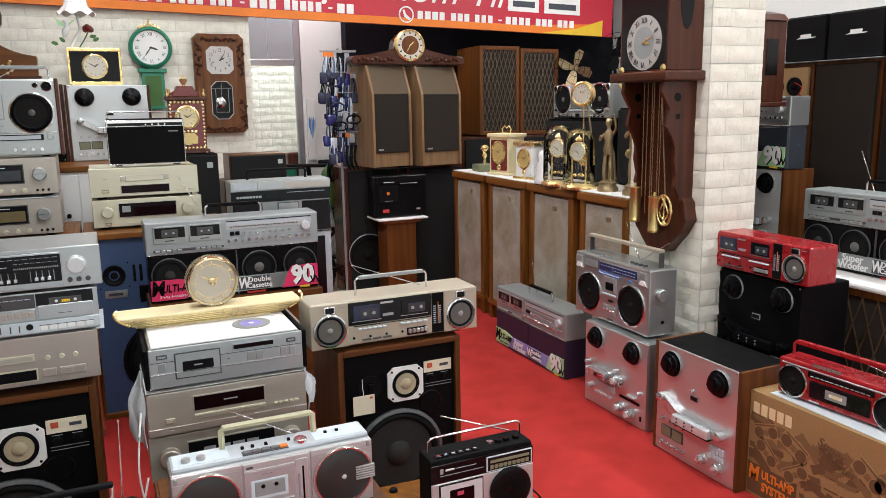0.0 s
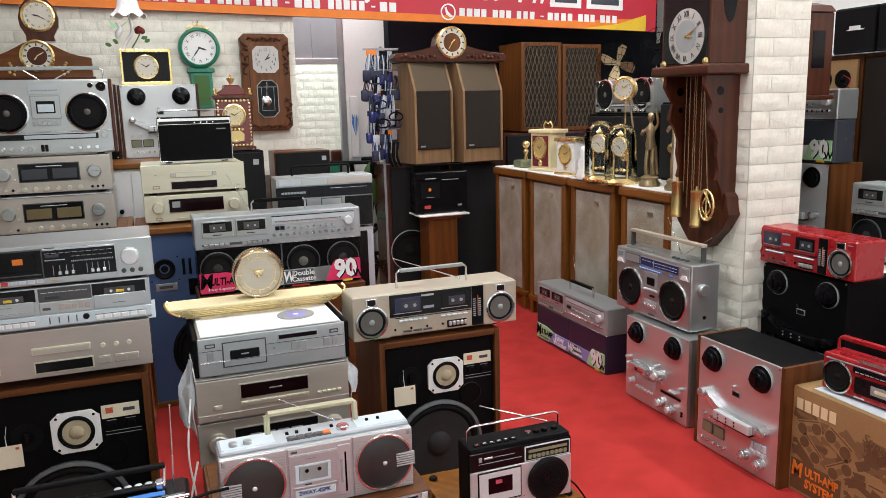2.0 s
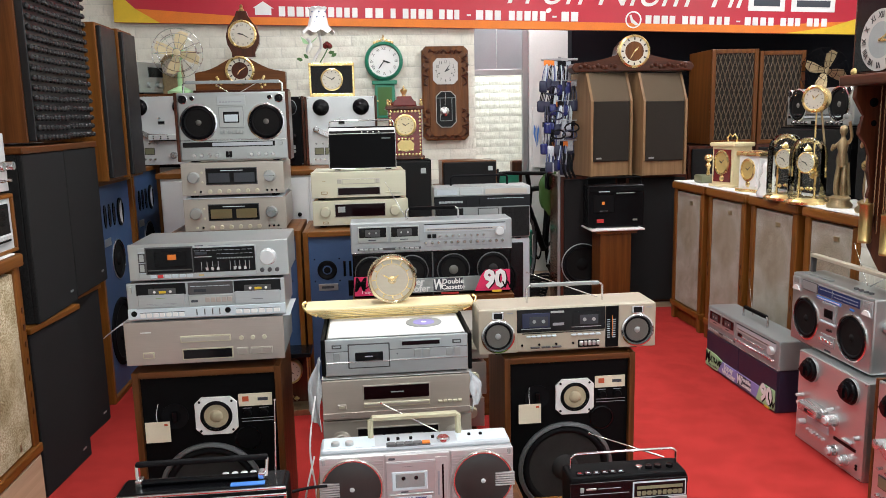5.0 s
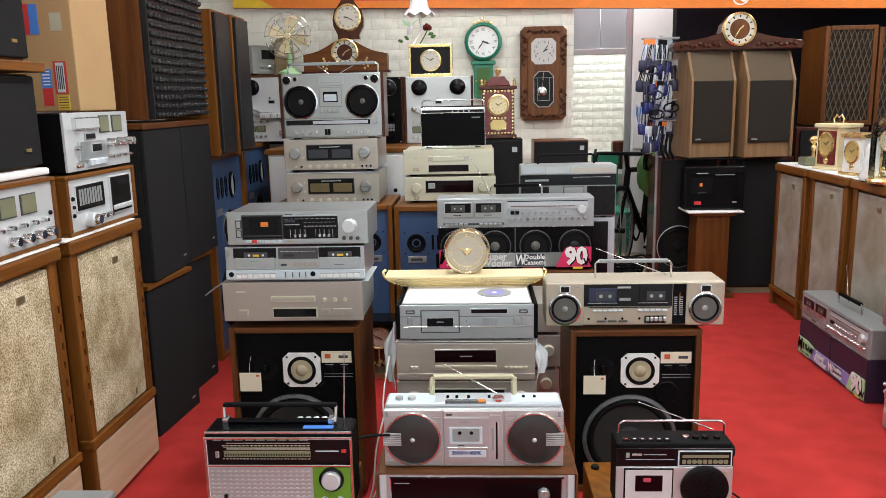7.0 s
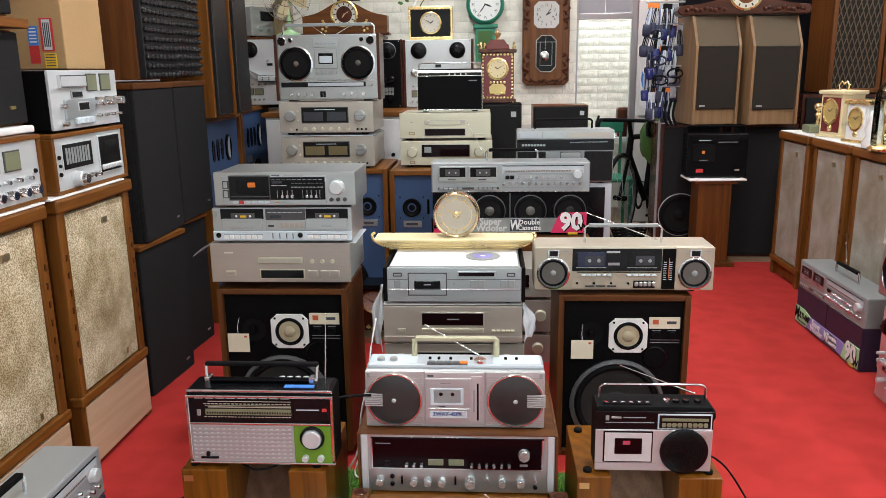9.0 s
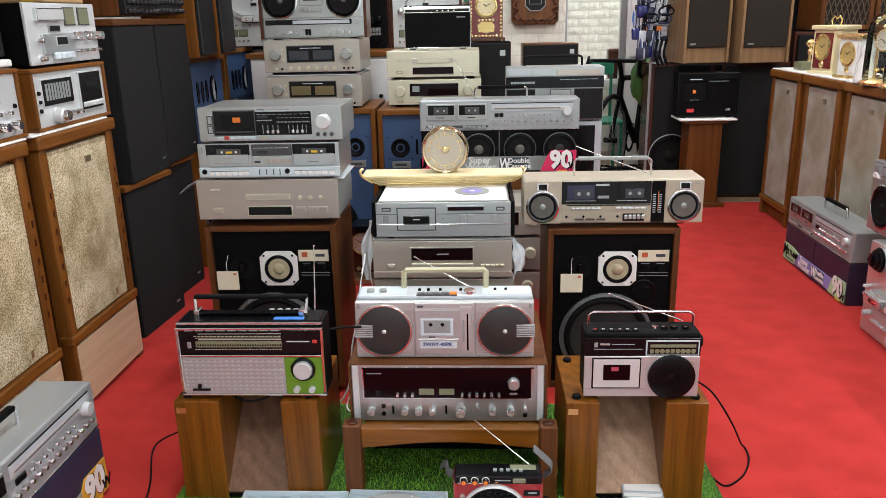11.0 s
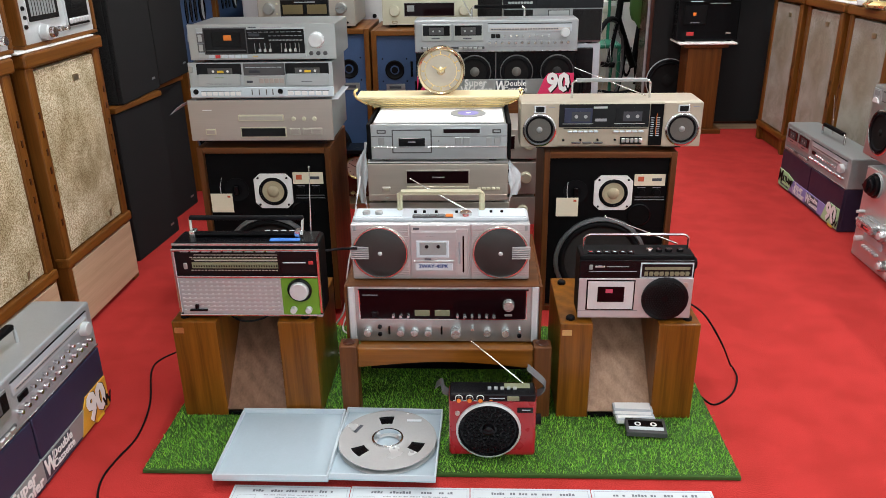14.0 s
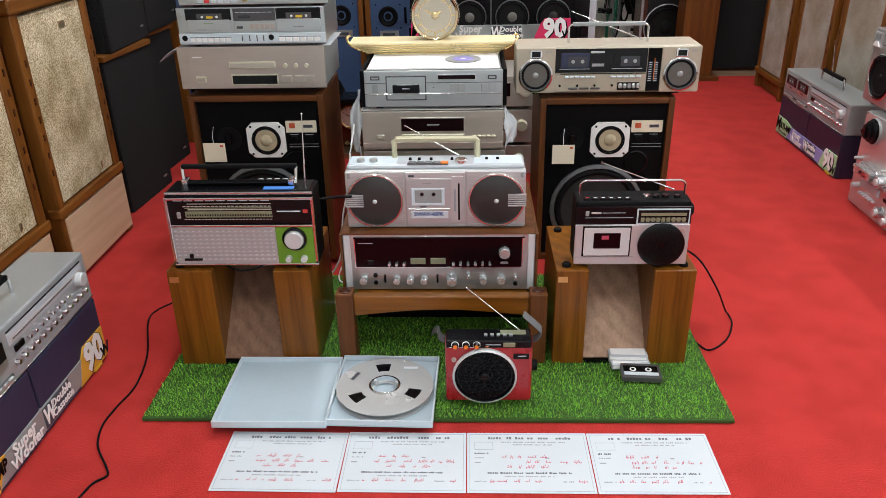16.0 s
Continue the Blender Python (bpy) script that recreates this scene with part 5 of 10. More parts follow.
def grand_radio(m, label, top, front, stripe, name_col, handle=True, depth=0.16, tint2="magenta", flat=False):
    """The very large twin cassette radio: silver control band above, dark speaker doors and a printed strip below."""
    w, h, d = 0.735, 0.345, depth
    s = thing("large_cassette_radio", label, "cassette radio", m, "large cassette radios")
    part("upper_body", cuboid(-w / 2, w / 2, 0.0, d, 0.205, h, 0.006), top, s)
    part("lower_body", cuboid(-w / 2 + 0.004, w / 2 - 0.004, 0.006, d - 0.004, 0.0, 0.205, 0.006), front, s)
    def X(u):
        return (u - 0.5) * w
    for u0 in (0.045, 0.24):
        b = part("cassette_bay", cuboid(X(u0), X(u0 + 0.18), -0.005, 0.002, 0.255, 0.328, 0.002), "silver", s)
        part("bay_window", cuboid(X(u0 + 0.008), X(u0 + 0.172), -0.0065, -0.003, 0.278, 0.322), "windowk", b)
        part("cassette", cuboid(X(u0 + 0.045), X(u0 + 0.135), -0.0075, -0.005, 0.282, 0.314), "darkgrey", b)
        for k in (0.07, 0.11):
            part("reel_hub", lathe([(0.0045, 0), (0.0045, 0.002), (0, 0.002)], (X(u0 + k), -0.0075, 0.298), seg=10), "silver", b)
        part("bay_bar", cuboid(X(u0 + 0.06), X(u0 + 0.11), -0.0065, -0.003, 0.264, 0.268), "ink", b)
    fill_panel(s, w, h, [
        ("b", "dial_window", "greyblue", 0.45, 0.96, 0.845, 0.945, 0.003), ("b", "dial_scale", "dialsilver", 0.46, 0.95, 0.86, 0.90, 0.004), ("b", "dial_edge", "gloss", 0.45, 0.96, 0.945, 0.955, 0.004),
        ("krow", "small_knob", "chrome", 0.55, 0.82, 0.795, 0.0052, 8, 0.012), ("k", "tuning_knob", "alu", 0.92, 0.835, 0.020, 0.02), ("krow", "small_knob", "chrome", 0.46, 0.94, 0.71, 0.0068, 13, 0.013), ("row", "dial_mark", "ink", 0.47, 0.88, 0.872, 0.888, 26, 0.0046), ("row", "printed_bar", "inkgrey", 0.46, 0.94, 0.745, 0.752, 13, 0.0008), ("row", "printed_bar", "inkgrey", 0.46, 0.94, 0.655, 0.662, 11, 0.0008), ("row", "slider", "gloss", 0.47, 0.53, 0.77, 0.82, 2, 0.004),
        ("b", "key_strip", "darkgrey", 0.04, 0.43, 0.635, 0.665, 0.004), ("row", "key", "silver", 0.05, 0.20, 0.625, 0.66, 5, 0.009), ("row", "key", "silver", 0.27, 0.42, 0.625, 0.66, 5, 0.009), ("b", "edge_strip", "chrome", 0.0, 1.0, 0.595, 0.605, 0.003)])
    if front in ("gloss", "black"):
        for u in (0.12, 0.37, 0.63, 0.88):
            driver(s, X(u), 0.115, 0.072, 0.004, "rubber", "cone", 0.3, "conegrey" if u in (0.37, 0.63) else "conemid", "woofer", 0.004, "darkgrey")
        part("door_split", cuboid(-0.003, 0.003, 0.0, 0.01, 0.0, 0.2), "darkgrey", s)
    else:
        part("door_split", cuboid(-0.002, 0.002, 0.003, 0.01, 0.0, 0.2), "rubber", s)
        for sx in (-1, 1):
            part("door", cuboid(sx * 0.183 - 0.18, sx * 0.183 + 0.18, -0.003, 0.008, 0.004, 0.2, 0.003), front, s)
    y0 = -0.006
    part("printed_strip", cuboid(X(0.01), X(0.83), y0, 0.008, 0.016, 0.082, 0.001), stripe, s)
    part("printed_panel", prism([(X(0.01), 0.012), (X(0.20), 0.012), (X(0.27), 0.082), (X(0.16), 0.098), (X(0.01), 0.098)], y0 - 0.0012, 0.006), tint2, s)
    part("printed_panel", prism([(X(0.76), 0.012), (X(0.985), 0.012), (X(0.985), 0.108), (X(0.83), 0.108), (X(0.80), 0.082)], y0 - 0.0012, 0.006), tint2, s)
    text("M", 0.086, "black", s, (X(0.045), y0 - 0.003, 0.062), sx=0.8, shear=0.15, bold=0.03)
    text("ULTI-AMP", 0.046, "black", s, (X(0.165), y0 - 0.003, 0.060), sx=0.72, shear=0.15, bold=0.025)
    text("3-way 6-speaker", 0.017, "white" if tint2 == "magenta" else "ink", s, (X(0.13), y0 - 0.003, 0.028))
    text("Super", 0.044, "white", s, (X(0.375), y0 - 0.003, 0.066), bold=0.025)
    text("Woofer", 0.044, "white", s, (X(0.38), y0 - 0.003, 0.034), bold=0.025)
    part("printed_box", cuboid(X(0.50), X(0.685), y0 - 0.0015, 0.006, 0.02, 0.078), "ink", s)
    text("W", 0.066, "white", s, (X(0.53), y0 - 0.003, 0.049), shear=0.15, bold=0.03, sx=0.7)
    text("Double", 0.034, "white", s, (X(0.622), y0 - 0.003, 0.063), bold=0.02)
    text("Cassette", 0.031, "white", s, (X(0.624), y0 - 0.003, 0.036), bold=0.02)
    text("90", 0.112, "black", s, (X(0.894), y0 - 0.0022, 0.060), sx=0.92, bold=0.06)
    text("90", 0.112, "white", s, (X(0.888), y0 - 0.0032, 0.063), sx=0.92, bold=0.045)
    text("W", 0.046, "black", s, (X(0.967), y0 - 0.0044, 0.036), bold=0.03)
    part("maker_bar", cuboid(X(0.55), X(0.66), 0.004 - 0.004, 0.008, 0.002, 0.010), "redlab", s)
    part("printed_tag", cuboid(X(0.87), X(0.93), y0 - 0.002, 0.006, 0.004, 0.014), "yellow", s)
    if handle:
        handle_loop(s, -0.11, 0.13, h - 0.01, h + 0.05, 0.07, 0.005, "chrome", "black")
        antenna(s, (-0.11, 0.12, h), (-0.2, 0.14, h + 0.17))
    return s


grand_radio(at(1.644, 3.69, 0.587), "large silver twin cassette radio with black speaker doors", "bandgrey", "gloss", "silver", "white", True)
grand_radio(at(0.46, 1.665, 0.0, 90), "large silver cassette radio with navy protective doors on the floor", "bandgrey", "navy", "grey", "white", True, tint2="amberlab")
g3 = grand_radio(at(3.205, 3.83, 0.0, -90), "large silver cassette radio with dark purple doors on the carpet", "grey", "purple", "lilac", "white", True, tint2="mint")

# ---- front display ----
jv = thing("cassette_radio", "pinkish silver cassette radio with two round dark speakers", "cassette radio", at(1.452, 2.085, 0.389))
W, H, D = 0.49, 0.19, 0.10
part("body", cuboid(-W / 2, W / 2, 0.0, D, 0.0, 0.168, 0.005), "pink", jv)
bm = cuboid(-W / 2 + 0.003, W / 2 - 0.003, 0.012, D - 0.004, 0.165, 0.180, 0.007)
part("top_panel", bm, "greyblue", jv)
for sx in (-1, 1):
    pn = part("speaker_panel", cuboid(sx * 0.165 - 0.08, sx * 0.165 + 0.08, -0.004, 0.002, 0.004, 0.166, 0.002), "pink", jv)
    part("woofer", lathe([(0.0715, -0.001), (0.0715, 0.003), (0.069, 0.004), (0.045, 0.0075), (0.02, 0.009), (0, 0.0095)], (sx * 0.166, -0.005, 0.084), seg=44), "grillefilm", pn, "smooth dark grille", 50)
    part("trim_ring", lathe([(0.0775, -0.001), (0.0775, 0.004), (0.0755, 0.0065), (0.0725, 0.0065), (0.0705, 0.002)], (sx * 0.166, -0.005, 0.084), seg=48), "chrome", pn, "", 50)
    part("copper_ring", lathe([(0.0785, -0.001), (0.0785, 0.0035), (0.0772, 0.0045), (0.077, 0.001)], (sx * 0.166, -0.005, 0.084), seg=48), "rose", pn, "", 50)
    part("dust_cap", lathe([(0.007, 0.008), (0.005, 0.012), (0, 0.013)], (sx * 0.166, -0.005, 0.084), seg=14), "alu", pn, "", 60)
    first = None
    for i in range(6):
        o = part("speaker_bar", cuboid(0, 0.05, -0.016, -0.008, 0, 0.004, 0.001), "pink", pn) if first is None else new("speaker_bar", first.data)
        o.parent = pn
        first = first or o
        o.location = ((sx * 0.222) - 0.025, 0, 0.068 + i * 0.0063)
    for zz in (0.010, 0.017, 0.024, 0.031, 0.038, 0.122, 0.129, 0.136, 0.143, 0.150):
        part("rib", cuboid(sx * 0.165 - 0.078, sx * 0.165 + 0.078, -0.0052, 0, zz, zz + 0.0025), "silver", pn)
fill_panel(jv, W, 0.168, [
    ("b", "middle_panel", "pink", 0.335, 0.665, 0.03, 0.98, 0.006), ("f", "cassette_door", "silvery", 0.345, 0.585, 0.10, 0.86, 0.008, "pink"), ("b", "bay_window", "whitepl", 0.365, 0.55, 0.42, 0.72, 0.011),
    ("b", "cassette", "grey", 0.385, 0.535, 0.47, 0.70, 0.0125), ("krow", "reel_hub", "gloss", 0.425, 0.49, 0.62, 0.0055, 2, 0.014), ("b", "door_handle", "silver", 0.35, 0.58, 0.34, 0.37, 0.013), ("b", "label_strip", "paper", 0.36, 0.57, 0.19, 0.32, 0.011),
    ("b", "tuner_panel", "pink", 0.59, 0.655, 0.10, 0.92, 0.008), ("b", "tuner_slot", "window", 0.625, 0.635, 0.15, 0.80, 0.0095), ("row", "scale_bar", "inkgrey", 0.60, 0.62, 0.3, 0.7, 1, 0.009),
    ("b", "maker_bar", "ink", 0.35, 0.385, 0.90, 0.94, 0.0072), ("b", "arrow", "ink", 0.42, 0.48, 0.79, 0.805, 0.0095), ("b", "printed_bar", "ink", 0.41, 0.45, 0.385, 0.405, 0.0115), ("b", "corner_stud", "grey", 0.012, 0.03, 0.88, 0.97, 0.006), ("b", "corner_stud", "grey", 0.97, 0.988, 0.88, 0.97, 0.006)])
for dx in (-0.0004, 0.0004):
    text("2WAY-4SPK", 0.0155, "bluedial", jv, (-0.019 + dx, -0.0113 - dx * 0.3, 0.045), bold=0.02)
for kx in (-0.205, -0.17):
    part("volume_knob", lathe([(0.011, 0), (0.011, 0.009), (0.009, 0.011), (0, 0.011)], (kx, 0.04, 0.179), "z", 16), "silver", jv, "", 40)
part("tuning_knob", lathe([(0.017, 0), (0.017, 0.008), (0.014, 0.011), (0, 0.011)], (0.07, 0.035, 0.179), "z", 20), "chrome", jv, "", 40)
for i in range(5):
    part("key", cuboid(-0.073 + i * 0.022, -0.053 + i * 0.022, 0.016, 0.032, 0.177, 0.185, 0.002), "orange" if i == 4 else "rimgrey", jv)
part("key_slot", cuboid(-0.076, 0.036, 0.013, 0.035, 0.1785, 0.1812, 0.001), "darkgrey", jv)
part("deck_plate", cuboid(-0.235, -0.105, 0.02, 0.085, 0.1795, 0.1812, 0.001), "whitepl", jv)
part("deck_plate", cuboid(0.105, 0.235, 0.02, 0.085, 0.1795, 0.1812, 0.001), "whitepl", jv)
for kx in (-0.07, -0.045, -0.012, 0.045, 0.14, 0.17):
    part("switch", cuboid(kx - 0.004, kx + 0.004, 0.05, 0.060, 0.178, 0.186, 0.002), "black", jv)
part("handle", tube([(-0.115, 0.075, 0.17), (-0.115, 0.085, 0.225), (-0.11, 0.085, 0.23), (0.11, 0.085, 0.23), (0.115, 0.085, 0.225), (0.115, 0.075, 0.17)], 0.0085, 6), "handlecream", jv)
antenna(jv, (0.07, 0.085, 0.178), (-0.085, 0.105, 0.262))

rcv = device("stereo_receiver", "large silver receiver in a walnut case with dark red glass", "receiver", 0.534, 0.178, 0.40, at(1.459, 2.046, 0.209), "silver", "walnutx", [
    ("f", "dial_glass", "window", 0.065, 0.93, 0.44, 0.93, 0.003, "chrome"), ("k", "tuning_knob", "knobmetal", 0.84, 0.70, 0.0165, 0.022),
    ("b", "dial_glow", "dialglow", 0.35, 0.43, 0.49, 0.60, 0.0052), ("b", "dial_glow", "dialglow", 0.455, 0.535, 0.49, 0.60, 0.0052), ("b", "dial_bar", "inkgrey", 0.08, 0.16, 0.845, 0.86, 0.0052), ("b", "power_button", "gloss", 0.125, 0.16, 0.48, 0.57, 0.008),
    ("krow", "lever", "knobmetal", 0.24, 0.318, 0.51, 0.0045, 3, 0.018), ("krow", "lever", "knobmetal", 0.575, 0.765, 0.51, 0.0045, 6, 0.018), ("b", "badge", "silver", 0.82, 0.86, 0.49, 0.53, 0.006),
    ("k", "knob", "knobmetal", 0.10, 0.22, 0.012, 0.02), ("k", "phones_socket", "gloss", 0.163, 0.29, 0.006, 0.006), ("k", "phones_socket", "gloss", 0.163, 0.16, 0.006, 0.006), ("b", "switch", "gloss", 0.208, 0.218, 0.16, 0.30, 0.006),
    ("krow", "knob", "knobmetal", 0.275, 0.42, 0.22, 0.011, 3, 0.02), ("b", "switch", "gloss", 0.485, 0.495, 0.16, 0.30, 0.006), ("k", "volume_knob", "knobmetal", 0.565, 0.22, 0.0155, 0.024), ("krow", "lever", "knobmetal", 0.652, 0.654, 0.28, 0.0045, 2, 0.016), ("k", "knob", "knobmetal", 0.73, 0.22, 0.011, 0.02), ("k", "knob", "knobmetal", 0.825, 0.22, 0.012, 0.02), ("k", "lever", "knobmetal", 0.90, 0.26, 0.0045, 0.016), ("k", "phones_socket", "gloss", 0.90, 0.14, 0.006, 0.006)], 0.006)
for sx in (-1, 1):
    part("side_panel", cuboid(sx * 0.271 - 0.0035, sx * 0.271 + 0.0035, -0.003, 0.40, 0.004, 0.178, 0.001), "walnut", rcv, "walnut cheek")
part("top_panel", cuboid(-0.267, 0.267, -0.003, 0.40, 0.1765, 0.1795, 0.001), "walnutx", rcv)
part("glass_edge", cuboid(-0.2365, 0.2365, -0.004, 0.0, 0.1655, 0.1695, 0.0005), "gloss", rcv)
part("side_trim", cuboid(-0.264, -0.246, -0.005, 0.004, 0.008, 0.176, 0.002), "alu", rcv, "pale trim strip")
part("side_trim", cuboid(0.246, 0.264, -0.005, 0.004, 0.008, 0.176, 0.002), "alu", rcv, "pale trim strip")

yb = shell("portable_radio", "portable radio with black dial, ribbed silver grille and green panel", 0.395, 0.218, 0.095, at(0.938, 1.985, 0.318), "black", "radio")
fill_panel(yb, 0.395, 0.218, [
    ("b", "edge_trim", "chrome", 0.0, 0.02, 0.08, 0.94, 0.006), ("b", "edge_trim", "chrome", 0.98, 1.0, 0.08, 0.94, 0.006), ("b", "dial_panel", "windowk", 0.02, 0.98, 0.60, 0.94, 0.004), ("b", "dial_scale", "dialglow", 0.13, 0.72, 0.685, 0.77, 0.005), ("b", "dial_scale", "champ", 0.15, 0.72, 0.78, 0.80, 0.005), ("b", "dial_scale", "champ", 0.15, 0.72, 0.86, 0.87, 0.005), ("row", "dial_mark", "gloss", 0.14, 0.72, 0.70, 0.735, 34, 0.0053), ("row", "dial_mark", "champ", 0.12, 0.72, 0.655, 0.668, 26, 0.005), ("row", "dial_mark", "champ", 0.12, 0.72, 0.825, 0.84, 22, 0.005), ("row", "dial_mark", "whitepl", 0.06, 0.72, 0.90, 0.912, 9, 0.005), ("b", "dial_scale", "dialglow", 0.13, 0.72, 0.80, 0.82, 0.0048),
    ("b", "maker_panel", "windowk", 0.73, 0.975, 0.61, 0.93, 0.005), ("b", "maker_bar", "whitepl", 0.75, 0.91, 0.755, 0.775, 0.006), ("b", "badge", "redlab", 0.925, 0.96, 0.74, 0.79, 0.006), ("b", "switch", "silver", 0.075, 0.10, 0.68, 0.76, 0.008), ("b", "trim_strip", "chrome", 0.02, 0.98, 0.555, 0.585, 0.006),
    ("b", "grille_panel", "pink", 0.02, 0.725, 0.06, 0.55, 0.003), ("b", "green_panel", "lime", 0.725, 0.98, 0.06, 0.55, 0.004), ("k", "tuning_knob", "alu", 0.852, 0.40, 0.026, 0.022), ("k", "small_knob", "alu", 0.80, 0.135, 0.009, 0.018), ("k", "small_knob", "alu", 0.905, 0.135, 0.009, 0.018), ("b", "maker_bar", "gloss", 0.075, 0.20, 0.11, 0.135, 0.010), ("b", "emblem", "gloss", 0.115, 0.14, 0.145, 0.20, 0.010)])
part("knob_ring", lathe([(0.033, 0), (0.033, 0.006), (0.027, 0.008)], (0.139, -0.004, 0.0872), seg=24), "gloss", yb)
bm = bmesh.new()
for r in range(9):
    zc = 0.0165 + r * 0.0118
    cuboid(-0.187, 0.086, -0.0046, -0.002, zc, zc + 0.0088, 0.002, bm, 1)
part("grille_ribs", bm, "pink", yb)
bm = bmesh.new()
for r in range(8):
    for c in range(17):
        cx, zc = -0.181 + c * 0.0162, 0.0268 + r * 0.0118
        cuboid(cx - 0.0032, cx + 0.0032, -0.0062, -0.002, zc - 0.001, zc + 0.0016, 0.0008, bm, 1)
part("grille_studs", bm, "alu", yb)
for z0, z1 in ((0.199, 0.206), (0.008, 0.014)):
    part("edge_trim", cuboid(-0.1975, 0.1975, -0.007, 0.004, z0, z1, 0.002), "chrome", yb)
part("top_chrome", cuboid(-0.196, 0.196, 0.0, 0.006, 0.212, 0.219, 0.002), "chrome", yb)
part("top_trim", cuboid(-0.19, 0.19, 0.005, 0.09, 0.212, 0.221, 0.004), "gloss", yb)
part("top_rail", tube([(-0.15, 0.05, 0.228), (0.14, 0.05, 0.228)], 0.008, 10), "gloss", yb, "", 50)
for sx in (-0.15, 0.135):
    part("rail_clamp", cuboid(sx - 0.008, sx + 0.008, 0.036, 0.064, 0.216, 0.24, 0.003), "chrome", yb)
hh = part("handle", tube([(-0.155, 0.05, 0.226), (-0.158, 0.06, 0.268)], 0.004), "chrome", yb)
part("handle", tube([(0.145, 0.05, 0.226), (0.148, 0.06, 0.268)], 0.004), "chrome", yb)
part("grip", cuboid(-0.16, 0.15, 0.053, 0.069, 0.264, 0.276, 0.004), "rubber", yb)
for i in range(5):
    part("push_button", lathe([(0.008, 0), (0.008, 0.006), (0, 0.008)], (0.045 + i * 0.022, 0.075, 0.221), "z", 12), "alu", yb, "", 40)
part("blue_tag", cuboid(0.065, 0.145, 0.012, 0.03, 0.221, 0.224, 0.001), "bluelab", yb)
antenna(yb, (0.165, 0.07, 0.22), (0.172, 0.08, 0.405))

nt = shell("cassette_recorder", "black and silver portable cassette recorder with round speaker", 0.30, 0.188, 0.085, at(1.974, 1.995, 0.312), "black", "cassette recorder")
fill_panel(nt, 0.30, 0.188, [
    ("b", "front_panel", "pink", 0.0, 1.0, 0.04, 0.66, 0.004), ("b", "name_panel", "gloss", 0.0, 1.0, 0.66, 0.93, 0.003), ("f", "dial", "windowk", 0.54, 0.975, 0.69, 0.88, 0.004, "whitepl"), ("b", "dial_scale", "dialglow", 0.56, 0.96, 0.79, 0.845, 0.0057), ("row", "dial_mark", "dialglow", 0.56, 0.96, 0.72, 0.76, 20, 0.0058), ("b", "maker_bar", "silver", 0.13, 0.22, 0.82, 0.855, 0.004), ("b", "maker_bar", "inkgrey", 0.23, 0.43, 0.83, 0.845, 0.004), ("b", "badge", "grey", 0.08, 0.115, 0.79, 0.87, 0.004), ("b", "label_bar", "inkgrey", 0.08, 0.5, 0.76, 0.77, 0.004),
    ("f", "cassette_door", "alu", 0.08, 0.48, 0.19, 0.62, 0.006, "gloss"), ("b", "seam", "darkgrey", 0.0, 0.53, 0.155, 0.162, 0.0045), ("row", "dial_mark", "dialglow", 0.56, 0.96, 0.70, 0.775, 9, 0.0056), ("b", "cassette_window", "window", 0.165, 0.40, 0.30, 0.54, 0.009), ("b", "window_mark", "redink", 0.23, 0.30, 0.44, 0.51, 0.0095), ("k", "socket", "rose", 0.93, 0.56, 0.008, 0.006)])
sp = part("speaker", lathe([(0.062, -0.001), (0.062, 0.006), (0.056, 0.008), (0, 0.002)], (0.078, -0.004, 0.066), seg=32), "gloss", nt, "", 40)
bm = bmesh.new()
for ring in range(2, 9):
    n = ring * 6
    for i in range(n):
        a = 2 * math.pi * i / n
        x, z = 0.078 + ring * 0.0063 * math.cos(a), 0.066 + ring * 0.0063 * math.sin(a)
        cuboid(x - 0.0014, x + 0.0014, -0.0135, -0.009, z - 0.0014, z + 0.0014, 0, bm)
part("speaker_studs", bm, "cone", sp)
for i in range(6):
    ky = part("key", cuboid(-0.13 + i * 0.021, -0.113 + i * 0.021, 0.010, 0.026, 0.186, 0.193, 0.002), "gloss", nt)
    part("key_mark", cuboid(-0.125 + i * 0.021, -0.118 + i * 0.021, 0.014, 0.018, 0.193, 0.1936), "redlab" if i == 0 else "whitepl", ky)
for i, kx in enumerate((0.035, 0.06, 0.085, 0.115)):
    part("volume_knob", lathe([(0.009, 0), (0.0085, 0.009), (0, 0.010)], (kx, 0.03, 0.187), "z", 14), "gloss" if i else "chrome", nt, "", 40)
part("tuning_knob", lathe([(0.018, 0), (0.018, 0.01), (0.014, 0.014), (0, 0.014)], (0.15, 0.04, 0.15), "x", 20), "rubber", nt, "", 40)
handle_loop(nt, -0.135, 0.14, 0.17, 0.228, 0.05, 0.0032, "chrome")
antenna(nt, (0.12, 0.08, 0.19), (-0.075, 0.095, 0.262))

# ---- things on the turf ----
rr = shell("transistor_radio", "red portable radio with round black speaker and chrome ring", 0.222, 0.188, 0.06, at(1.592, 1.772, 0.024), "red", "radio")
part("control_panel", cuboid(-0.108, 0.108, -0.002, 0.058, 0.171, 0.193, 0.004), "gloss", rr)
for i in range(3):
    k = knob(rr, -0.085 + i * 0.027, 0.183, 0.0078, 0.012, "gloss", -0.003, "knob")
    part("knob_cap", lathe([(0.0055, 0.0115), (0.0055, 0.014), (0, 0.014)], (-0.085 + i * 0.027, -0.003, 0.183), seg=12), "orange", k)
    part("knob_ring", lathe([(0.0095, 0), (0.0095, 0.002), (0.008, 0.002)], (-0.085 + i * 0.027, -0.003, 0.183), seg=16), "white", k)
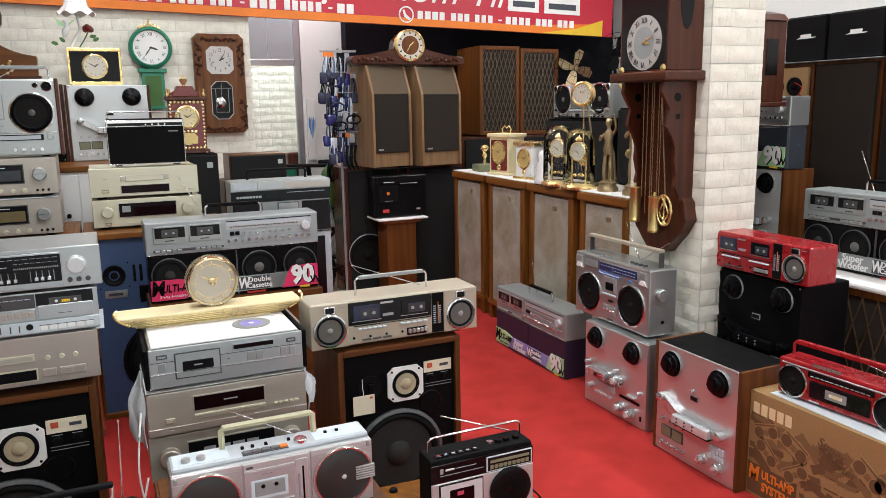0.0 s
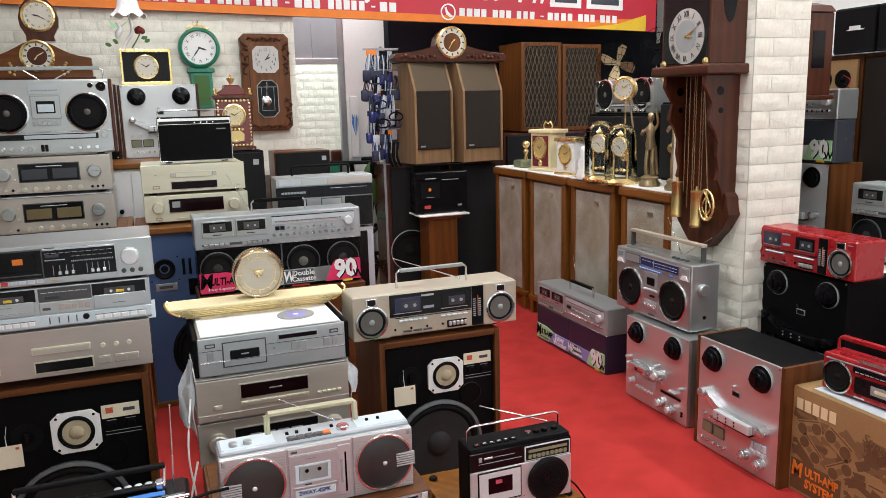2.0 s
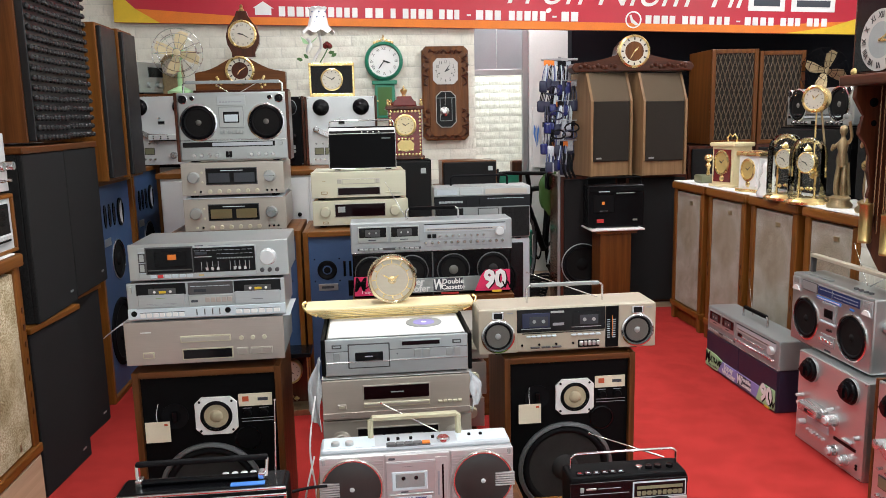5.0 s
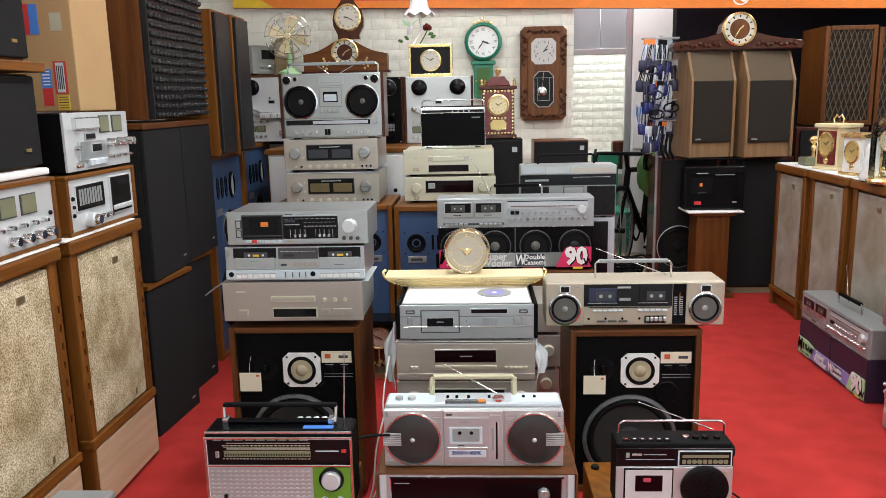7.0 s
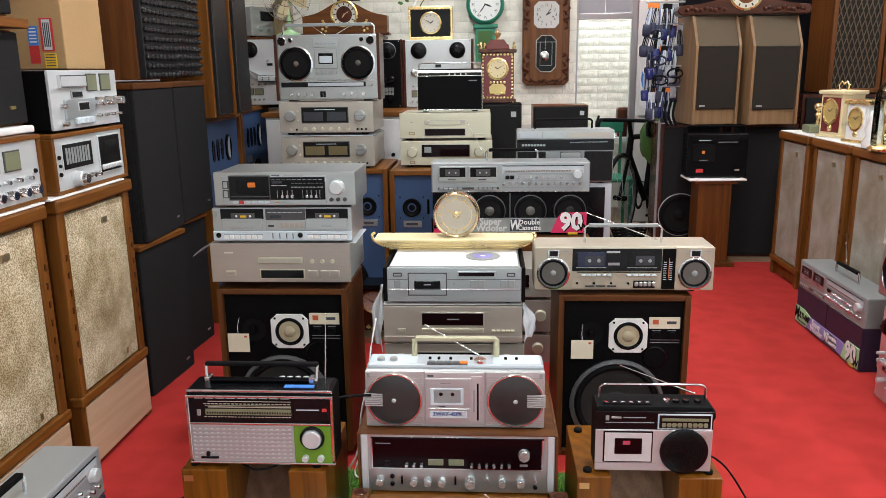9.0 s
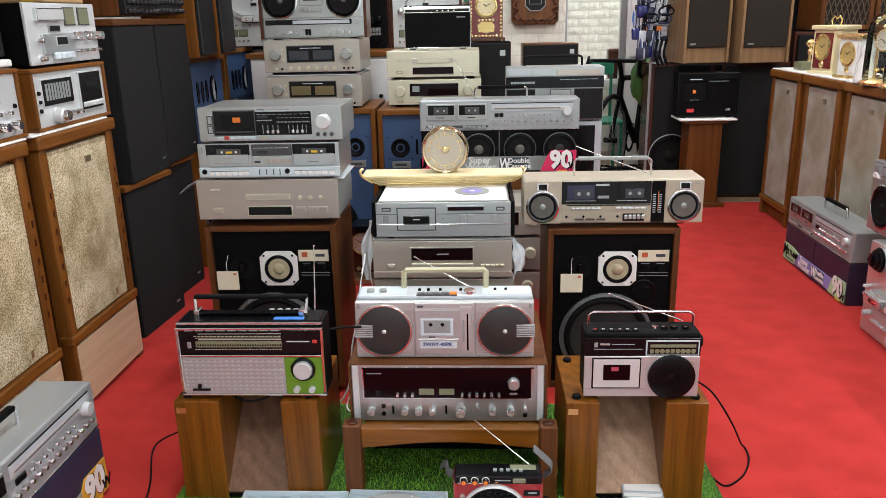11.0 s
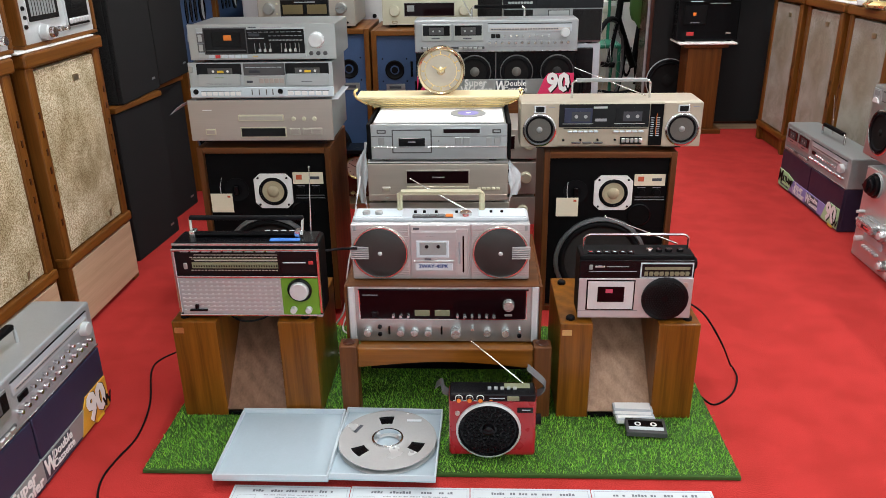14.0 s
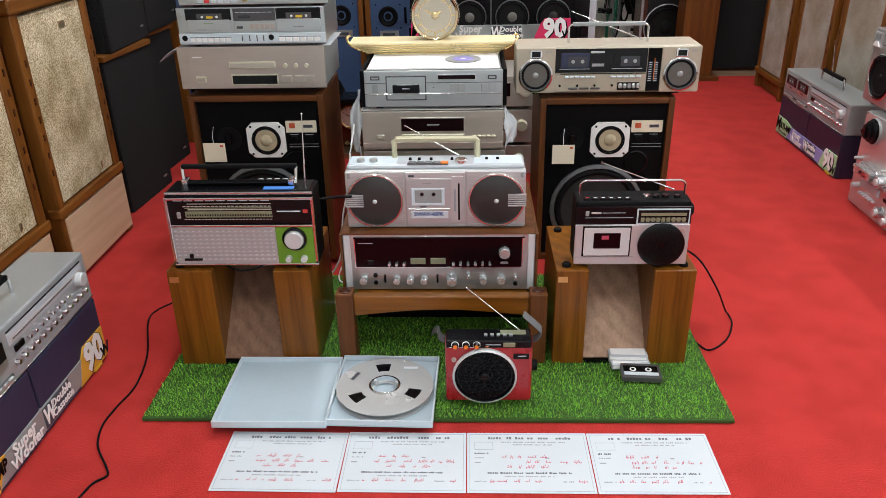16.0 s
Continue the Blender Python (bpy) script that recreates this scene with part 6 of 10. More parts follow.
fill_panel(rr, 0.222, 0.19, [("b", "dial", "dialglow", 0.66, 0.80, 0.92, 0.99, 0.004), ("b", "scale_bar", "inkgrey", 0.46, 0.64, 0.95, 0.965, 0.004), ("b", "scale_bar", "orange", 0.46, 0.50, 0.92, 0.935, 0.004), ("row", "printed_bar", "whitepl", 0.05, 0.40, 0.912, 0.922, 6, 0.0035), ("b", "name_plate", "gloss", 0.78, 0.96, 0.73, 0.81, 0.002), ("b", "name_bar", "silver", 0.83, 0.93, 0.765, 0.785, 0.003), ("k", "socket", "rose", 0.1, 0.72, 0.006, 0.006)])
sp = part("speaker", lathe([(0.080, -0.001), (0.080, 0.008), (0.075, 0.010), (0.072, 0.004), (0, 0.002)], (-0.01, 0, 0.088), seg=36), "gloss", rr, "", 40)
part("chrome_ring", lathe([(0.083, -0.001), (0.083, 0.007), (0.0775, 0.011), (0.0765, 0.003)], (-0.01, 0, 0.088), seg=40), "alu", sp, "", 50)
bm = bmesh.new()
for ring, rad in ((10, 0.029), (16, 0.045), (22, 0.061)):
    for i in range(ring):
        a = 2 * math.pi * i / ring
        lathe([(0.0075, 0.003), (0.0075, 0.007), (0.005, 0.007), (0.005, 0.003)], (-0.01 + rad * math.cos(a), 0, 0.088 + rad * math.sin(a)), seg=8, bm=bm)
part("speaker_mesh", bm, "rubber", sp)
part("dust_cap", lathe([(0.016, 0.003), (0.014, 0.012), (0.006, 0.016), (0, 0.016)], (-0.01, 0, 0.088), seg=20), "gloss", sp, "", 50)
part("side_knob", lathe([(0.014, 0), (0.014, 0.014), (0, 0.014)], (0.111, 0.03, 0.10), "x", 16), "rubber", rr)
for sx in (-1, 1):
    st = curve_pts([(sx * 0.112, 0.03, 0.175), (sx * 0.125, 0.02, 0.19), (sx * 0.13, 0.03, 0.205), (sx * (0.145 if sx < 0 else 0.09), 0.07, 0.17 if sx < 0 else 0.225)], 5)
    bm = bmesh.new()
    pr = [(bm.verts.new(p - Vector((0.002, 0.012, 0))), bm.verts.new(p + Vector((0.002, 0.012, 0.006)))) for p in st]
    for a, b in zip(pr, pr[1:]):
        bm.faces.new((a[0], b[0], b[1], a[1]))
    thicken(bm, 0.002)
    part("strap", bm, "darkgrey", rr, "grey vinyl strap")
antenna(rr, (0.085, 0.05, 0.188), (-0.055, 0.08, 0.30))
for i in range(5):
    part("switch", cuboid(-0.012 + i * 0.016, -0.003 + i * 0.016, 0.02, 0.03, 0.192, 0.197, 0.001), "grey", rr)
part("scale_window", cuboid(0.03, 0.095, 0.028, 0.05, 0.192, 0.1945, 0.001), "dialglow", rr)


def tray(x, y, w, d, rz, label):
    t = thing("tape_box", label, "box", at(x, y, 0.024, rz), "tape box halves")
    part("base", cuboid(-w / 2, w / 2, -d / 2, d / 2, 0, 0.004, 0.001), "tray", t)
    for a in ((-w / 2, w / 2, -d / 2, -d / 2 + 0.004), (-w / 2, w / 2, d / 2 - 0.004, d / 2), (-w / 2, -w / 2 + 0.004, -d / 2 + 0.004, d / 2 - 0.004), (w / 2 - 0.004, w / 2, -d / 2 + 0.004, d / 2 - 0.004)):
        part("rim", cuboid(*a, 0.004, 0.02, 0.001), "whitepl", t)
    return t


tray(1.036, 1.812, 0.292, 0.292, 0.0, "pale open plastic tape box lid lying empty")
tray(1.318, 1.818, 0.272, 0.292, -1.5, "pale open plastic tape box holding a reel")
reel = thing("tape_reel", "silver metal tape reel with three openings lying in its box", "reel", at(1.316, 1.818, 0.0285))
bm = bmesh.new()
N = 72
def ringpts(r, z):
    return [bm.verts.new((r * math.cos(2 * math.pi * i / N), r * math.sin(2 * math.pi * i / N), z)) for i in range(N)]
rads = (0.130, 0.102, 0.066, 0.050, 0.041)
R = [ringpts(r, 0.018) for r in rads]
for k in range(4):
    for i in range(N):
        j = (i + 1) % N
        if k == 1 and (i + 7) % 24 < 5:
            continue
        bm.faces.new((R[k][i], R[k][j], R[k + 1][j], R[k + 1][i]))
thicken(bm, 0.0015)
part("flange", bm, "reelalu", reel, "", 30)
part("lower_flange", lathe([(0.130, 0.002), (0.130, 0.0035), (0.03, 0.0035)], (0, 0, 0), "z", 64), "alu", reel)
part("tape_pack", lathe([(0.112, 0.0035), (0.112, 0.015), (0.05, 0.015)], (0, 0, 0), "z", 48), "gloss", reel)
part("hub", lathe([(0.05, 0.0035), (0.05, 0.0165), (0.042, 0.0165), (0.042, 0.021), (0.037, 0.022), (0.037, 0.004)], (0, 0, 0), "z", 40), "chrome", reel, "", 40)
for k in range(3):
    o = part("hub_tooth", cuboid(0.030, 0.039, -0.004, 0.004, 0.006, 0.0205, 0.001), "alu", reel)
    o.rotation_euler = (0, 0, 2.094 * k + 0.4)
mb = part("maker_bar", cuboid(-0.018, 0.018, 0.088, 0.097, 0.0195, 0.0203), "ink", reel)
mb.rotation_euler = (0, 0, 1.13)
part("paper_label", cuboid(0.045, 0.085, 0.075, 0.085, 0.019, 0.0198), "paper", reel)


def case(x, y, z, rz, label, clear=True):
    c = thing("cassette_case", label, "cassette", pose(x, y, z, 0, 0, rz), "cassettes")
    part("case", cuboid(-0.054, 0.054, -0.034, 0.034, 0, 0.015, 0.0015), "greyblue" if clear else "darkgrey", c)
    if clear:
        part("inlay_card", cuboid(-0.048, 0.048, -0.026, 0.03, 0.015, 0.0156), "white", c)
        part("spine", cuboid(-0.05, 0.05, -0.0345, -0.033, 0.003, 0.012), "white", c)
    else:
        part("label", cuboid(-0.046, 0.046, -0.022, -0.008, 0.015, 0.0158), "paper", c)
        part("window", cuboid(-0.046, 0.046, -0.006, 0.022, 0.015, 0.0156), "gloss", c)
        for sx in (-1, 1):
            part("reel_hub", lathe([(0.009, 0), (0.009, 0.0012), (0.005, 0.0012)], (sx * 0.021, 0.004, 0.0156), "z", 14), "white", c)
    return c


case(1.992, 1.968, 0.020, 4, "clear cassette case with white inlay on the turf")
case(1.990, 1.985, 0.036, -3, "clear cassette case with white inlay, lying on another")
case(2.014, 1.905, 0.020, -4, "dark audio cassette with white label on the turf", False)


def form(x, y, w, rz, seed):
    """A printed delivery form: lines and boxes only."""
    rnd = random.Random(seed)
    p = thing("paper_form", "white printed form with red writing lying on the carpet", "paper", at(x, y, 0.0015, rz), "row of paper forms")
    d = 0.21
    part("sheet", cuboid(-w / 2, w / 2, -d / 2, d / 2, 0, 0.0008), "paper", p)
    z = 0.0009

    def bar(name, x0, x1, y0, y1, mt):
        part(name, cuboid(x0, x1, y0, y1, z - 0.0003, z + 0.0002), mt, p)
    for a in ((-w / 2 + 0.006, w / 2 - 0.006, -d / 2 + 0.006, -d / 2 + 0.0068), (-w / 2 + 0.006, w / 2 - 0.006, d / 2 - 0.0068, d / 2 - 0.006), (-w / 2 + 0.006, -w / 2 + 0.0068, -d / 2 + 0.006, d / 2 - 0.006), (w / 2 - 0.0068, w / 2 - 0.006, -d / 2 + 0.006, d / 2 - 0.006)):
        bar("border", *a, "inkgrey")
    def letters(name, x0, x1, yy, hh, mt, lo, hi):
        """A line of print: short bars with word gaps, in one mesh."""
        bm, q = bmesh.new(), x0
        while q < x1:
            for _ in range(rnd.randint(2, 7)):
                ln = rnd.uniform(lo, hi)
                if q + ln > x1:
                    break
                cuboid(q, q + ln * 0.72, yy, yy + hh * rnd.choice((0.75, 0.8, 1.0)), z - 0.0003, z + 0.0002, 0, bm)
                q += ln
            q += hi * 0.9
        part(name, bm, mt, p)
    for x0, x1 in ((-0.096, -0.060), (-0.050, 0.018), (0.028, 0.062), (0.072, 0.112)):
        letters("heading_bar", x0, x1, 0.081, 0.0085, "inkmid", 0.006, 0.0085)
    letters("printed_bar", -0.065, 0.095, 0.068, 0.0042, "inkgrey", 0.0028, 0.0045)
    letters("printed_bar", -0.035, 0.065, 0.0585, 0.0042, "inkgrey", 0.0028, 0.0045)
    for a in ((-0.13, -0.085, 0.069, 0.0696), (-0.13, -0.085, 0.042, 0.0426), (-0.13, -0.1294, 0.042, 0.069), (-0.0856, -0.085, 0.042, 0.069)):
        bar("stamp_box", *a, "inkgrey")
    letters("printed_bar", -0.13, -0.095, 0.026, 0.005, "ink", 0.003, 0.0055)
    letters("printed_bar", -0.13, -0.10, 0.011, 0.0042, "inkgrey", 0.003, 0.005)
    bar("printed_bar", -0.13, -0.115, -0.006, -0.0025, "inkgrey")
    bar("printed_bar", 0.04, 0.05, 0.011, 0.0145, "inkgrey")
    letters("printed_bar", -0.10, 0.10, -0.042, 0.0052, "ink", 0.003, 0.0052)
    letters("printed_bar", -0.06, 0.06, -0.053, 0.0044, "inkgrey", 0.003, 0.005)
    letters("printed_bar", -0.13, -0.10, -0.070, 0.0042, "inkgrey", 0.003, 0.005)
    letters("printed_bar", 0.075, 0.10, -0.070, 0.0042, "inkgrey", 0.003, 0.005)
    for yy, x0, x1 in ((0.016, -0.065, 0.01 + rnd.uniform(-0.01, 0.03)), (-0.002, -0.09 + rnd.uniform(0, 0.09), 0.11), (-0.019, -0.06 + rnd.uniform(0, 0.03), 0.05), (-0.067, -0.095, 0.04), (-0.067, 0.11, 0.12)):
        bm, q = bmesh.new(), x0
        while q < x1:
            for _ in range(rnd.randint(2, 6)):
                hh, dx = rnd.choice((0.004, 0.005, 0.0055, 0.009, 0.011)), rnd.uniform(0.0026, 0.0044)
                low = rnd.choice((0.0, 0.0, 0.0, -0.003))
                own = bmesh.new()
                lean = hh * 0.32
                vs = [own.verts.new((q + a + k * lean, yy - 0.003 + low * (1 - k) + k * hh, z + 0.0003)) for a, k in ((0, 0), (0.0011, 0), (0.0013, 1), (0, 1))]
                own.faces.new(vs)
                vs = [own.verts.new((q + a, yy - 0.003 + b, z + 0.00034)) for a, b in ((0, 0), (dx, hh * 0.25), (dx, hh * 0.25 + 0.0011), (0, 0.0011))]
                own.faces.new(vs)
                merge(bm, own)
                q += dx
            q += rnd.uniform(0.005, 0.02)
        part("written_bar", bm, "redink", p)


for i in range(4):
    form(0.94 + 0.1475 + i * 0.2985, 1.573, 0.296, (-0.6, -0.2, 0.0, 0.2)[i], 40 + i)

# ---- artificial turf ----
turf = thing("turf_mat", "bright green artificial turf mat with a dark edge", "mat", at(1.452, 1.72, 0))
part("backing", cuboid(-0.765, 0.765, 0.0, 0.80, 0.001, 0.012, 0.002), "turf", turf)
rng = np.random.default_rng(5)
nb = 68000
bx, by = rng.uniform(-0.76, 0.76, nb), rng.uniform(0.004, 0.795, nb)
ang, ln, lean = rng.uniform(0, 2 * np.pi, nb), rng.uniform(0.008, 0.016, nb), rng.uniform(0.3, 1.1, nb)
hw = rng.uniform(0.0006, 0.0012, nb)
dx, dy = np.cos(ang), np.sin(ang)
v = np.empty((nb, 3, 3))
v[:, 0] = np.stack([bx - dy * hw, by + dx * hw, np.full(nb, 0.011)], 1)
v[:, 1] = np.stack([bx + dy * hw, by - dx * hw, np.full(nb, 0.011)], 1)
v[:, 2] = np.stack([bx + dx * ln * np.sin(lean), by + dy * ln * np.sin(lean), 0.011 + ln * np.cos(lean)], 1)
me = bpy.data.meshes.new("turf_blades")
me.from_pydata(v.reshape(-1, 3).tolist(), [], np.arange(nb * 3).reshape(-1, 3).tolist())
me.materials.append(M["blades"])
tb = new("turf_fibre", me)
tb.parent = turf
tagged(tb, kind="stuff")

# ---- cords ----
def cord(label, pts, r=0.0028, mt="rubber"):
    solid("power_cord", tube(curve_pts(pts, 6), r, 6), mt, label, "cord", None, "cords", "", 60)


cord("black cord from the recorder curving over the carpet", [(2.12, 2.06, 0.335), (2.155, 2.07, 0.318), (2.20, 2.08, 0.275), (2.26, 2.10, 0.18), (2.325, 2.19, 0.06), (2.362, 2.26, 0.006), (2.357, 2.2, 0.004), (2.312, 2.11, 0.004), (2.245, 2.055, 0.004), (2.214, 2.11, 0.004), (2.18, 2.16, 0.02)])
cord("black cord from the portable radio trailing over the carpet", [(0.75, 2.06, 0.33), (0.70, 2.1, 0.25), (0.60, 2.3, 0.05), (0.515, 2.29, 0.004), (0.514, 2.214, 0.004), (0.582, 2.03, 0.004), (0.609, 1.875, 0.004), (0.595, 1.773, 0.004), (0.591, 1.696, 0.004), (0.614, 1.619, 0.004), (0.665, 1.548, 0.004), (0.683, 1.515, 0.004), (0.661, 1.489, 0.004), (0.648, 1.44, 0.004), (0.62, 1.3, 0.004)])
cord("black cord plugged into the side of the cassette radio", [(1.14, 2.05, 0.49), (1.18, 2.06, 0.492), (1.225, 2.068, 0.49)], 0.004)
cord("black cord hanging under the portable radio", [(0.87, 2.0, 0.32), (0.91, 1.985, 0.308), (0.96, 1.99, 0.312), (0.99, 2.02, 0.322)])
cord("white cord hanging behind the receiver", [(1.17, 2.40, 0.42), (1.14, 2.38, 0.3), (1.12, 2.36, 0.15), (1.05, 2.35, 0.05), (1.08, 2.30, 0.03), (1.2, 2.3, 0.03)], 0.003, "white")
cord("white cord hanging behind the receiver", [(1.17, 2.55, 0.55), (1.15, 2.5, 0.4), (1.16, 2.5, 0.2), (1.09, 2.48, 0.03), (1.14, 2.42, 0.03)], 0.003, "white")

# ---- amplifiers and radios behind ----
def meter_amp(z, lit):
    return device("amplifier", "champagne amplifier with two round knobs and " + ("lit" if lit else "dark") + " power meters", "amplifier", 0.478, 0.165, 0.40, at(0.727, 4.0, z), "champ", "champ", [
        ("f", "meter_window", "windowk", 0.245, 0.73, 0.38, 0.82, 0.003, "darkgrey"), ("b", "meter", "amber" if lit else "meterdark", 0.26, 0.47, 0.42, 0.70, 0.0048), ("b", "meter", "amber" if lit else "meterdark", 0.51, 0.715, 0.42, 0.70, 0.0048), ("b", "scale_bar", "whitepl", 0.38, 0.60, 0.75, 0.78, 0.0048),
        ("k", "knob", "silver", 0.12, 0.58, 0.027, 0.026), ("k", "knob", "silver", 0.86, 0.58, 0.027, 0.026), ("krow", "button", "cream", 0.27, 0.73, 0.17, 0.010, 6, 0.010), ("krow", "small_button", "gloss", 0.83, 0.92, 0.17, 0.005, 3, 0.006), ("k", "small_button", "gloss", 0.18, 0.17, 0.005, 0.006), ("k", "small_button", "cream", 0.12, 0.17, 0.006, 0.006), ("k", "small_button", "cream", 0.2, 0.72, 0.005, 0.006), ("k", "small_button", "cream", 0.2, 0.44, 0.005, 0.006)], 0.014, "meter amplifiers")


meter_amp(0.868, True)
meter_amp(1.04, False)
solid("paper_sheet", cuboid(-0.23, 0.23, 0.0, 0.38, 0, 0.003), "paper", "white sheet between two amplifiers", "paper", at(0.727, 3.995, 1.0345))


def twin_radio(m, w, h, d, label, sides, handle=True, face="silver"):
    """Cassette radio with two large round speakers and the cassette between them."""
    s = shell("cassette_radio", label, w, h, d, m, face)
    if sides:
        for sx in (-1, 1):
            part("side_cheek", cuboid(sx * (w / 2 + 0.006) - 0.007, sx * (w / 2 + 0.006) + 0.007, 0.0, d, 0.004, h + 0.002, 0.003), sides, s)
    r = min(0.085, w * 0.158)
    for sx in (-1, 1):
        driver(s, sx * w * 0.31, h * 0.57, r, -0.001, "gloss", "cone", 0.17, "conegrey", "woofer", 0.007)
        driver(s, sx * w * 0.44, h * 0.93 - 0.008, 0.018, -0.001, "gloss", "cone", 0.4, "gloss", "tweeter", 0.004)
        driver(s, sx * w * 0.355, h * 0.945 - 0.008, 0.009, -0.001, "gloss", "cone", 0.4, "gloss", "small_tweeter", 0.003)
    fill_panel(s, w, h, [
        ("f", "control_plate", "silvery", 0.375, 0.62, 0.82, 0.94, 0.003, "silver"), ("row", "scale_bar", "inkgrey", 0.39, 0.60, 0.85, 0.87, 8, 0.005), ("f", "cassette_door", "silver", 0.385, 0.60, 0.50, 0.78, 0.006, "grey"), ("b", "cassette_window", "windowk", 0.42, 0.565, 0.56, 0.72, 0.010), ("b", "cassette", "whitepl", 0.43, 0.555, 0.575, 0.68, 0.011), ("row", "key", "silver", 0.38, 0.60, 0.40, 0.46, 6, 0.010),
        ("b", "dial", "windowk", 0.03, 0.88, 0.215, 0.29, 0.004), ("b", "dial_scale", "greyblue", 0.30, 0.86, 0.225, 0.28, 0.005), ("k", "tuning_knob", "silver", 0.93, 0.26, 0.013, 0.018), ("krow", "knob", "chrome", 0.13, 0.34, 0.10, 0.009, 4, 0.014), ("krow", "knob", "chrome", 0.66, 0.86, 0.10, 0.009, 4, 0.014), ("row", "slider", "gloss", 0.42, 0.48, 0.06, 0.15, 2, 0.007), ("b", "edge_strip", "chrome", 0.01, 0.99, 0.31, 0.325, 0.003)])
    if handle:
        handle_loop(s, -w * 0.46, w * 0.46, h - 0.02, h + 0.05, d * 0.5, 0.005, "chrome", "grey")
        antenna(s, (-w * 0.05, d * 0.7, h), (-w * 0.22, d * 0.8, h + 0.06))
        antenna(s, (w * 0.05, d * 0.7, h), (w * 0.26, d * 0.8, h + 0.06))
    return s


def blue_radio(m, w, h, d, label):
    """Cassette radio with a blue tuner band along its top and two large round speakers."""
    s = shell("cassette_radio", label, w, h, d, m, "silver")
    for sx in (-1, 1):
        driver(s, sx * w * 0.285, h * 0.40, 0.088, -0.001, "gloss", "cone", 0.17, "cone", "woofer", 0.005)
        part("top_corner", cuboid(sx * w * 0.43 - 0.03, sx * w * 0.43 + 0.03, -0.004, 0.002, h * 0.75, h * 0.95, 0.002), "silvery", s)
        part("corner_tweeter", cuboid(sx * w * 0.43 - 0.018, sx * w * 0.43 + 0.018, -0.006, 0.0, h * 0.86, h * 0.93, 0.001), "grey", s)
        part("corner_horn", prism([(sx * w * 0.43 - 0.026, h * 0.765), (sx * w * 0.43 + 0.026, h * 0.765), (sx * w * 0.43 + 0.012, h * 0.83), (sx * w * 0.43 - 0.012, h * 0.83)], -0.008, 0.0), "white", s)
    fill_panel(s, w, h, [
        ("f", "dial", "bluescale", 0.36, 0.855, 0.815, 0.93, 0.003, "silver"), ("f", "meter", "grey", 0.155, 0.34, 0.815, 0.93, 0.003, "darkgrey"), ("row", "scale_bar", "whitepl", 0.38, 0.84, 0.885, 0.897, 14, 0.0046), ("row", "scale_bar", "greyblue", 0.56, 0.84, 0.84, 0.852, 8, 0.0046), ("b", "dial_pointer", "whitepl", 0.535, 0.54, 0.815, 0.93, 0.005),
        ("b", "blue_strip", "bluelab", 0.34, 0.64, 0.745, 0.79, 0.003), ("row", "strip_mark", "white", 0.35, 0.63, 0.758, 0.775, 12, 0.0036), ("b", "label_bar", "bluelab", 0.74, 0.79, 0.745, 0.775, 0.002),
        ("f", "cassette_door", "silvery", 0.42, 0.585, 0.50, 0.72, 0.004, "grey"), ("b", "cassette_window", "windowk", 0.455, 0.56, 0.53, 0.65, 0.007), ("b", "key_bar", "whitepl", 0.415, 0.59, 0.445, 0.475, 0.008), ("b", "switch", "gloss", 0.49, 0.55, 0.35, 0.38, 0.005), ("f", "knob_plate", "silvery", 0.42, 0.585, 0.15, 0.28, 0.003, "grey"), ("krow", "knob", "chrome", 0.44, 0.57, 0.22, 0.008, 4, 0.014), ("b", "maker_bar", "ink", 0.475, 0.55, 0.06, 0.085, 0.002)])
    for i in range(7):
        part("key", cuboid(-0.22 + i * 0.026, -0.198 + i * 0.026, 0.02, 0.045, h - 0.002, h + 0.008, 0.002), "silver", s)
    for i in range(4):
        part("switch", cuboid(0.10 + i * 0.03, 0.115 + i * 0.03, 0.03, 0.045, h - 0.002, h + 0.008, 0.002), "darkgrey", s)
    part("side_knob", lathe([(0.026, 0), (0.026, 0.016), (0.022, 0.02), (0, 0.02)], (w / 2, d * 0.4, h * 0.63), "x", 20), "silver", s, "", 40)
    part("side_socket", lathe([(0.008, 0), (0.008, 0.003), (0, 0.003)], (w / 2, d * 0.5, h * 0.22), "x", 12), "gloss", s)
    for sx in (-1, 1):
        part("handle_arm", cuboid(sx * w * 0.46 - 0.005, sx * w * 0.46 + 0.005, d * 0.45, d * 0.6, h - 0.03, h + 0.075, 0.002), "darkgrey", s)
    part("handle", cuboid(-w * 0.47, w * 0.47, d * 0.42, d * 0.62, h + 0.065, h + 0.08, 0.003), "beige", s)
    antenna(s, (w * 0.10, d * 0.8, h), (-w * 0.12, d * 0.9, h + 0.15))
    antenna(s, (w * 0.13, d * 0.8, h), (w * 0.42, d * 0.9, h + 0.10))
    return s


twin_radio(at(0.738, 4.03, 1.207), 0.505, 0.325, 0.15, "large silver cassette radio with two round speakers and red-brown cheeks", "mahog")
device("tuner", "cream tuner with a small dark display", "tuner", 0.468, 0.14, 0.38, at(1.32, 4.10, 0.998), "cream", "cream", [
    ("f", "display", "window", 0.28, 0.72, 0.18, 0.42, 0.003, "champ"), ("f", "flap", "cream", 0.33, 0.67, 0.58, 0.72, 0.003, "champ"), ("b", "key", "champ", 0.275, 0.32, 0.58, 0.74, 0.005), ("b", "key", "champ", 0.68, 0.725, 0.58, 0.74, 0.005), ("f", "button", "cream", 0.11, 0.16, 0.24, 0.29, 0.004, "bronze"), ("row", "key", "cream", 0.78, 0.95, 0.21, 0.25, 4, 0.005), ("b", "maker_bar", "bronze", 0.12, 0.15, 0.66, 0.68, 0.001)], 0.014)
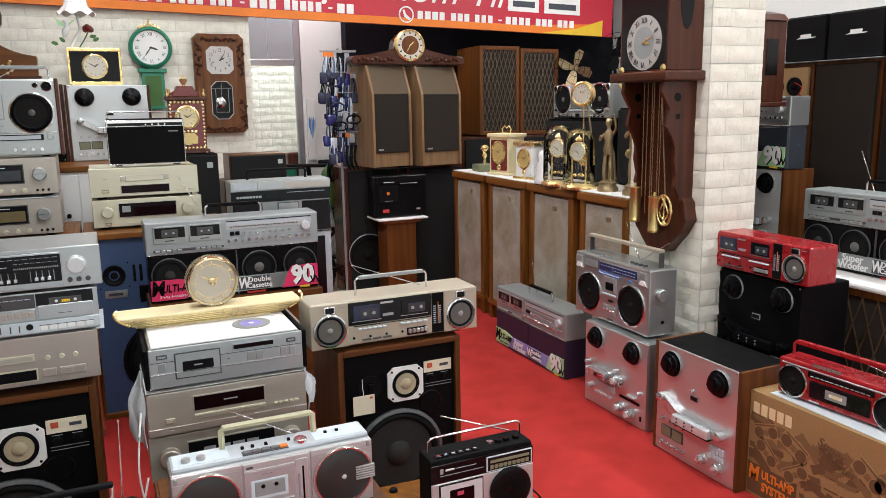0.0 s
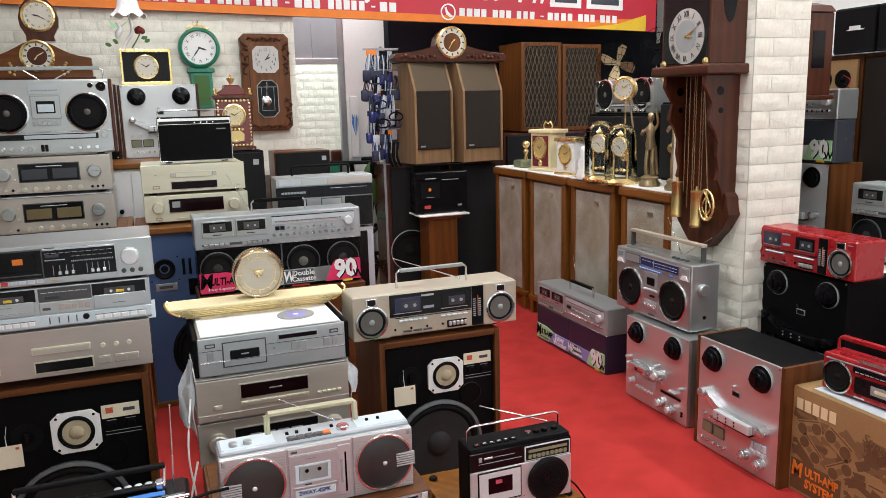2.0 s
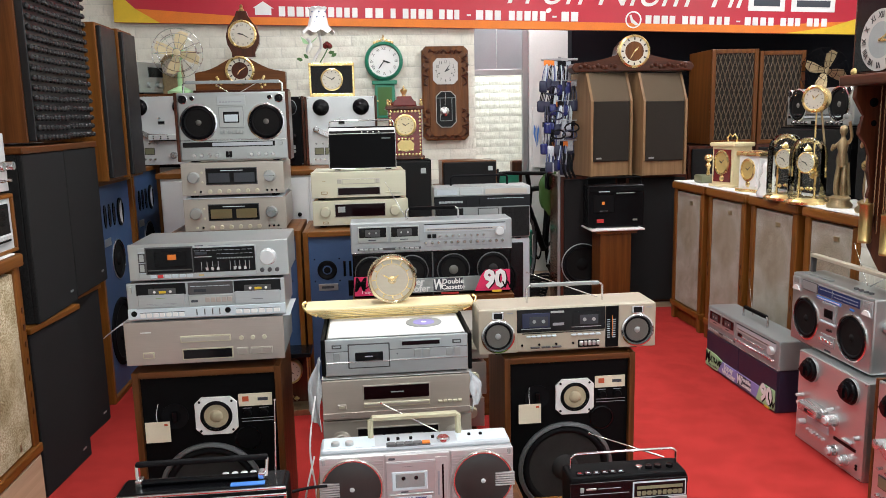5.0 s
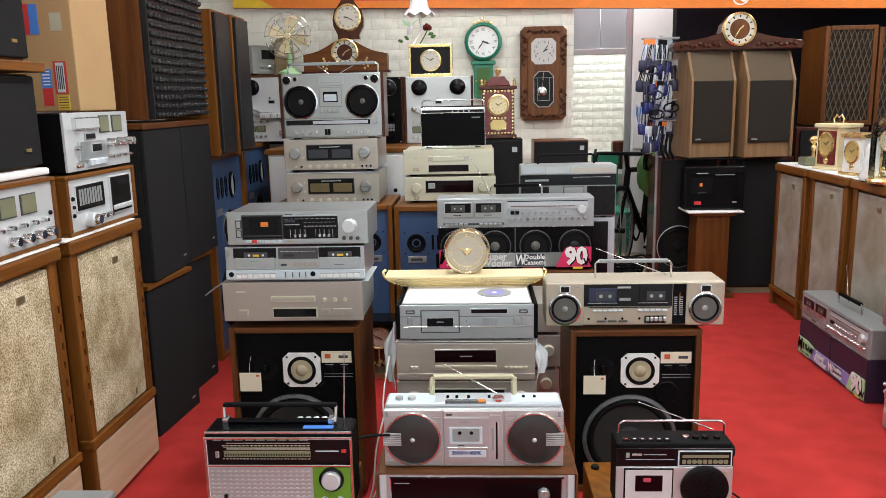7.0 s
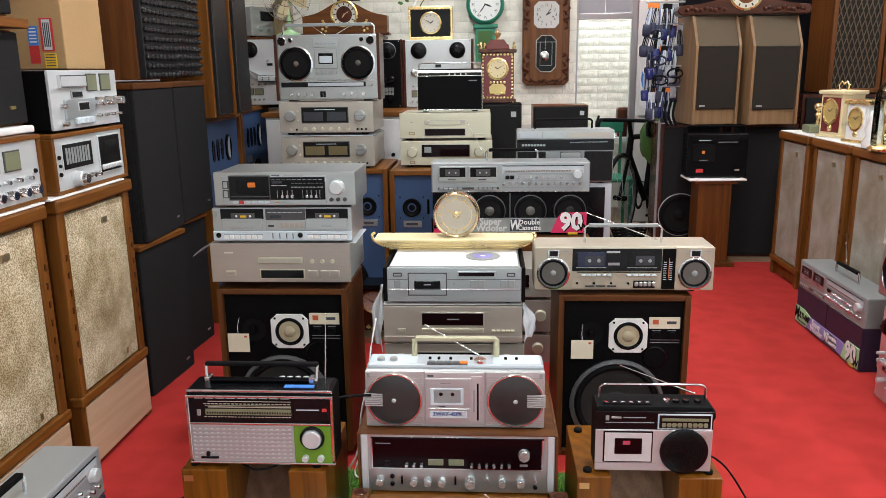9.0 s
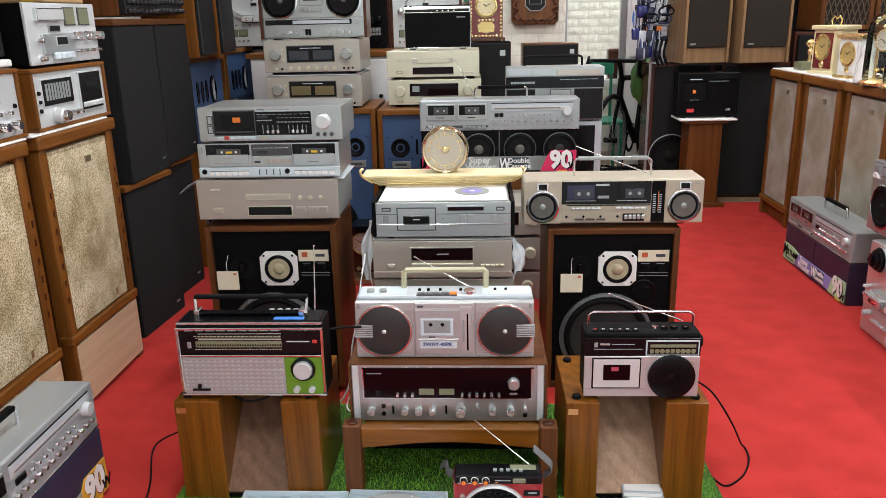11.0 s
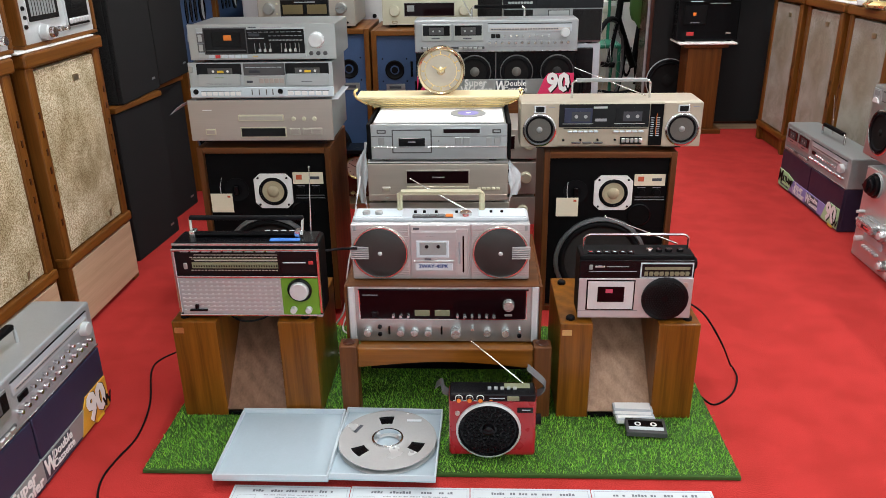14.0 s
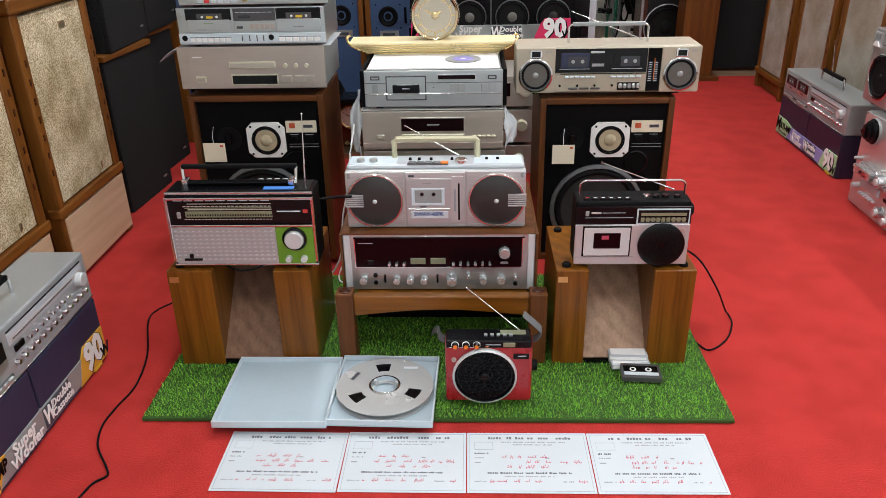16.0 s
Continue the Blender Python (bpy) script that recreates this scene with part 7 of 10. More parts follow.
device("amplifier", "cream amplifier with two knobs and a dark display", "amplifier", 0.475, 0.136, 0.38, at(1.325, 4.10, 0.860), "cream", "cream", [
    ("f", "display", "window", 0.235, 0.755, 0.40, 0.85, 0.003, "champ"), ("b", "display_bar", "grey", 0.26, 0.34, 0.55, 0.78, 0.0045), ("k", "knob", "cream", 0.13, 0.58, 0.026, 0.022), ("k", "knob", "cream", 0.86, 0.58, 0.026, 0.022), ("f", "button", "cream", 0.11, 0.15, 0.17, 0.21, 0.004, "bronze"), ("row", "key", "cream", 0.3, 0.7, 0.16, 0.2, 5, 0.004)], 0.014)

bk = shell("portable_radio", "black leather-look portable radio with chrome band", 0.335, 0.215, 0.10, at(1.345, 4.14, 1.142), "black", "radio")
fill_panel(bk, 0.335, 0.215, [("b", "chrome_band", "chrome", 0.01, 0.99, 0.83, 0.97, 0.004), ("b", "dial_strip", "windowk", 0.02, 0.98, 0.845, 0.91, 0.006), ("b", "edge_trim", "chrome", 0.0, 0.012, 0.03, 0.97, 0.004), ("b", "edge_trim", "chrome", 0.988, 1.0, 0.03, 0.97, 0.004), ("b", "bottom_trim", "chrome", 0.0, 1.0, 0.03, 0.05, 0.004), ("b", "maker_bar", "grey", 0.79, 0.92, 0.71, 0.735, 0.002), ("krow", "small_knob", "chrome", 0.5, 0.75, 0.875, 0.004, 4, 0.008)])
handle_loop(bk, -0.16, 0.16, 0.2, 0.245, 0.05, 0.0035, "chrome")

sr = shell("music_centre", "grey and silver cassette radio with a carrying handle", 0.48, 0.268, 0.15, at(1.925, 4.0, 0.786), "grey")
fill_panel(sr, 0.48, 0.268, [("b", "tuner_band", "silver", 0.0, 1.0, 0.83, 0.99, 0.006), ("f", "dial", "greyblue", 0.03, 0.24, 0.86, 0.95, 0.008, "silver"), ("b", "middle_plate", "silver", 0.26, 0.50, 0.84, 0.985, 0.008), ("f", "dial", "champ", 0.53, 0.96, 0.86, 0.95, 0.008, "silver"), ("b", "black_band", "windowk", 0.0, 1.0, 0.62, 0.82, 0.003), ("b", "display", "windowk", 0.33, 0.47, 0.66, 0.77, 0.005), ("row", "key", "silver", 0.05, 0.30, 0.70, 0.74, 8, 0.006), ("row", "scale_bar", "whitepl", 0.55, 0.94, 0.765, 0.775, 16, 0.0045), ("b", "speaker_panel", "grilledark", 0.70, 0.99, 0.05, 0.60, 0.004), ("b", "speaker_panel", "grilledark", 0.01, 0.3, 0.05, 0.60, 0.004), ("f", "cassette_door", "silver", 0.46, 0.66, 0.35, 0.58, 0.004, "darkgrey"), ("row", "key", "silver", 0.33, 0.67, 0.1, 0.16, 6, 0.008)])
handle_loop(sr, -0.145, 0.14, 0.25, 0.315, 0.08, 0.006, "rubber")
dark_box("black_loudspeaker", "narrow black loudspeaker with a small silver badge", 1.618, 4.66, 0, 0, 0.235, 1.155, 0.22, "grilledark", "black", "", 0.006, False)
part("badge", cuboid(0.055, 0.085, -0.003, 0.001, 1.08, 1.11), "silver", bpy.data.objects["black_loudspeaker"])
sb = dark_box("bookshelf_loudspeaker", "small wooden loudspeaker with black front lying on its side", 1.97, 4.75, 0.99, 0, 0.325, 0.148, 0.24, "grilledark", "honeyx", "", 0.006, False)
part("badge", cuboid(0.11, 0.135, -0.003, 0.001, 0.09, 0.115), "silver", sb)
solid("wooden_box", cuboid(-0.2, 0.2, 0.0, 0.26, 0, 0.99, 0.004), "walnutx", "tall plain walnut box under a small loudspeaker", "box", at(1.97, 4.745, 0))

# stack seen between the middle players and the loudspeaker
for i, (z0, hh) in enumerate(((0.10, 0.135), (0.24, 0.15), (0.395, 0.135))):
    device("amplifier", "beige amplifier in a stack, partly hidden", "amplifier", 0.46, hh, 0.33, at(1.58 + 0.01 * i, 3.28, z0), "rose" if i < 2 else "champ", "champ", [
        ("f", "display", "window", 0.25, 0.75, 0.40, 0.8, 0.003, "champ"), ("k", "knob", "cream", 0.12, 0.56, 0.024, 0.02), ("k", "knob", "cream", 0.88, 0.56, 0.024, 0.02), ("krow", "button", "cream", 0.3, 0.7, 0.2, 0.006, 5, 0.006)], 0.012, "hidden amplifiers")


# ---- reel decks ----
def reel_deck(m, w, h, d, face, body, label, hub="gloss", wooden=None, block=False):
    s = thing("reel_tape_deck", label, "tape deck", m, "reel tape decks")
    part("case", cuboid(-w / 2 + 0.002, w / 2 - 0.002, 0.008, d, 0.0, h - 0.002, 0.004), body, s)
    part("front_panel", cuboid(-w / 2 + 0.004, w / 2 - 0.004, 0, 0.012, 0.004, h - 0.004, 0.002), face, s)
    if wooden:
        for sx in (-1, 1):
            part("side_panel", cuboid(sx * (w / 2 + 0.004) - 0.007, sx * (w / 2 + 0.004) + 0.007, -0.002, d, 0, h, 0.002), wooden, s)
    for sx in (-1, 1):
        hb = part("reel_hub", lathe([(0.05, 0), (0.05, 0.008), (0.042, 0.01), (0.042, 0.022), (0.030, 0.026), (0.030, 0.036), (0.012, 0.04), (0, 0.04)], (sx * w * 0.29, 0, h * 0.84), seg=24), hub, s, "", 40)
        part("hub_ring", lathe([(0.0525, 0), (0.0525, 0.006), (0.0505, 0.008), (0.05, 0.004)], (sx * w * 0.29, 0, h * 0.84), seg=28), "grey", hb, "", 40)
        part("hub_lock", lathe([(0.024, 0.034), (0.024, 0.046), (0, 0.046)], (sx * w * 0.29, 0, h * 0.84), seg=3), hub, hb)
    lt = "knobmetal" if face != "black" else "gloss"
    if block:
        arm = [(-w * 0.30, h * 0.40), (-w * 0.30, h * 0.52), (-w * 0.02, h * 0.52), (0.0, h * 0.50), (0.0, h * 0.40)]
    elif block is None:
        arm = [(-w * 0.20, h * 0.36), (-w * 0.24, h * 0.44), (-w * 0.20, h * 0.48), (-w * 0.02, h * 0.50), (w * 0.14, h * 0.48), (w * 0.22, h * 0.42), (w * 0.18, h * 0.35), (-w * 0.02, h * 0.33)]
    else:
        arm = [(-w * 0.42, h * 0.52), (-w * 0.39, h * 0.555), (-w * 0.34, h * 0.55), (-w * 0.16, h * 0.455), (w * 0.28, h * 0.43), (w * 0.36, h * 0.46), (w * 0.40, h * 0.42), (w * 0.36, h * 0.375), (w * 0.28, h * 0.375), (w * 0.20, h * 0.35), (-w * 0.16, h * 0.37), (-w * 0.36, h * 0.50)]
    hd = part("head_cover", prism(arm, -0.026, 0.0, bev=0.004), lt, s)
    part("head_plate", cuboid(-w * 0.10, w * 0.18, -0.028, -0.02, h * 0.385, h * 0.42, 0.002), "silver" if face != "black" else "darkgrey", hd)
    if block:
        part("head_box", cuboid(-w * 0.28, -w * 0.01, -0.055, -0.02, h * 0.42, h * 0.51, 0.004), lt, hd)
        part("counter", cuboid(-w * 0.17, -w * 0.06, -0.057, -0.05, h * 0.445, h * 0.48), "windowk", hd)
        part("level_strip", cuboid(w * 0.10, w * 0.40, -0.003, 0.001, h * 0.262, h * 0.292), "gloss", s)
        part("white_meter", cuboid(-w * 0.30, w * 0.02, -0.006, 0.001, h * 0.255, h * 0.335, 0.002), "whitepl", s)
    if block is False:
        part("head_box", cuboid(-w * 0.17, w * 0.27, -0.046, -0.024, h * 0.365, h * 0.445, 0.005), "alu" if face != "black" else "black", hd)
        for i in range(6):
            part("box_hole", lathe([(0.004, 0), (0.004, 0.0008), (0, 0.0008)], (-w * 0.10 + (i % 3) * w * 0.10, -0.046, h * (0.39 if i < 3 else 0.42)), seg=10), "gloss" if face != "black" else "grey", hd)
        # Black strip drawn as the shadow in the gap below the head box.
        part("head_gap_shade", cuboid(-w * 0.17, w * 0.27, -0.040, -0.004, h * 0.352, h * 0.364, 0.001), "gloss", hd)
    for x0, z0 in ((-w * 0.37, h * 0.525), (w * 0.355, h * 0.425)) if not block else ((w * 0.06, h * 0.45),):
        part("roller", lathe([(0.018, 0), (0.018, 0.036), (0.012, 0.04), (0, 0.04)], (x0, 0, z0), seg=18), lt, hd, "", 40)
    if block:
        fill_panel(s, w, h, [
            ("b", "counter_pane", "redlab", 0.38, 0.46, 0.455, 0.475, 0.0585), ("k", "tape_roller", "knobmetal", 0.60, 0.46, 0.024, 0.045), ("k", "roller_cap", "alu", 0.60, 0.46, 0.015, 0.05),
            ("krow", "lever", "alu", 0.10, 0.11, 0.52, 0.007, 1, 0.03), ("k", "lever", "alu", 0.10, 0.44, 0.008, 0.026), ("k", "lever", "alu", 0.10, 0.37, 0.007, 0.02), ("k", "lever", "alu", 0.92, 0.42, 0.009, 0.022), ("k", "lever", "alu", 0.56, 0.56, 0.006, 0.03), ("k", "lever", "alu", 0.15, 0.24, 0.012, 0.03), ("b", "lever_bar", "alu", 0.74, 0.86, 0.33, 0.345, 0.016),
            ("krow", "small_knob", "alu", 0.22, 0.46, 0.185, 0.006, 6, 0.014), ("k", "knob", "knobmetal", 0.62, 0.15, 0.022, 0.028), ("k", "knob_cap", "alu", 0.62, 0.15, 0.015, 0.036), ("k", "knob", "knobmetal", 0.78, 0.13, 0.022, 0.028), ("k", "knob_cap", "alu", 0.78, 0.13, 0.015, 0.036), ("k", "socket", "gloss", 0.92, 0.14, 0.006, 0.004), ("k", "socket", "gloss", 0.92, 0.11, 0.006, 0.004), ("krow", "corner_screw", "grey", 0.03, 0.97, 0.975, 0.004, 2, 0.002), ("krow", "corner_screw", "grey", 0.03, 0.97, 0.025, 0.004, 2, 0.002)])
        return s
    fill_panel(s, w, h, [
        ("f", "counter", "windowk", 0.46, 0.54, 0.60, 0.635, 0.003, "grey"), ("f", "meter", "dialglow" if face != "black" else "windowk", 0.10, 0.22, 0.165, 0.25, 0.004, "darkgrey"), ("f", "meter", "dialglow" if face != "black" else "windowk", 0.25, 0.37, 0.165, 0.25, 0.004, "darkgrey"),
        ("krow", "lever", lt, 0.12, 0.42, 0.32, 0.006, 4, 0.02), ("krow", "small_knob", lt, 0.10, 0.38, 0.09, 0.007, 5, 0.012), ("row", "key", "whitepl" if face != "black" else "grey", 0.70, 0.88, 0.24, 0.30, 4, 0.008), ("row", "key", "whitepl" if face != "black" else "grey", 0.70, 0.88, 0.19, 0.23, 4, 0.008), ("k", "knob", lt, 0.64, 0.14, 0.02, 0.024), ("k", "knob", lt, 0.82, 0.13, 0.02, 0.024), ("k", "knob_cap", lt, 0.64, 0.14, 0.013, 0.034), ("k", "knob_cap", lt, 0.82, 0.13, 0.013, 0.034), ("k", "button", lt, 0.48, 0.68, 0.006, 0.014), ("krow", "corner_screw", "grey", 0.03, 0.97, 0.975, 0.004, 2, 0.002), ("krow", "corner_screw", "grey", 0.03, 0.97, 0.025, 0.004, 2, 0.002)])
    return s


reel_deck(at(1.222, 5.15, 1.115), 0.425, 0.425, 0.20, "alu", "alu", "silver reel tape deck on the white cabinet", "gloss", "mahog")
reel_deck(at(0.78, 5.18, 1.115), 0.40, 0.43, 0.20, "black", "black", "black reel tape deck on the white cabinet", "gloss", "mahog")
reel_deck(at(0.13, 5.16, 1.142), 0.43, 0.42, 0.20, "alu", "mahog", "silver reel tape deck in a red-brown case beside the cabinet", "gloss", "mahog")
reel_deck(at(-0.02, 5.60, 1.142, 62), 0.40, 0.44, 0.18, "alu", "grey", "silver reel tape deck turned sideways", "gloss")
solid("shelf_board", cuboid(-0.62, 0.42, 0.0, 0.26, 0, 0.02, 0.003), "walnutx", "dark wooden shelf board behind the tape decks", "shelf", at(0.42, 5.39, 1.563))
solid("shelf_support", cuboid(-0.60, 0.40, 0.02, 0.24, 0, 0.447, 0.003), "black", "dark box holding up the shelf", "shelf", at(0.42, 5.39, 1.1155))
dv = device("rack_component", "silver rack component with handles and knobs", "amplifier", 0.40, 0.20, 0.25, at(0.06, 5.56, 1.583, 60), "silver", "grey", [("krow", "knob", "silver", 0.2, 0.8, 0.3, 0.018, 4, 0.02), ("f", "meter", "windowk", 0.2, 0.8, 0.55, 0.85, 0.003, "grey")])

# ---- clocks on the back wall and cabinet ----
NUM = ("12", "1", "2", "3", "4", "5", "6", "7", "8", "9", "10", "11")
ROM = ("XII", "I", "II", "III", "IV", "V", "VI", "VII", "VIII", "IX", "X", "XI")


def numerals(root, x, y, z, r, size, marks, mt="pointer", turn=True):
    for i, t in enumerate(marks):
        a = 2 * math.pi * i / 12
        tr = Matrix.Rotation(a, 4, "Y") if turn else None
        text(t, size, mt, root, (x + r * math.sin(a), y, z + r * math.cos(a)), "numeral", 0.0, tr, 0.8)


wc = thing("wall_clock", "carved honey-brown wooden wall clock with silver dial and pendulum window", "clock", at(1.949, 5.785, 1.232))
oct_ = lambda w, z0, z1, c: [(-w + c, z0), (w - c, z0), (w, z0 + c), (w, z1 - c), (w - c, z1), (-w + c, z1), (-w, z1 - c), (-w, z0 + c)]  # noqa: E731
part("case", prism(oct_(0.166, 0.0, 0.66, 0.03), 0.0, 0.06, bev=0.012), "honey", wc)
part("inner_board", prism(oct_(0.115, 0.03, 0.60, 0.03), -0.006, 0.01, bev=0.004), "honey", wc)
for sx in (-1, 1):
    for z0, n in ((0.40, 7), (0.05, 6)):
        for i in range(n):
            bm = tube(curve_pts([(sx * (0.128 + 0.02 * math.sin(i * 2.1)), -0.002, z0 + i * 0.032 - 0.014), (sx * (0.150 - 0.012 * math.sin(i * 2.7)), -0.008, z0 + i * 0.032), (sx * (0.132 + 0.016 * math.cos(i * 3.1)), -0.003, z0 + i * 0.032 + 0.016)], 3), [0.004, 0.006, 0.008, 0.008, 0.007, 0.005, 0.003], 6)
            part("carving", bm, "mahog", wc, "carved leaf ornament")
for z0 in (0.622, 0.03):
    for i in range(8):
        bm = tube(curve_pts([(-0.118 + i * 0.03, -0.004, z0 - 0.008 + 0.012 * math.sin(i * 1.9)), (-0.105 + i * 0.03, -0.009, z0 + 0.01 * math.cos(i * 2.3)), (-0.09 + i * 0.03, -0.004, z0 + 0.01 * math.sin(i * 3.1))], 3), [0.004, 0.006, 0.008, 0.008, 0.007, 0.005, 0.003], 6)
        part("carving", bm, "mahog", wc, "carved leaf ornament")
part("dial", prism(oct_(0.088, 0.395, 0.575, 0.03), -0.012, -0.004), "dialsilver", wc)
numerals(wc, 0, -0.0135, 0.485, 0.066, 0.032, NUM, turn=False)
clock_pointers(wc, 0, -0.014, 0.485, 0.078, 2, 6)
for dx in (-0.045, 0.045):
    part("winding_hole", lathe([(0.005, 0), (0.005, 0.001), (0, 0.001)], (dx, -0.012, 0.47), seg=8), "pointer", wc)
part("pendulum_window", prism(oct_(0.07, 0.095, 0.345, 0.035), -0.012, -0.003), "gloss", wc)
for a, b in zip(oct_(0.07, 0.095, 0.345, 0.035), oct_(0.07, 0.095, 0.345, 0.035)[1:] + oct_(0.07, 0.095, 0.345, 0.035)[:1]):
    part("window_lead", tube([(a[0], -0.013, a[1]), (b[0], -0.013, b[1])], 0.003, 6), "dialsilver", wc)
for a, b in (((-0.07, 0.30), (0.07, 0.30)), ((-0.042, 0.30), (-0.042, 0.14)), ((0.042, 0.30), (0.042, 0.14)), ((-0.042, 0.14), (0.042, 0.14))):
    part("window_lead", tube([(a[0], -0.0135, a[1]), (b[0], -0.0135, b[1])], 0.002, 6), "grey", wc)
part("pendulum", lathe([(0.034, 0), (0.034, 0.004), (0.026, 0.008), (0, 0.010)], (-0.012, -0.0125, 0.205), seg=24), "chrome", wc, "", 40)
part("pendulum_rod", tube([(-0.008, -0.0145, 0.24), (-0.002, -0.0145, 0.335)], 0.0025, 6), "chrome", wc)

gc = thing("wall_clock", "round green wall clock with white roman dial and gilt crest", "clock", at(1.519, 5.80, 1.40))
part("rim", lathe([(0.135, -0.045), (0.135, 0.0), (0.13, 0.02), (0.115, 0.03), (0.108, 0.02), (0.108, 0.012)], (0, 0, 0.395), seg=48), "green", gc, "", 40)
part("dial", lathe([(0.109, 0.012), (0, 0.0122)], (0, 0, 0.395), seg=48), "white", gc)
numerals(gc, 0, -0.0135, 0.395, 0.084, 0.03, ROM)
clock_pointers(gc, 0, -0.014, 0.395, 0.10, 3, 36)
part("trunk", cuboid(-0.07, 0.07, -0.005, 0.045, 0.0, 0.235, 0.004), "green", gc)
part("shelf", cuboid(-0.088, 0.088, -0.015, 0.045, 0.235, 0.262, 0.004), "green", gc)
part("front_glass", cuboid(-0.05, 0.05, -0.007, 0.0, 0.02, 0.215), "leaf", gc)
part("latch", lathe([(0.006, 0), (0.006, 0.006), (0, 0.008)], (-0.052, -0.006, 0.12), seg=10), "brass", gc)
cr = bmesh.new()
for i in range(7):
    a = -0.9 + i * 0.3
    lathe([(0.012, -0.006), (0.010, 0.006), (0, 0.01)], (0.14 * math.sin(a * 0.5), 0, 0.395 + 0.14 * math.cos(a * 0.5) + (0.012 if i == 3 else 0)), seg=8, bm=cr)
lathe([(0.0, -0.01), (0.01, 0.0), (0.004, 0.02), (0, 0.028)], (0, 0, 0.55), "z", 8, cr)
part("crest", cr, "gold", gc, "", 50)

bc = thing("table_clock", "ornate red tortoiseshell and gilt table clock with urn finials", "clock", at(1.595, 4.72, 1.158))
part("case", cuboid(-0.095, 0.095, 0.0, 0.13, 0.02, 0.285, 0.003), "tortoise", bc)
part("base", cuboid(-0.108, 0.108, -0.012, 0.142, 0, 0.022, 0.004), "rosewood", bc)
part("cornice", cuboid(-0.11, 0.11, -0.014, 0.144, 0.285, 0.305, 0.004), "rosewood", bc)
part("dome", prism([(-0.07, 0.305), (-0.065, 0.33), (-0.045, 0.34), (-0.04, 0.36), (0.04, 0.36), (0.045, 0.34), (0.065, 0.33), (0.07, 0.305)], 0.01, 0.12, bev=0.004), "tortoise", bc)
part("dial_ring", lathe([(0.064, 0), (0.064, 0.006), (0.055, 0.009), (0.05, 0.003)], (0, 0, 0.195), seg=32), "gold", bc, "", 40)
part("dial", lathe([(0.052, 0.004), (0, 0.0042)], (0, 0, 0.195), seg=32), "ivory", bc)
clock_marks(bc, 0, -0.005, 0.195, 0.05)
clock_pointers(bc, 0, -0.006, 0.195, 0.046, 10, 10)
gm = bmesh.new()
for z0 in (0.03, 0.275, 0.118, 0.055):
    for i in range(9):
        if z0 in (0.118, 0.055) and abs(i - 4) > 2:
            continue
        lathe([(0.009, -0.002), (0.007, 0.005), (0, 0.008)], (-0.08 + i * 0.02, 0, z0), seg=7, bm=gm)
for sx in (-1, 1):
    for i in range(12):
        lathe([(0.007, -0.002), (0.006, 0.005), (0, 0.008)], (sx * 0.085, 0, 0.04 + i * 0.02), seg=7, bm=gm)
part("gilt_ornament", gm, "gold", bc, "", 50)
part("gilt_cartouche", prism([(-0.045, 0.055), (-0.05, 0.09), (-0.03, 0.11), (0.03, 0.11), (0.05, 0.09), (0.045, 0.055), (0, 0.045)], -0.006, 0.001, bev=0.002), "brass", bc)
for sx in (-0.095, 0.095, -0.075):
    part("finial", lathe([(0.006, 0), (0.012, 0.012), (0.006, 0.025), (0.009, 0.035), (0, 0.045)], (sx, 0.01 if sx != -0.075 else 0.12, 0.303), "z", 10), "gold", bc, "", 50)
part("urn_finial", lathe([(0.012, 0), (0.008, 0.01), (0.02, 0.03), (0.022, 0.04), (0.008, 0.045), (0.004, 0.06), (0, 0.065)], (0, 0.06, 0.358), "z", 12), "gold", bc, "", 50)
for sx in (-0.09, 0.09):
    part("foot", lathe([(0.012, -0.002), (0.014, 0.004), (0.01, 0.012)], (sx, 0.0, 0.002), "z", 10), "gold", bc)

tc = thing("mantel_clock", "brown wooden tambour mantel clock with brass ornaments", "clock", at(0.585, 5.40, 1.584))
hump = [(-0.285, 0.0), (-0.285, 0.125)] + [(-0.285 + 0.57 * i / 16, 0.125 + 0.10 * math.exp(-((i - 8) / 4.2) ** 2)) for i in range(1, 16)] + [(0.285, 0.125), (0.285, 0.0)]
part("case", prism(hump, 0.0, 0.09, bev=0.005), "honeyx", tc)
part("base", cuboid(-0.30, 0.30, -0.008, 0.10, 0, 0.016, 0.003), "mahogx", tc)
part("bezel", lathe([(0.092, 0), (0.092, 0.008), (0.082, 0.014), (0.076, 0.008), (0.076, 0.004)], (0, 0, 0.135), seg=40), "gold", tc, "", 40)
part("chapter_ring", lathe([(0.077, 0.004), (0.053, 0.0045)], (0, 0, 0.135), seg=40), "dial", tc)
part("dial", lathe([(0.054, 0.004), (0, 0.0042)], (0, 0, 0.135), seg=32), "mahog", tc)
clock_marks(tc, 0, -0.0055, 0.135, 0.075, "pointer", 12, 0.2, 0.05, 0.96)
clock_pointers(tc, 0, -0.006, 0.135, 0.06, 7, 10, "gold")
for sx in (-1, 1):
    for i in range(6):
        part("brass_leaf", lathe([(0.01, -0.001), (0.007, 0.004), (0, 0.006)], (sx * (0.13 + 0.022 * math.sin(i * 1.7)), 0, 0.03 + i * 0.013), seg=7), "brass", tc, "", 50)

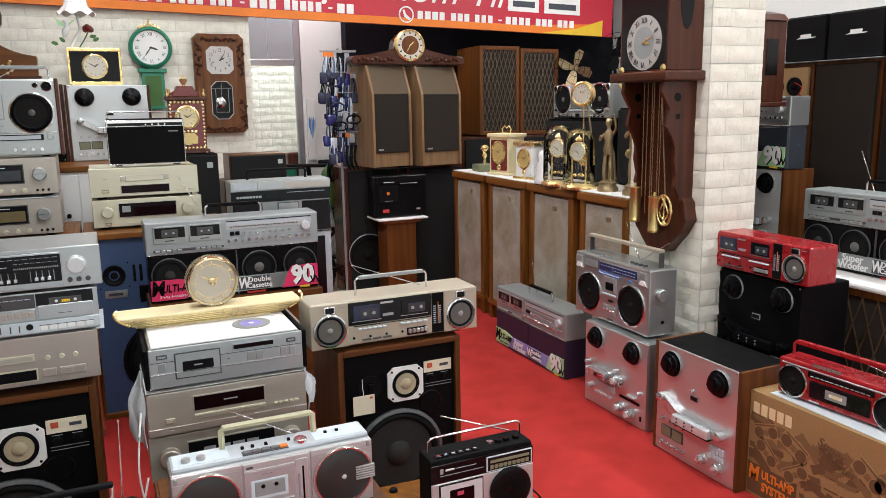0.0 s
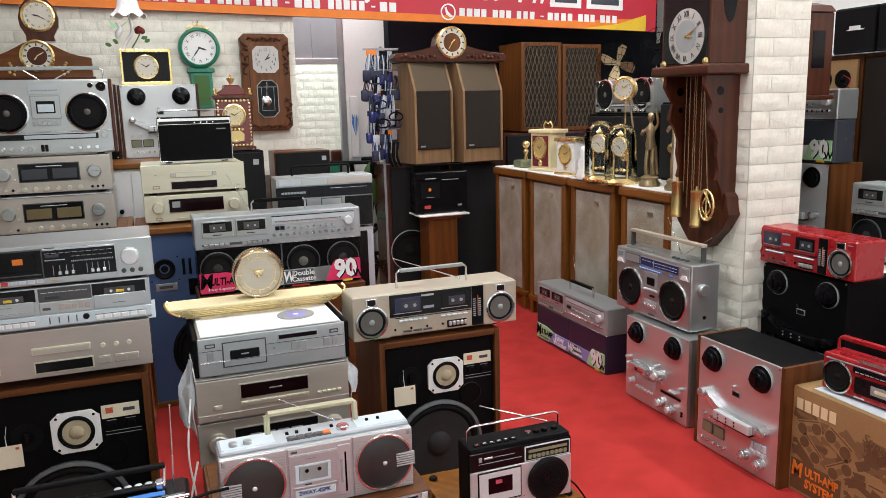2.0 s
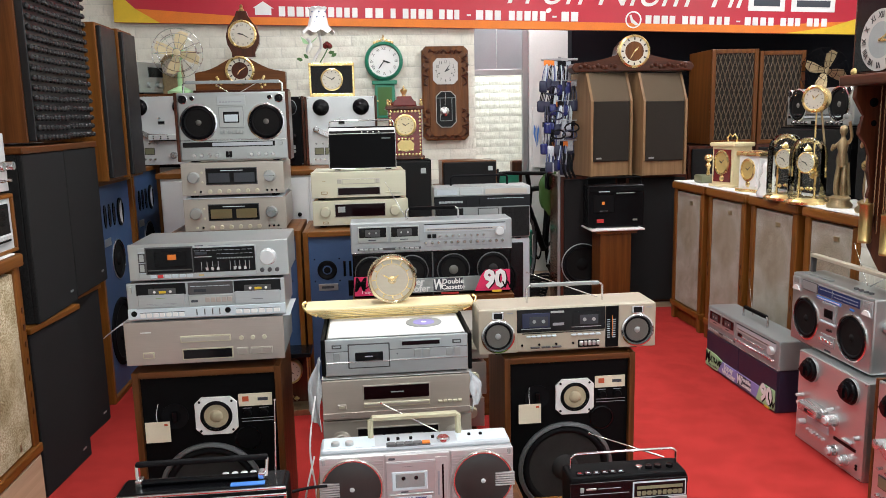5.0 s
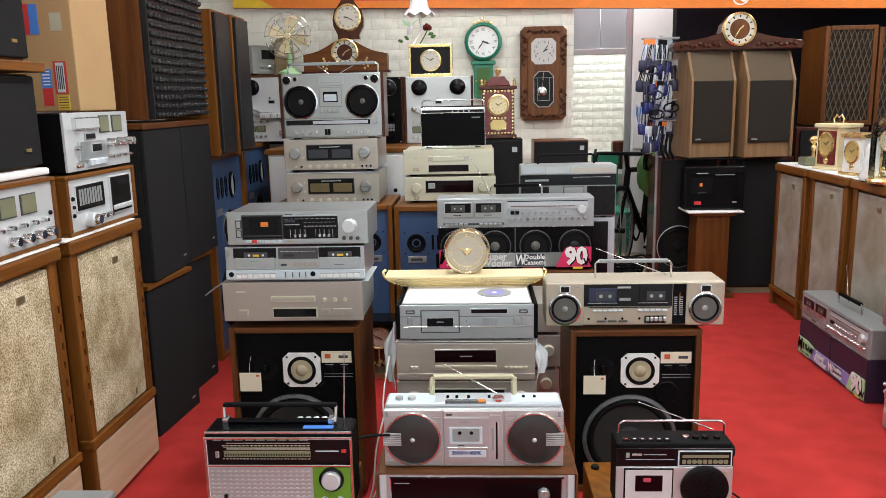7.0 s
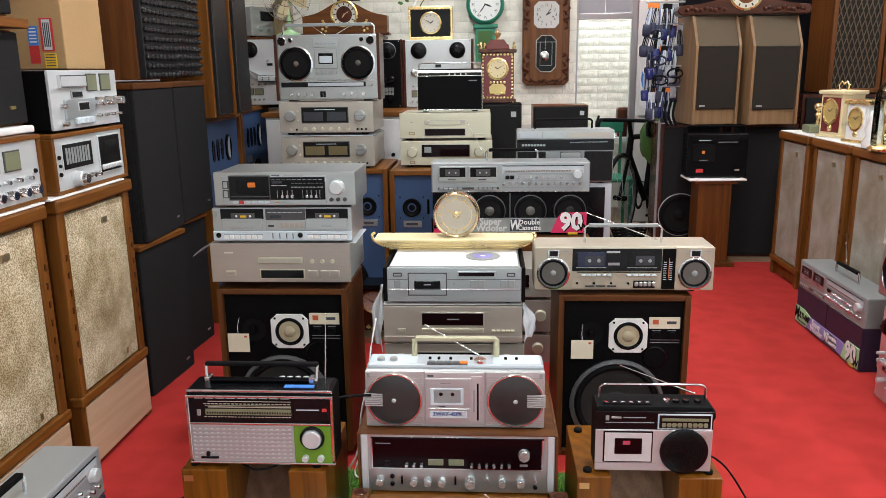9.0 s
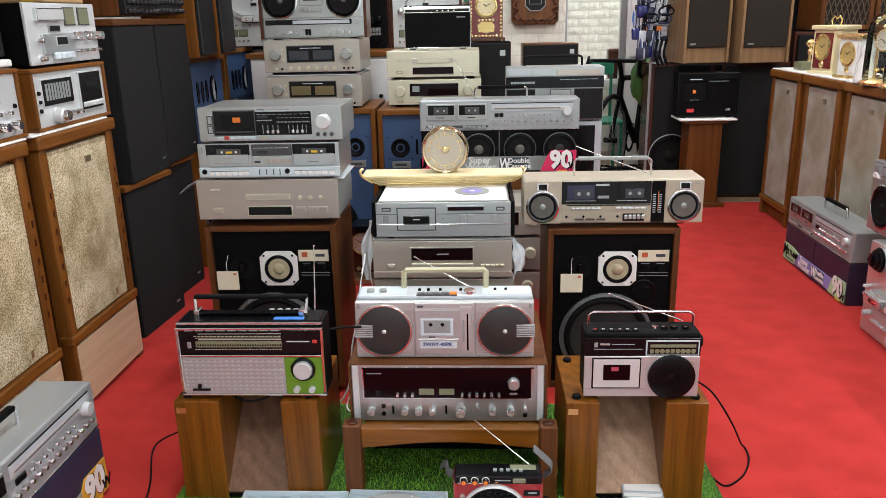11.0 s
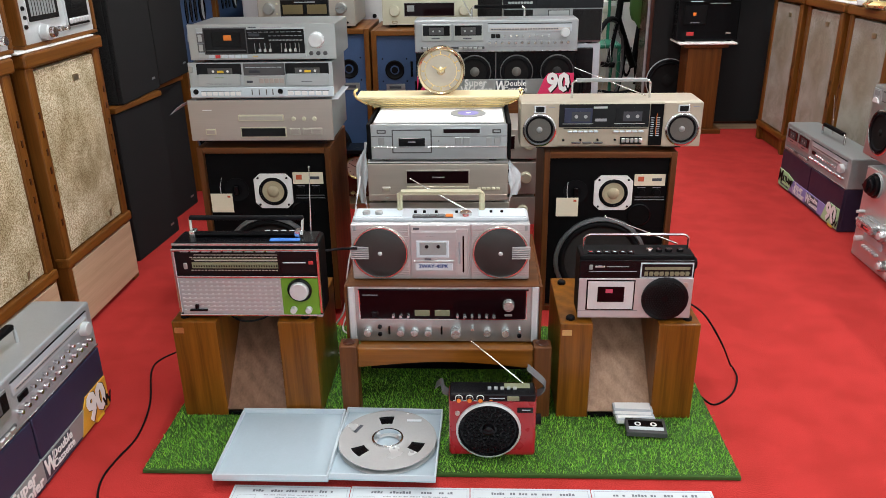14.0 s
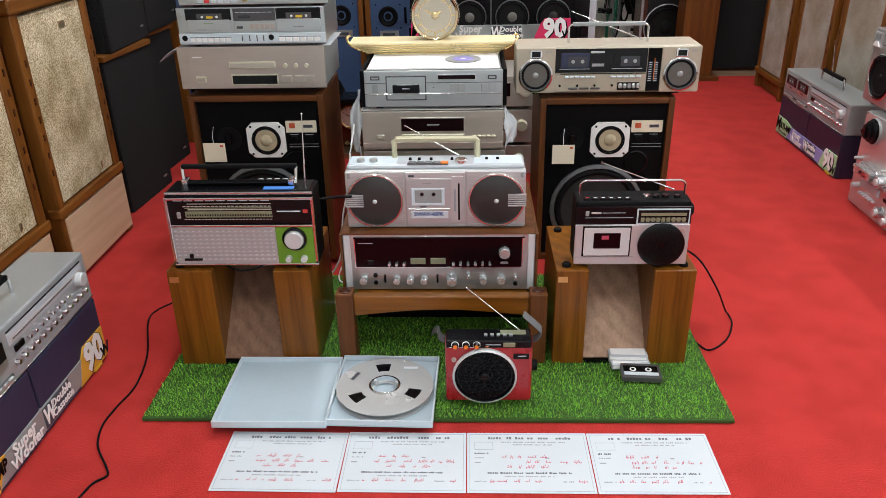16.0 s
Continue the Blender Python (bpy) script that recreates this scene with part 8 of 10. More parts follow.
bl = thing("balloon_clock", "dark red waisted table clock with white roman dial", "clock", at(0.61, 5.43, 1.807))
part("case", prism([(-0.075, 0.0), (-0.07, 0.03), (-0.1, 0.08), (-0.105, 0.13), (-0.09, 0.19), (-0.055, 0.225), (-0.04, 0.255), (-0.03, 0.285), (0.03, 0.285), (0.04, 0.255), (0.055, 0.225), (0.09, 0.19), (0.105, 0.13), (0.1, 0.08), (0.07, 0.03), (0.075, 0.0)], 0.0, 0.05, bev=0.004), "mahog", bl)
part("bezel", lathe([(0.09, 0), (0.09, 0.006), (0.08, 0.01), (0.075, 0.004)], (0, 0, 0.14), seg=36), "gold", bl, "", 40)
part("dial", lathe([(0.077, 0.004), (0, 0.0043)], (0, 0, 0.14), seg=36), "dial", bl)
numerals(bl, 0, -0.0055, 0.14, 0.06, 0.02, ROM)
clock_pointers(bl, 0, -0.006, 0.14, 0.066, 9, 20)
part("finial", lathe([(0.014, 0), (0.018, 0.012), (0.008, 0.024), (0.012, 0.034), (0, 0.05)], (0, 0.025, 0.283), "z", 12), "brass", bl, "", 50)

kc = thing("table_clock", "black and brass rectangular table clock with round ivory dial", "clock", at(1.17, 5.25, 1.541))
part("face", cuboid(-0.13, 0.13, 0.008, 0.09, 0.012, 0.195), "gloss", kc)
for a in ((-0.142, 0.142, 0.0, 0.02), (-0.142, 0.142, 0.188, 0.208)):
    part("brass_bar", cuboid(a[0], a[1], -0.004, 0.10, a[2], a[3], 0.003), "gold", kc)
for x0 in (-0.142, 0.128):
    part("brass_bar", cuboid(x0, x0 + 0.014, -0.002, 0.10, 0.02, 0.188, 0.002), "gold", kc)
part("bezel", lathe([(0.07, 0), (0.07, 0.006), (0.063, 0.009), (0.06, 0.004)], (0, 0.008, 0.105), seg=36), "gold", kc, "", 40)
part("dial", lathe([(0.062, 0.004), (0, 0.0042)], (0, 0.008, 0.105), seg=36), "dial", kc)
clock_marks(kc, 0, 0.003, 0.105, 0.06)
clock_pointers(kc, 0, 0.002, 0.105, 0.055, 1, 50)

pl_ = thing("porcelain_bell", "white porcelain bell with a painted bird and flower", "ornament", at(1.10, 5.30, 1.7495))
part("foot_branch", tube(curve_pts([(-0.05, 0, 0.0), (-0.02, 0.005, 0.05), (0.012, 0, 0.11), (0.0, 0, 0.20)], 4), 0.009, 8), "porcelain", pl_, "", 50)
bm = bmesh.new()
prev = None
for r, zz, wave in ((0.102, 0.188, 0.010), (0.088, 0.200, 0.007), (0.066, 0.230, 0.003), (0.056, 0.275, 0.0), (0.052, 0.310, 0.0), (0.050, 0.325, 0.004), (0.058, 0.338, 0.006), (0.045, 0.342, 0.003)):
    ring = [bm.verts.new((r * math.cos(a), r * math.sin(a), zz + wave * math.sin(8 * a))) for a in [2 * math.pi * i / 40 for i in range(40)]]
    if prev:
        for i in range(40):
            bm.faces.new((prev[i], prev[(i + 1) % 40], ring[(i + 1) % 40], ring[i]))
    prev = ring
bm.faces.new(prev)
part("bell", bm, "porcelain", pl_, "", 60)
for i in range(9):
    a, zz = 3.6 + 0.26 * i, 0.25 + 0.03 * (i % 3)
    part("painted_spot", lathe([(0.005, -0.002), (0.004, 0.003), (0, 0.004)], (0.058 * math.cos(a), 0.058 * math.sin(a), zz), "y", 8), "bluedial", pl_)
part("bird", tube(curve_pts([(-0.075, -0.01, 0.055), (-0.068, -0.012, 0.085), (-0.055, -0.015, 0.112), (-0.06, -0.015, 0.140), (-0.078, -0.015, 0.150)], 4), [0.003, 0.006, 0.010, 0.014, 0.016, 0.017, 0.017, 0.016, 0.014, 0.012, 0.010, 0.009, 0.010, 0.010, 0.008, 0.004, 0.002], 8), "porcelain", pl_, "white porcelain bird", 60)
for sx in (-1, 1):
    part("wing", prism([(-0.058, 0.115), (-0.058 + sx * 0.04, 0.135 + 0.012 * sx), (-0.058 + sx * 0.055, 0.165), (-0.058 + sx * 0.02, 0.14)], -0.022, -0.017), "mint", pl_, "pale green wing")
for i in range(7):
    a = i * 0.9
    part("petal", lathe([(0.0, 0), (0.015, 0.008), (0.017, 0.022), (0.008, 0.034), (0, 0.036)], (0.052 + 0.015 * math.cos(a), -0.014 + 0.010 * math.sin(a), 0.085 + 0.006 * (i % 3)), "z", 8), "tortoise", pl_, "dark red petal", 60)
part("stem", tube(curve_pts([(0.0, 0, 0.005), (0.03, -0.008, 0.05), (0.052, -0.012, 0.09)], 4), 0.004, 6), "leaf", pl_, "", 60)
for x0, z0, a in ((0.092, 0.04, 0.5), (0.075, 0.062, 0.2), (-0.05, 0.03, 2.4), (-0.085, 0.02, 2.9)):
    bm = prism([(0, 0), (0.014, 0.012), (0.034, 0.006), (0.04, 0), (0.03, -0.010), (0.012, -0.010)], -0.003, 0.0)
    o = part("leaf", bm, "leaf", pl_)
    o.location, o.rotation_euler = (x0 - 0.02, -0.014, z0), (0, -a, 0)


def fan(x, y, z, rz, r, cage, blade, label, base="alu"):
    f = thing("table_fan", label, "fan", at(x, y, z, rz), "table fans")
    part("base", lathe([(0.08, 0), (0.08, 0.015), (0.05, 0.03), (0.016, 0.045), (0.014, 0.12), (0, 0.12)], (0, 0.03, 0), "z", 24), base, f, "", 40)
    zc = 0.12 + r * 0.85
    part("stem", tube([(0, 0.03, 0.1), (0, 0.05, zc)], 0.012, 10), base, f, "", 50)
    part("motor", lathe([(0.03, -0.09), (0.042, -0.06), (0.042, -0.02), (0.02, 0.0), (0, 0.0)], (0, 0, zc), seg=20), base, f, "", 40)
    for k in range(4):
        a = 2 * math.pi * k / 4 + 0.5
        bm = prism([(-0.012, 0.0), (-r * 0.30, r * 0.35), (-r * 0.40, r * 0.62), (-r * 0.26, r * 0.86), (r * 0.04, r * 0.90), (r * 0.10, r * 0.6), (0.014, 0)], -0.004, 0.0)
        bmesh.ops.rotate(bm, verts=bm.verts, cent=(0, 0, 0), matrix=Matrix.Rotation(radians(20), 3, "Z") @ Matrix.Identity(3))
        o = part("blade", bm, blade, f)
        o.location, o.rotation_euler = (0, -0.01, zc), (0, a, 0)
    part("hub", lathe([(0.025, 0), (0.022, 0.02), (0, 0.028)], (0, 0, zc), seg=16), blade, f, "", 50)
    for rr_, yy in ((1.0, 0.0), (0.75, -0.04), (0.4, -0.055), (0.15, -0.06), (0.75, 0.04)):
        part("cage_ring", tube([(r * rr_ * math.cos(2 * math.pi * i / 36), yy, zc + r * rr_ * math.sin(2 * math.pi * i / 36)) for i in range(36)], 0.0022, 5, closed=True), cage, f, "", 60)
    for k in range(14):
        a = 2 * math.pi * k / 14
        part("cage_wire", tube([(r * q * math.cos(a), yy, zc + r * q * math.sin(a)) for q, yy in ((0.15, -0.06), (0.75, -0.04), (1.0, 0.0), (0.75, 0.04), (0.3, 0.06))], 0.0016, 4), cage, f, "", 60)
    return f


fan(0.20, 5.42, 1.584, 8, 0.155, "chrome", "ivory", "old table fan with ivory blades and chrome wire cage", "mint")
fan(4.74, 5.70, 1.405, -10, 0.17, "rubber", "bronze", "old table fan with bronze blades and black cage", "black")
fan(5.13, 5.66, 1.531, -20, 0.165, "rubber", "black", "old black table fan with wire cage", "black")
solid("block", cuboid(-0.14, 0.14, -0.06, 0.2, 0, 1.403, 0.004), "black", "black box under an old fan", "box", at(4.74, 5.74, 0))
solid("block", cuboid(-0.14, 0.14, -0.02, 0.2, 0, 1.529, 0.004), "black", "black box under an old fan", "box", at(5.13, 5.72, 0))
dark_box("floor_loudspeaker", "dark wooden floor loudspeaker with black front", 5.04, 5.40, 0, 0, 0.48, 1.145, 0.27, "grilledark", "rosewood", "dark floor loudspeakers", 0.02, False)
sc = thing("table_clock", "dark bronze table clock standing behind the fan", "clock", at(0.12, 5.56, 1.584))
part("case", prism([(-0.07, 0), (-0.05, 0.05), (-0.07, 0.12), (-0.06, 0.22), (-0.02, 0.27), (0.02, 0.27), (0.06, 0.22), (0.07, 0.12), (0.05, 0.05), (0.07, 0)], 0, 0.06, bev=0.004), "bronze", sc)
part("dial", lathe([(0.055, 0), (0.055, 0.006), (0, 0.006)], (0, 0, 0.17), seg=28), "dial", sc)
clock_marks(sc, 0, -0.007, 0.17, 0.055)
clock_pointers(sc, 0, -0.008, 0.17, 0.05, 8, 5)

# ---- clock in a glass case on the floor ----
gl = thing("glass_case_clock", "small clock with gilt base in a glass case on the floor", "clock", at(0.955, 3.80, 0))
part("base", cuboid(-0.10, 0.10, 0.0, 0.13, 0, 0.03, 0.003), "bronze", gl)
part("top", cuboid(-0.11, 0.11, -0.01, 0.14, 0.29, 0.31, 0.003), "gloss", gl)
for sx in (-1, 1):
    for yy in (0.006, 0.124):
        part("pillar", tube([(sx * 0.092, yy, 0.03), (sx * 0.092, yy, 0.29)], 0.005, 8), "brass", gl)
part("back_panel", cuboid(-0.09, 0.09, 0.115, 0.12, 0.03, 0.29), "rosewood", gl)
part("dial_ring", lathe([(0.062, -0.03), (0.062, 0), (0.056, 0.004), (0.052, 0)], (0, 0.05, 0.205), seg=30), "brass", gl, "", 40)
part("dial", lathe([(0.055, 0), (0, 0.0003)], (0, 0.05, 0.205), seg=30), "dial", gl)
clock_marks(gl, 0, 0.049, 0.205, 0.053)
clock_pointers(gl, 0, 0.048, 0.205, 0.05, 3, 50)
for i in range(4):
    part("pendulum_ball", lathe([(0, -0.014), (0.014, 0), (0, 0.014)], (0.028 * math.cos(i * 1.57), 0.05 + 0.028 * math.sin(i * 1.57), 0.07), "z", 12), "brass", gl, "", 60)
part("stem", tube([(0, 0.05, 0.03), (0, 0.05, 0.15)], 0.004, 8), "brass", gl)

# ---- mantel clock and pedestal radio ----
mc = thing("mantel_clock", "long carved dark wooden mantel clock wrapped in clear film", "clock", at(3.24, 5.55, 1.682))
ln_ = [(-0.42, 0.0), (-0.44, 0.03), (-0.42, 0.06), (-0.30, 0.07), (-0.2, 0.09), (-0.115, 0.105), (-0.10, 0.17), (-0.06, 0.215), (0.0, 0.23), (0.06, 0.215), (0.10, 0.17), (0.115, 0.105), (0.2, 0.09), (0.30, 0.07), (0.42, 0.06), (0.44, 0.03), (0.42, 0.0)]
part("case", prism(ln_, 0.0, 0.13, bev=0.008), "mahogx", mc)
for sx in (-1, 1):
    for i in range(9):
        part("carving", lathe([(0.016, -0.002), (0.013, 0.008), (0, 0.014)], (sx * (0.13 + i * 0.031), 0, 0.035 + 0.008 * math.sin(i * 2)), seg=8), "mahog", mc, "carved scroll", 50)
part("bezel", lathe([(0.112, -0.03), (0.112, 0.012), (0.10, 0.02), (0.096, 0.012)], (0, 0, 0.135), seg=40), "gold", mc, "", 40)
part("chapter_ring", lathe([(0.098, 0.012), (0.066, 0.0125)], (0, 0, 0.135), seg=40), "dial", mc)
part("dial", lathe([(0.068, 0.012), (0, 0.0122)], (0, 0, 0.135), seg=32), "honey", mc)
clock_marks(mc, 0, -0.0135, 0.135, 0.098, "pointer", 12, 0.16, 0.05, 0.94)
clock_pointers(mc, 0, -0.014, 0.135, 0.08, 1, 35, "gold")

pr = shell("cassette_radio", "black portable cassette radio with red stickers on the pedestal", 0.40, 0.30, 0.13, at(3.08, 5.40, 0.61), "gloss")
fill_panel(pr, 0.40, 0.30, [("b", "control_strip", "black", 0.02, 0.98, 0.84, 0.97, 0.008), ("b", "dial", "windowk", 0.5, 0.9, 0.86, 0.93, 0.010), ("b", "dial_bar", "silver", 0.5, 0.82, 0.80, 0.815, 0.010), ("b", "label_bar", "whitepl", 0.18, 0.38, 0.84, 0.86, 0.010), ("f", "cassette_door", "windowk", 0.1, 0.45, 0.38, 0.75, 0.004, "black"), ("b", "sticker", "orange", 0.24, 0.29, 0.55, 0.62, 0.007), ("b", "sticker", "redlab", 0.16, 0.28, 0.13, 0.21, 0.003), ("b", "sticker", "rose", 0.80, 0.88, 0.16, 0.2, 0.003), ("b", "label_bar", "inkgrey", 0.2, 0.35, 0.40, 0.41, 0.007)])
handle_loop(pr, -0.195, 0.195, 0.2, 0.345, 0.06, 0.006, "black")
wf = bpy.data.objects["floor_loudspeaker"]
driver(wf, -0.055, 0.31, 0.15, -0.001, "rubber", "cone", 0.3, "cone", "woofer", 0.006, "grey")

# ---- things on the row of tall loudspeakers ----
def carriage(x, y, w, h, body, side, rz, label):
    c = thing("carriage_clock", label, "clock", at(x, y, 0.9425, rz), "carriage clocks")
    part("case", cuboid(-w / 2, w / 2, 0, w * 0.85, 0.012, h - 0.02, 0.003), body, c)
    part("base", cuboid(-w / 2 - 0.014, w / 2 + 0.014, -0.014, w * 0.85 + 0.012, 0, 0.016, 0.004), side, c)
    part("top", cuboid(-w / 2 - 0.014, w / 2 + 0.014, -0.014, w * 0.85 + 0.012, h - 0.024, h, 0.006), side, c)
    part("front_plate", cuboid(-w * 0.4, w * 0.4, -0.006, 0.001, 0.03, h - 0.04, 0.002), "tortoise" if side == "ivory" else "porcelain", c)
    part("dial_ring", lathe([(w * 0.44, 0), (w * 0.44, 0.006), (w * 0.37, 0.009), (w * 0.36, 0.003)], (0, -0.006, h * 0.55), seg=32, sx=0.8), "gold", c, "", 40)
    part("dial", lathe([(w * 0.37, 0.003), (0, 0.0032)], (0, -0.006, h * 0.55), seg=32, sx=0.8), "golddial", c)
    clock_pointers(c, 0, -0.0105, h * 0.55, w * 0.26, 10, 8)
    part("ornament", lathe([(w * 0.12, 0), (w * 0.06, 0.006), (0, 0.007)], (0, -0.006, h * 0.2), seg=9), "gold", c)
    return c


wcl = carriage(3.50, 4.70, 0.17, 0.265, "ivory", "ivory", -72, "ivory carriage clock with brass dial and looped handle")
part("handle", tube([(-0.03, 0.07, 0.262), (-0.04, 0.07, 0.29), (-0.02, 0.07, 0.315), (0, 0.07, 0.30), (0.02, 0.07, 0.315), (0.04, 0.07, 0.29), (0.03, 0.07, 0.262)], 0.005, 8), "gold", wcl, "", 60)
carriage(3.49, 4.36, 0.145, 0.225, "porcelain", "gold", -72, "white marble carriage clock with gilt ornaments")
sl = thing("small_lamp", "small gilt oil lamp on a green onyx base", "lamp", at(3.56, 5.02, 0.9425))
part("base", cuboid(-0.07, 0.07, -0.06, 0.06, 0, 0.05, 0.01), "dialglow", sl, "green onyx base")
part("stem", lathe([(0.014, 0.05), (0.008, 0.08), (0.02, 0.11), (0.008, 0.13), (0.03, 0.15), (0.03, 0.165), (0.015, 0.18), (0, 0.18)], (0, 0, 0), "z", 16), "gold", sl, "", 50)
solid("figurine", lathe([(0.05, 0), (0.055, 0.02), (0.035, 0.06), (0.045, 0.09), (0.025, 0.13), (0.032, 0.155), (0.022, 0.18), (0, 0.19)], (0, 0, 0), "z", 16), "porcelain", "white porcelain figurine with blue touches", "figurine", at(3.46, 4.10, 0.9425), "", "", 60)


def dome_clock(x, y, h, label):
    c = thing("dome_clock", label, "clock", at(x, y, 0.9425, -70), "glass dome clocks")
    part("base", lathe([(0.095, 0), (0.098, 0.012), (0.085, 0.022), (0.078, 0.028), (0, 0.028)], (0, 0, 0), "z", 32), "gold", c, "", 40)
    for a in (-1, 1):
        part("pillar", lathe([(0.009, 0.028), (0.006, 0.04), (0.005, h * 0.5), (0.009, h * 0.52)], (a * 0.045, 0, 0), "z", 10), "gold", c, "", 50)
    part("dial_ring", lathe([(0.052, -0.02), (0.052, 0.004), (0.047, 0.007), (0.045, 0.003)], (0, -0.012, h * 0.62), seg=30), "gold", c, "", 40)
    part("dial", lathe([(0.046, 0.003), (0, 0.0032)], (0, -0.012, h * 0.62), seg=30), "dial", c)
    clock_marks(c, 0, -0.0165, h * 0.62, 0.041)
    clock_pointers(c, 0, -0.017, h * 0.62, 0.038, 4, 48)
    part("crest", lathe([(0.014, 0), (0.02, 0.01), (0.008, 0.024), (0, 0.032)], (0, -0.005, h * 0.62 + 0.055), "z", 10), "gold", c, "", 50)
    for i in range(3):
        part("pendulum_ball", lathe([(0, -0.012), (0.012, 0), (0, 0.012)], (0.022 * math.cos(i * 2.1), 0.022 * math.sin(i * 2.1), 0.07), "z", 12), "gold", c, "", 60)
    d = part("glass_dome", lathe([(0.085, 0.026), (0.085, h * 0.72), (0.078, h * 0.86), (0.055, h * 0.96), (0.025, h), (0, h * 1.005)], (0, 0, 0), "z", 32), "dome", c, "", 60)
    d.visible_shadow = False
    return c


dome_clock(3.475, 3.965, 0.33, "gilt anniversary clock under a tall glass dome")
dome_clock(3.475, 3.765, 0.315, "gilt anniversary clock with roman dial under a glass dome")


def statue(x, y, h, rz, label):
    bm = lathe([(0.075, 0), (0.078, 0.015), (0.06, 0.03), (0.065, 0.045), (0.045, 0.055), (0, 0.055)], (0, 0, 0), "z", 20)
    k = h / 0.38
    for s in (-1, 1):
        tube(curve_pts([(s * 0.022, 0, 0.05), (s * 0.026, -0.008, 0.11 * k), (s * 0.02, 0.004, 0.2 * k)], 4), 0.016, 8, bm)
    lathe([(0.03, 0.19 * k), (0.036, 0.22 * k), (0.026, 0.26 * k), (0.036, 0.30 * k), (0.012, 0.325 * k), (0.012, 0.335 * k), (0.024, 0.355 * k), (0.02, 0.378 * k), (0, 0.385 * k)], (0, 0, 0), "z", 14, bm)
    tube(curve_pts([(-0.034, 0, 0.30 * k), (-0.06, -0.02, 0.27 * k), (-0.03, -0.05, 0.29 * k)], 4), 0.009, 8, bm)
    tube(curve_pts([(0.034, 0, 0.30 * k), (0.065, -0.01, 0.33 * k), (0.06, -0.03, 0.40 * k)], 4), 0.009, 8, bm)
    for i in range(5):
        tube(curve_pts([(-0.03 + 0.014 * i, 0.02, 0.21 * k), (-0.05 + 0.02 * i, 0.03, 0.12 * k), (-0.05 + 0.022 * i, 0.035, 0.055)], 3), 0.012, 6, bm)
    bmesh.ops.scale(bm, vec=(0.72, 0.72, 1), verts=bm.verts)
    return solid("statue", bm, "bronze", label, "statue", at(x, y, 0.9425, rz), "statues", "", 60)


def swing_clock(x, y, z, label):
    c = thing("swinging_clock", label, "clock", at(x, y, z, -62), "swinging clocks")
    part("case", lathe([(0.06, -0.04), (0.066, -0.02), (0.066, 0.005), (0.056, 0.014), (0.05, 0.008)], (0, 0, 0), seg=30), "gold", c, "", 40)
    part("dial", lathe([(0.052, 0.006), (0, 0.0063)], (0, 0, 0), seg=30), "dial", c)
    clock_marks(c, 0, -0.0075, 0, 0.05)
    clock_pointers(c, 0, -0.008, 0, 0.045, 11, 8, "gold")
    part("back", lathe([(0.06, -0.04), (0, -0.045)], (0, 0, 0), seg=30), "gold", c)
    part("pendulum_rod", tube([(0, 0.02, -0.06), (0, 0.02, -0.34)], 0.004, 6), "gold", c)
    part("pendulum_bob", lathe([(0.0, -0.01), (0.025, -0.004), (0.025, 0.004), (0, 0.01)], (0, 0.02, -0.36), seg=20), "gold", c, "", 50)
    part("stand_rod", tube([(0.01, 0.045, -0.06), (0.03, 0.05, -0.2), (0.04, 0.05, z * -1 + 0.9425 + 0.03)], 0.005, 6), "bronze", c)
    part("stand_base", lathe([(0.05, 0), (0.045, 0.02), (0, 0.03)], (0.04, 0.05, -z + 0.9425), "z", 16), "bronze", c)
    return c


statue(3.52, 3.57, 0.37, -70, "slender bronze statue on a round base")
statue(3.52, 3.36, 0.40, -70, "slender bronze statue on a round base")
swing_clock(3.52, 3.81, 1.44, "gilt clock with long pendulum held up by a bronze figure")
swing_clock(3.53, 3.42, 1.50, "gilt clock with long pendulum held up by a bronze figure")
twin_radio(at(3.76, 4.17, 1.30, -90), 0.60, 0.20, 0.16, "silver cassette radio behind the clocks", None, False)
dark_box("black_loudspeaker", "black loudspeaker lying under a cassette radio", 3.72, 4.17, 0.943, -90, 0.66, 0.355, 0.2, "grilledark", "black", "", 0.01, False)
dark_box("black_loudspeaker", "dark loudspeaker behind the clocks", 3.74, 3.52, 0.943, -90, 0.56, 0.42, 0.2, "grilledark", "black", "", 0.01, False)

# ---- banner ----
bn = thing("banner", "long red shop banner with orange and yellow lower edge", "banner", pose(-0.28, 5.80, 2.075, 0, 1.5, 0), "", "")
part("sheet", cuboid(0, 5.46, 0.0, 0.04, 0.0, 0.80), "banner", bn)
part("orange_band", prism([(0, 0.0), (5.36, 0.0), (5.36, 0.10), (4.6, 0.055), (2.6, 0.055), (0.9, 0.05), (0, 0.10)], -0.002, 0.001), "orange", bn)
part("yellow_end", prism([(4.75, 0.0), (5.36, 0.0), (5.36, 0.13), (5.1, 0.05)], -0.004, 0.0), "yellow", bn)
part("yellow_end", prism([(0, 0.0), (0.30, 0.0), (0.14, 0.09), (0, 0.22)], -0.004, 0.0), "yellow", bn)
part("blue_patch", prism([(0.14, 0.16), (0.62, 0.16), (0.56, 0.4), (0.10, 0.4)], -0.004, 0.0), "bluelab", bn)
text("Trọn Niềm Tin", 0.30, "white", bn, (3.55, -0.004, 0.265), "slogan", 0.35)


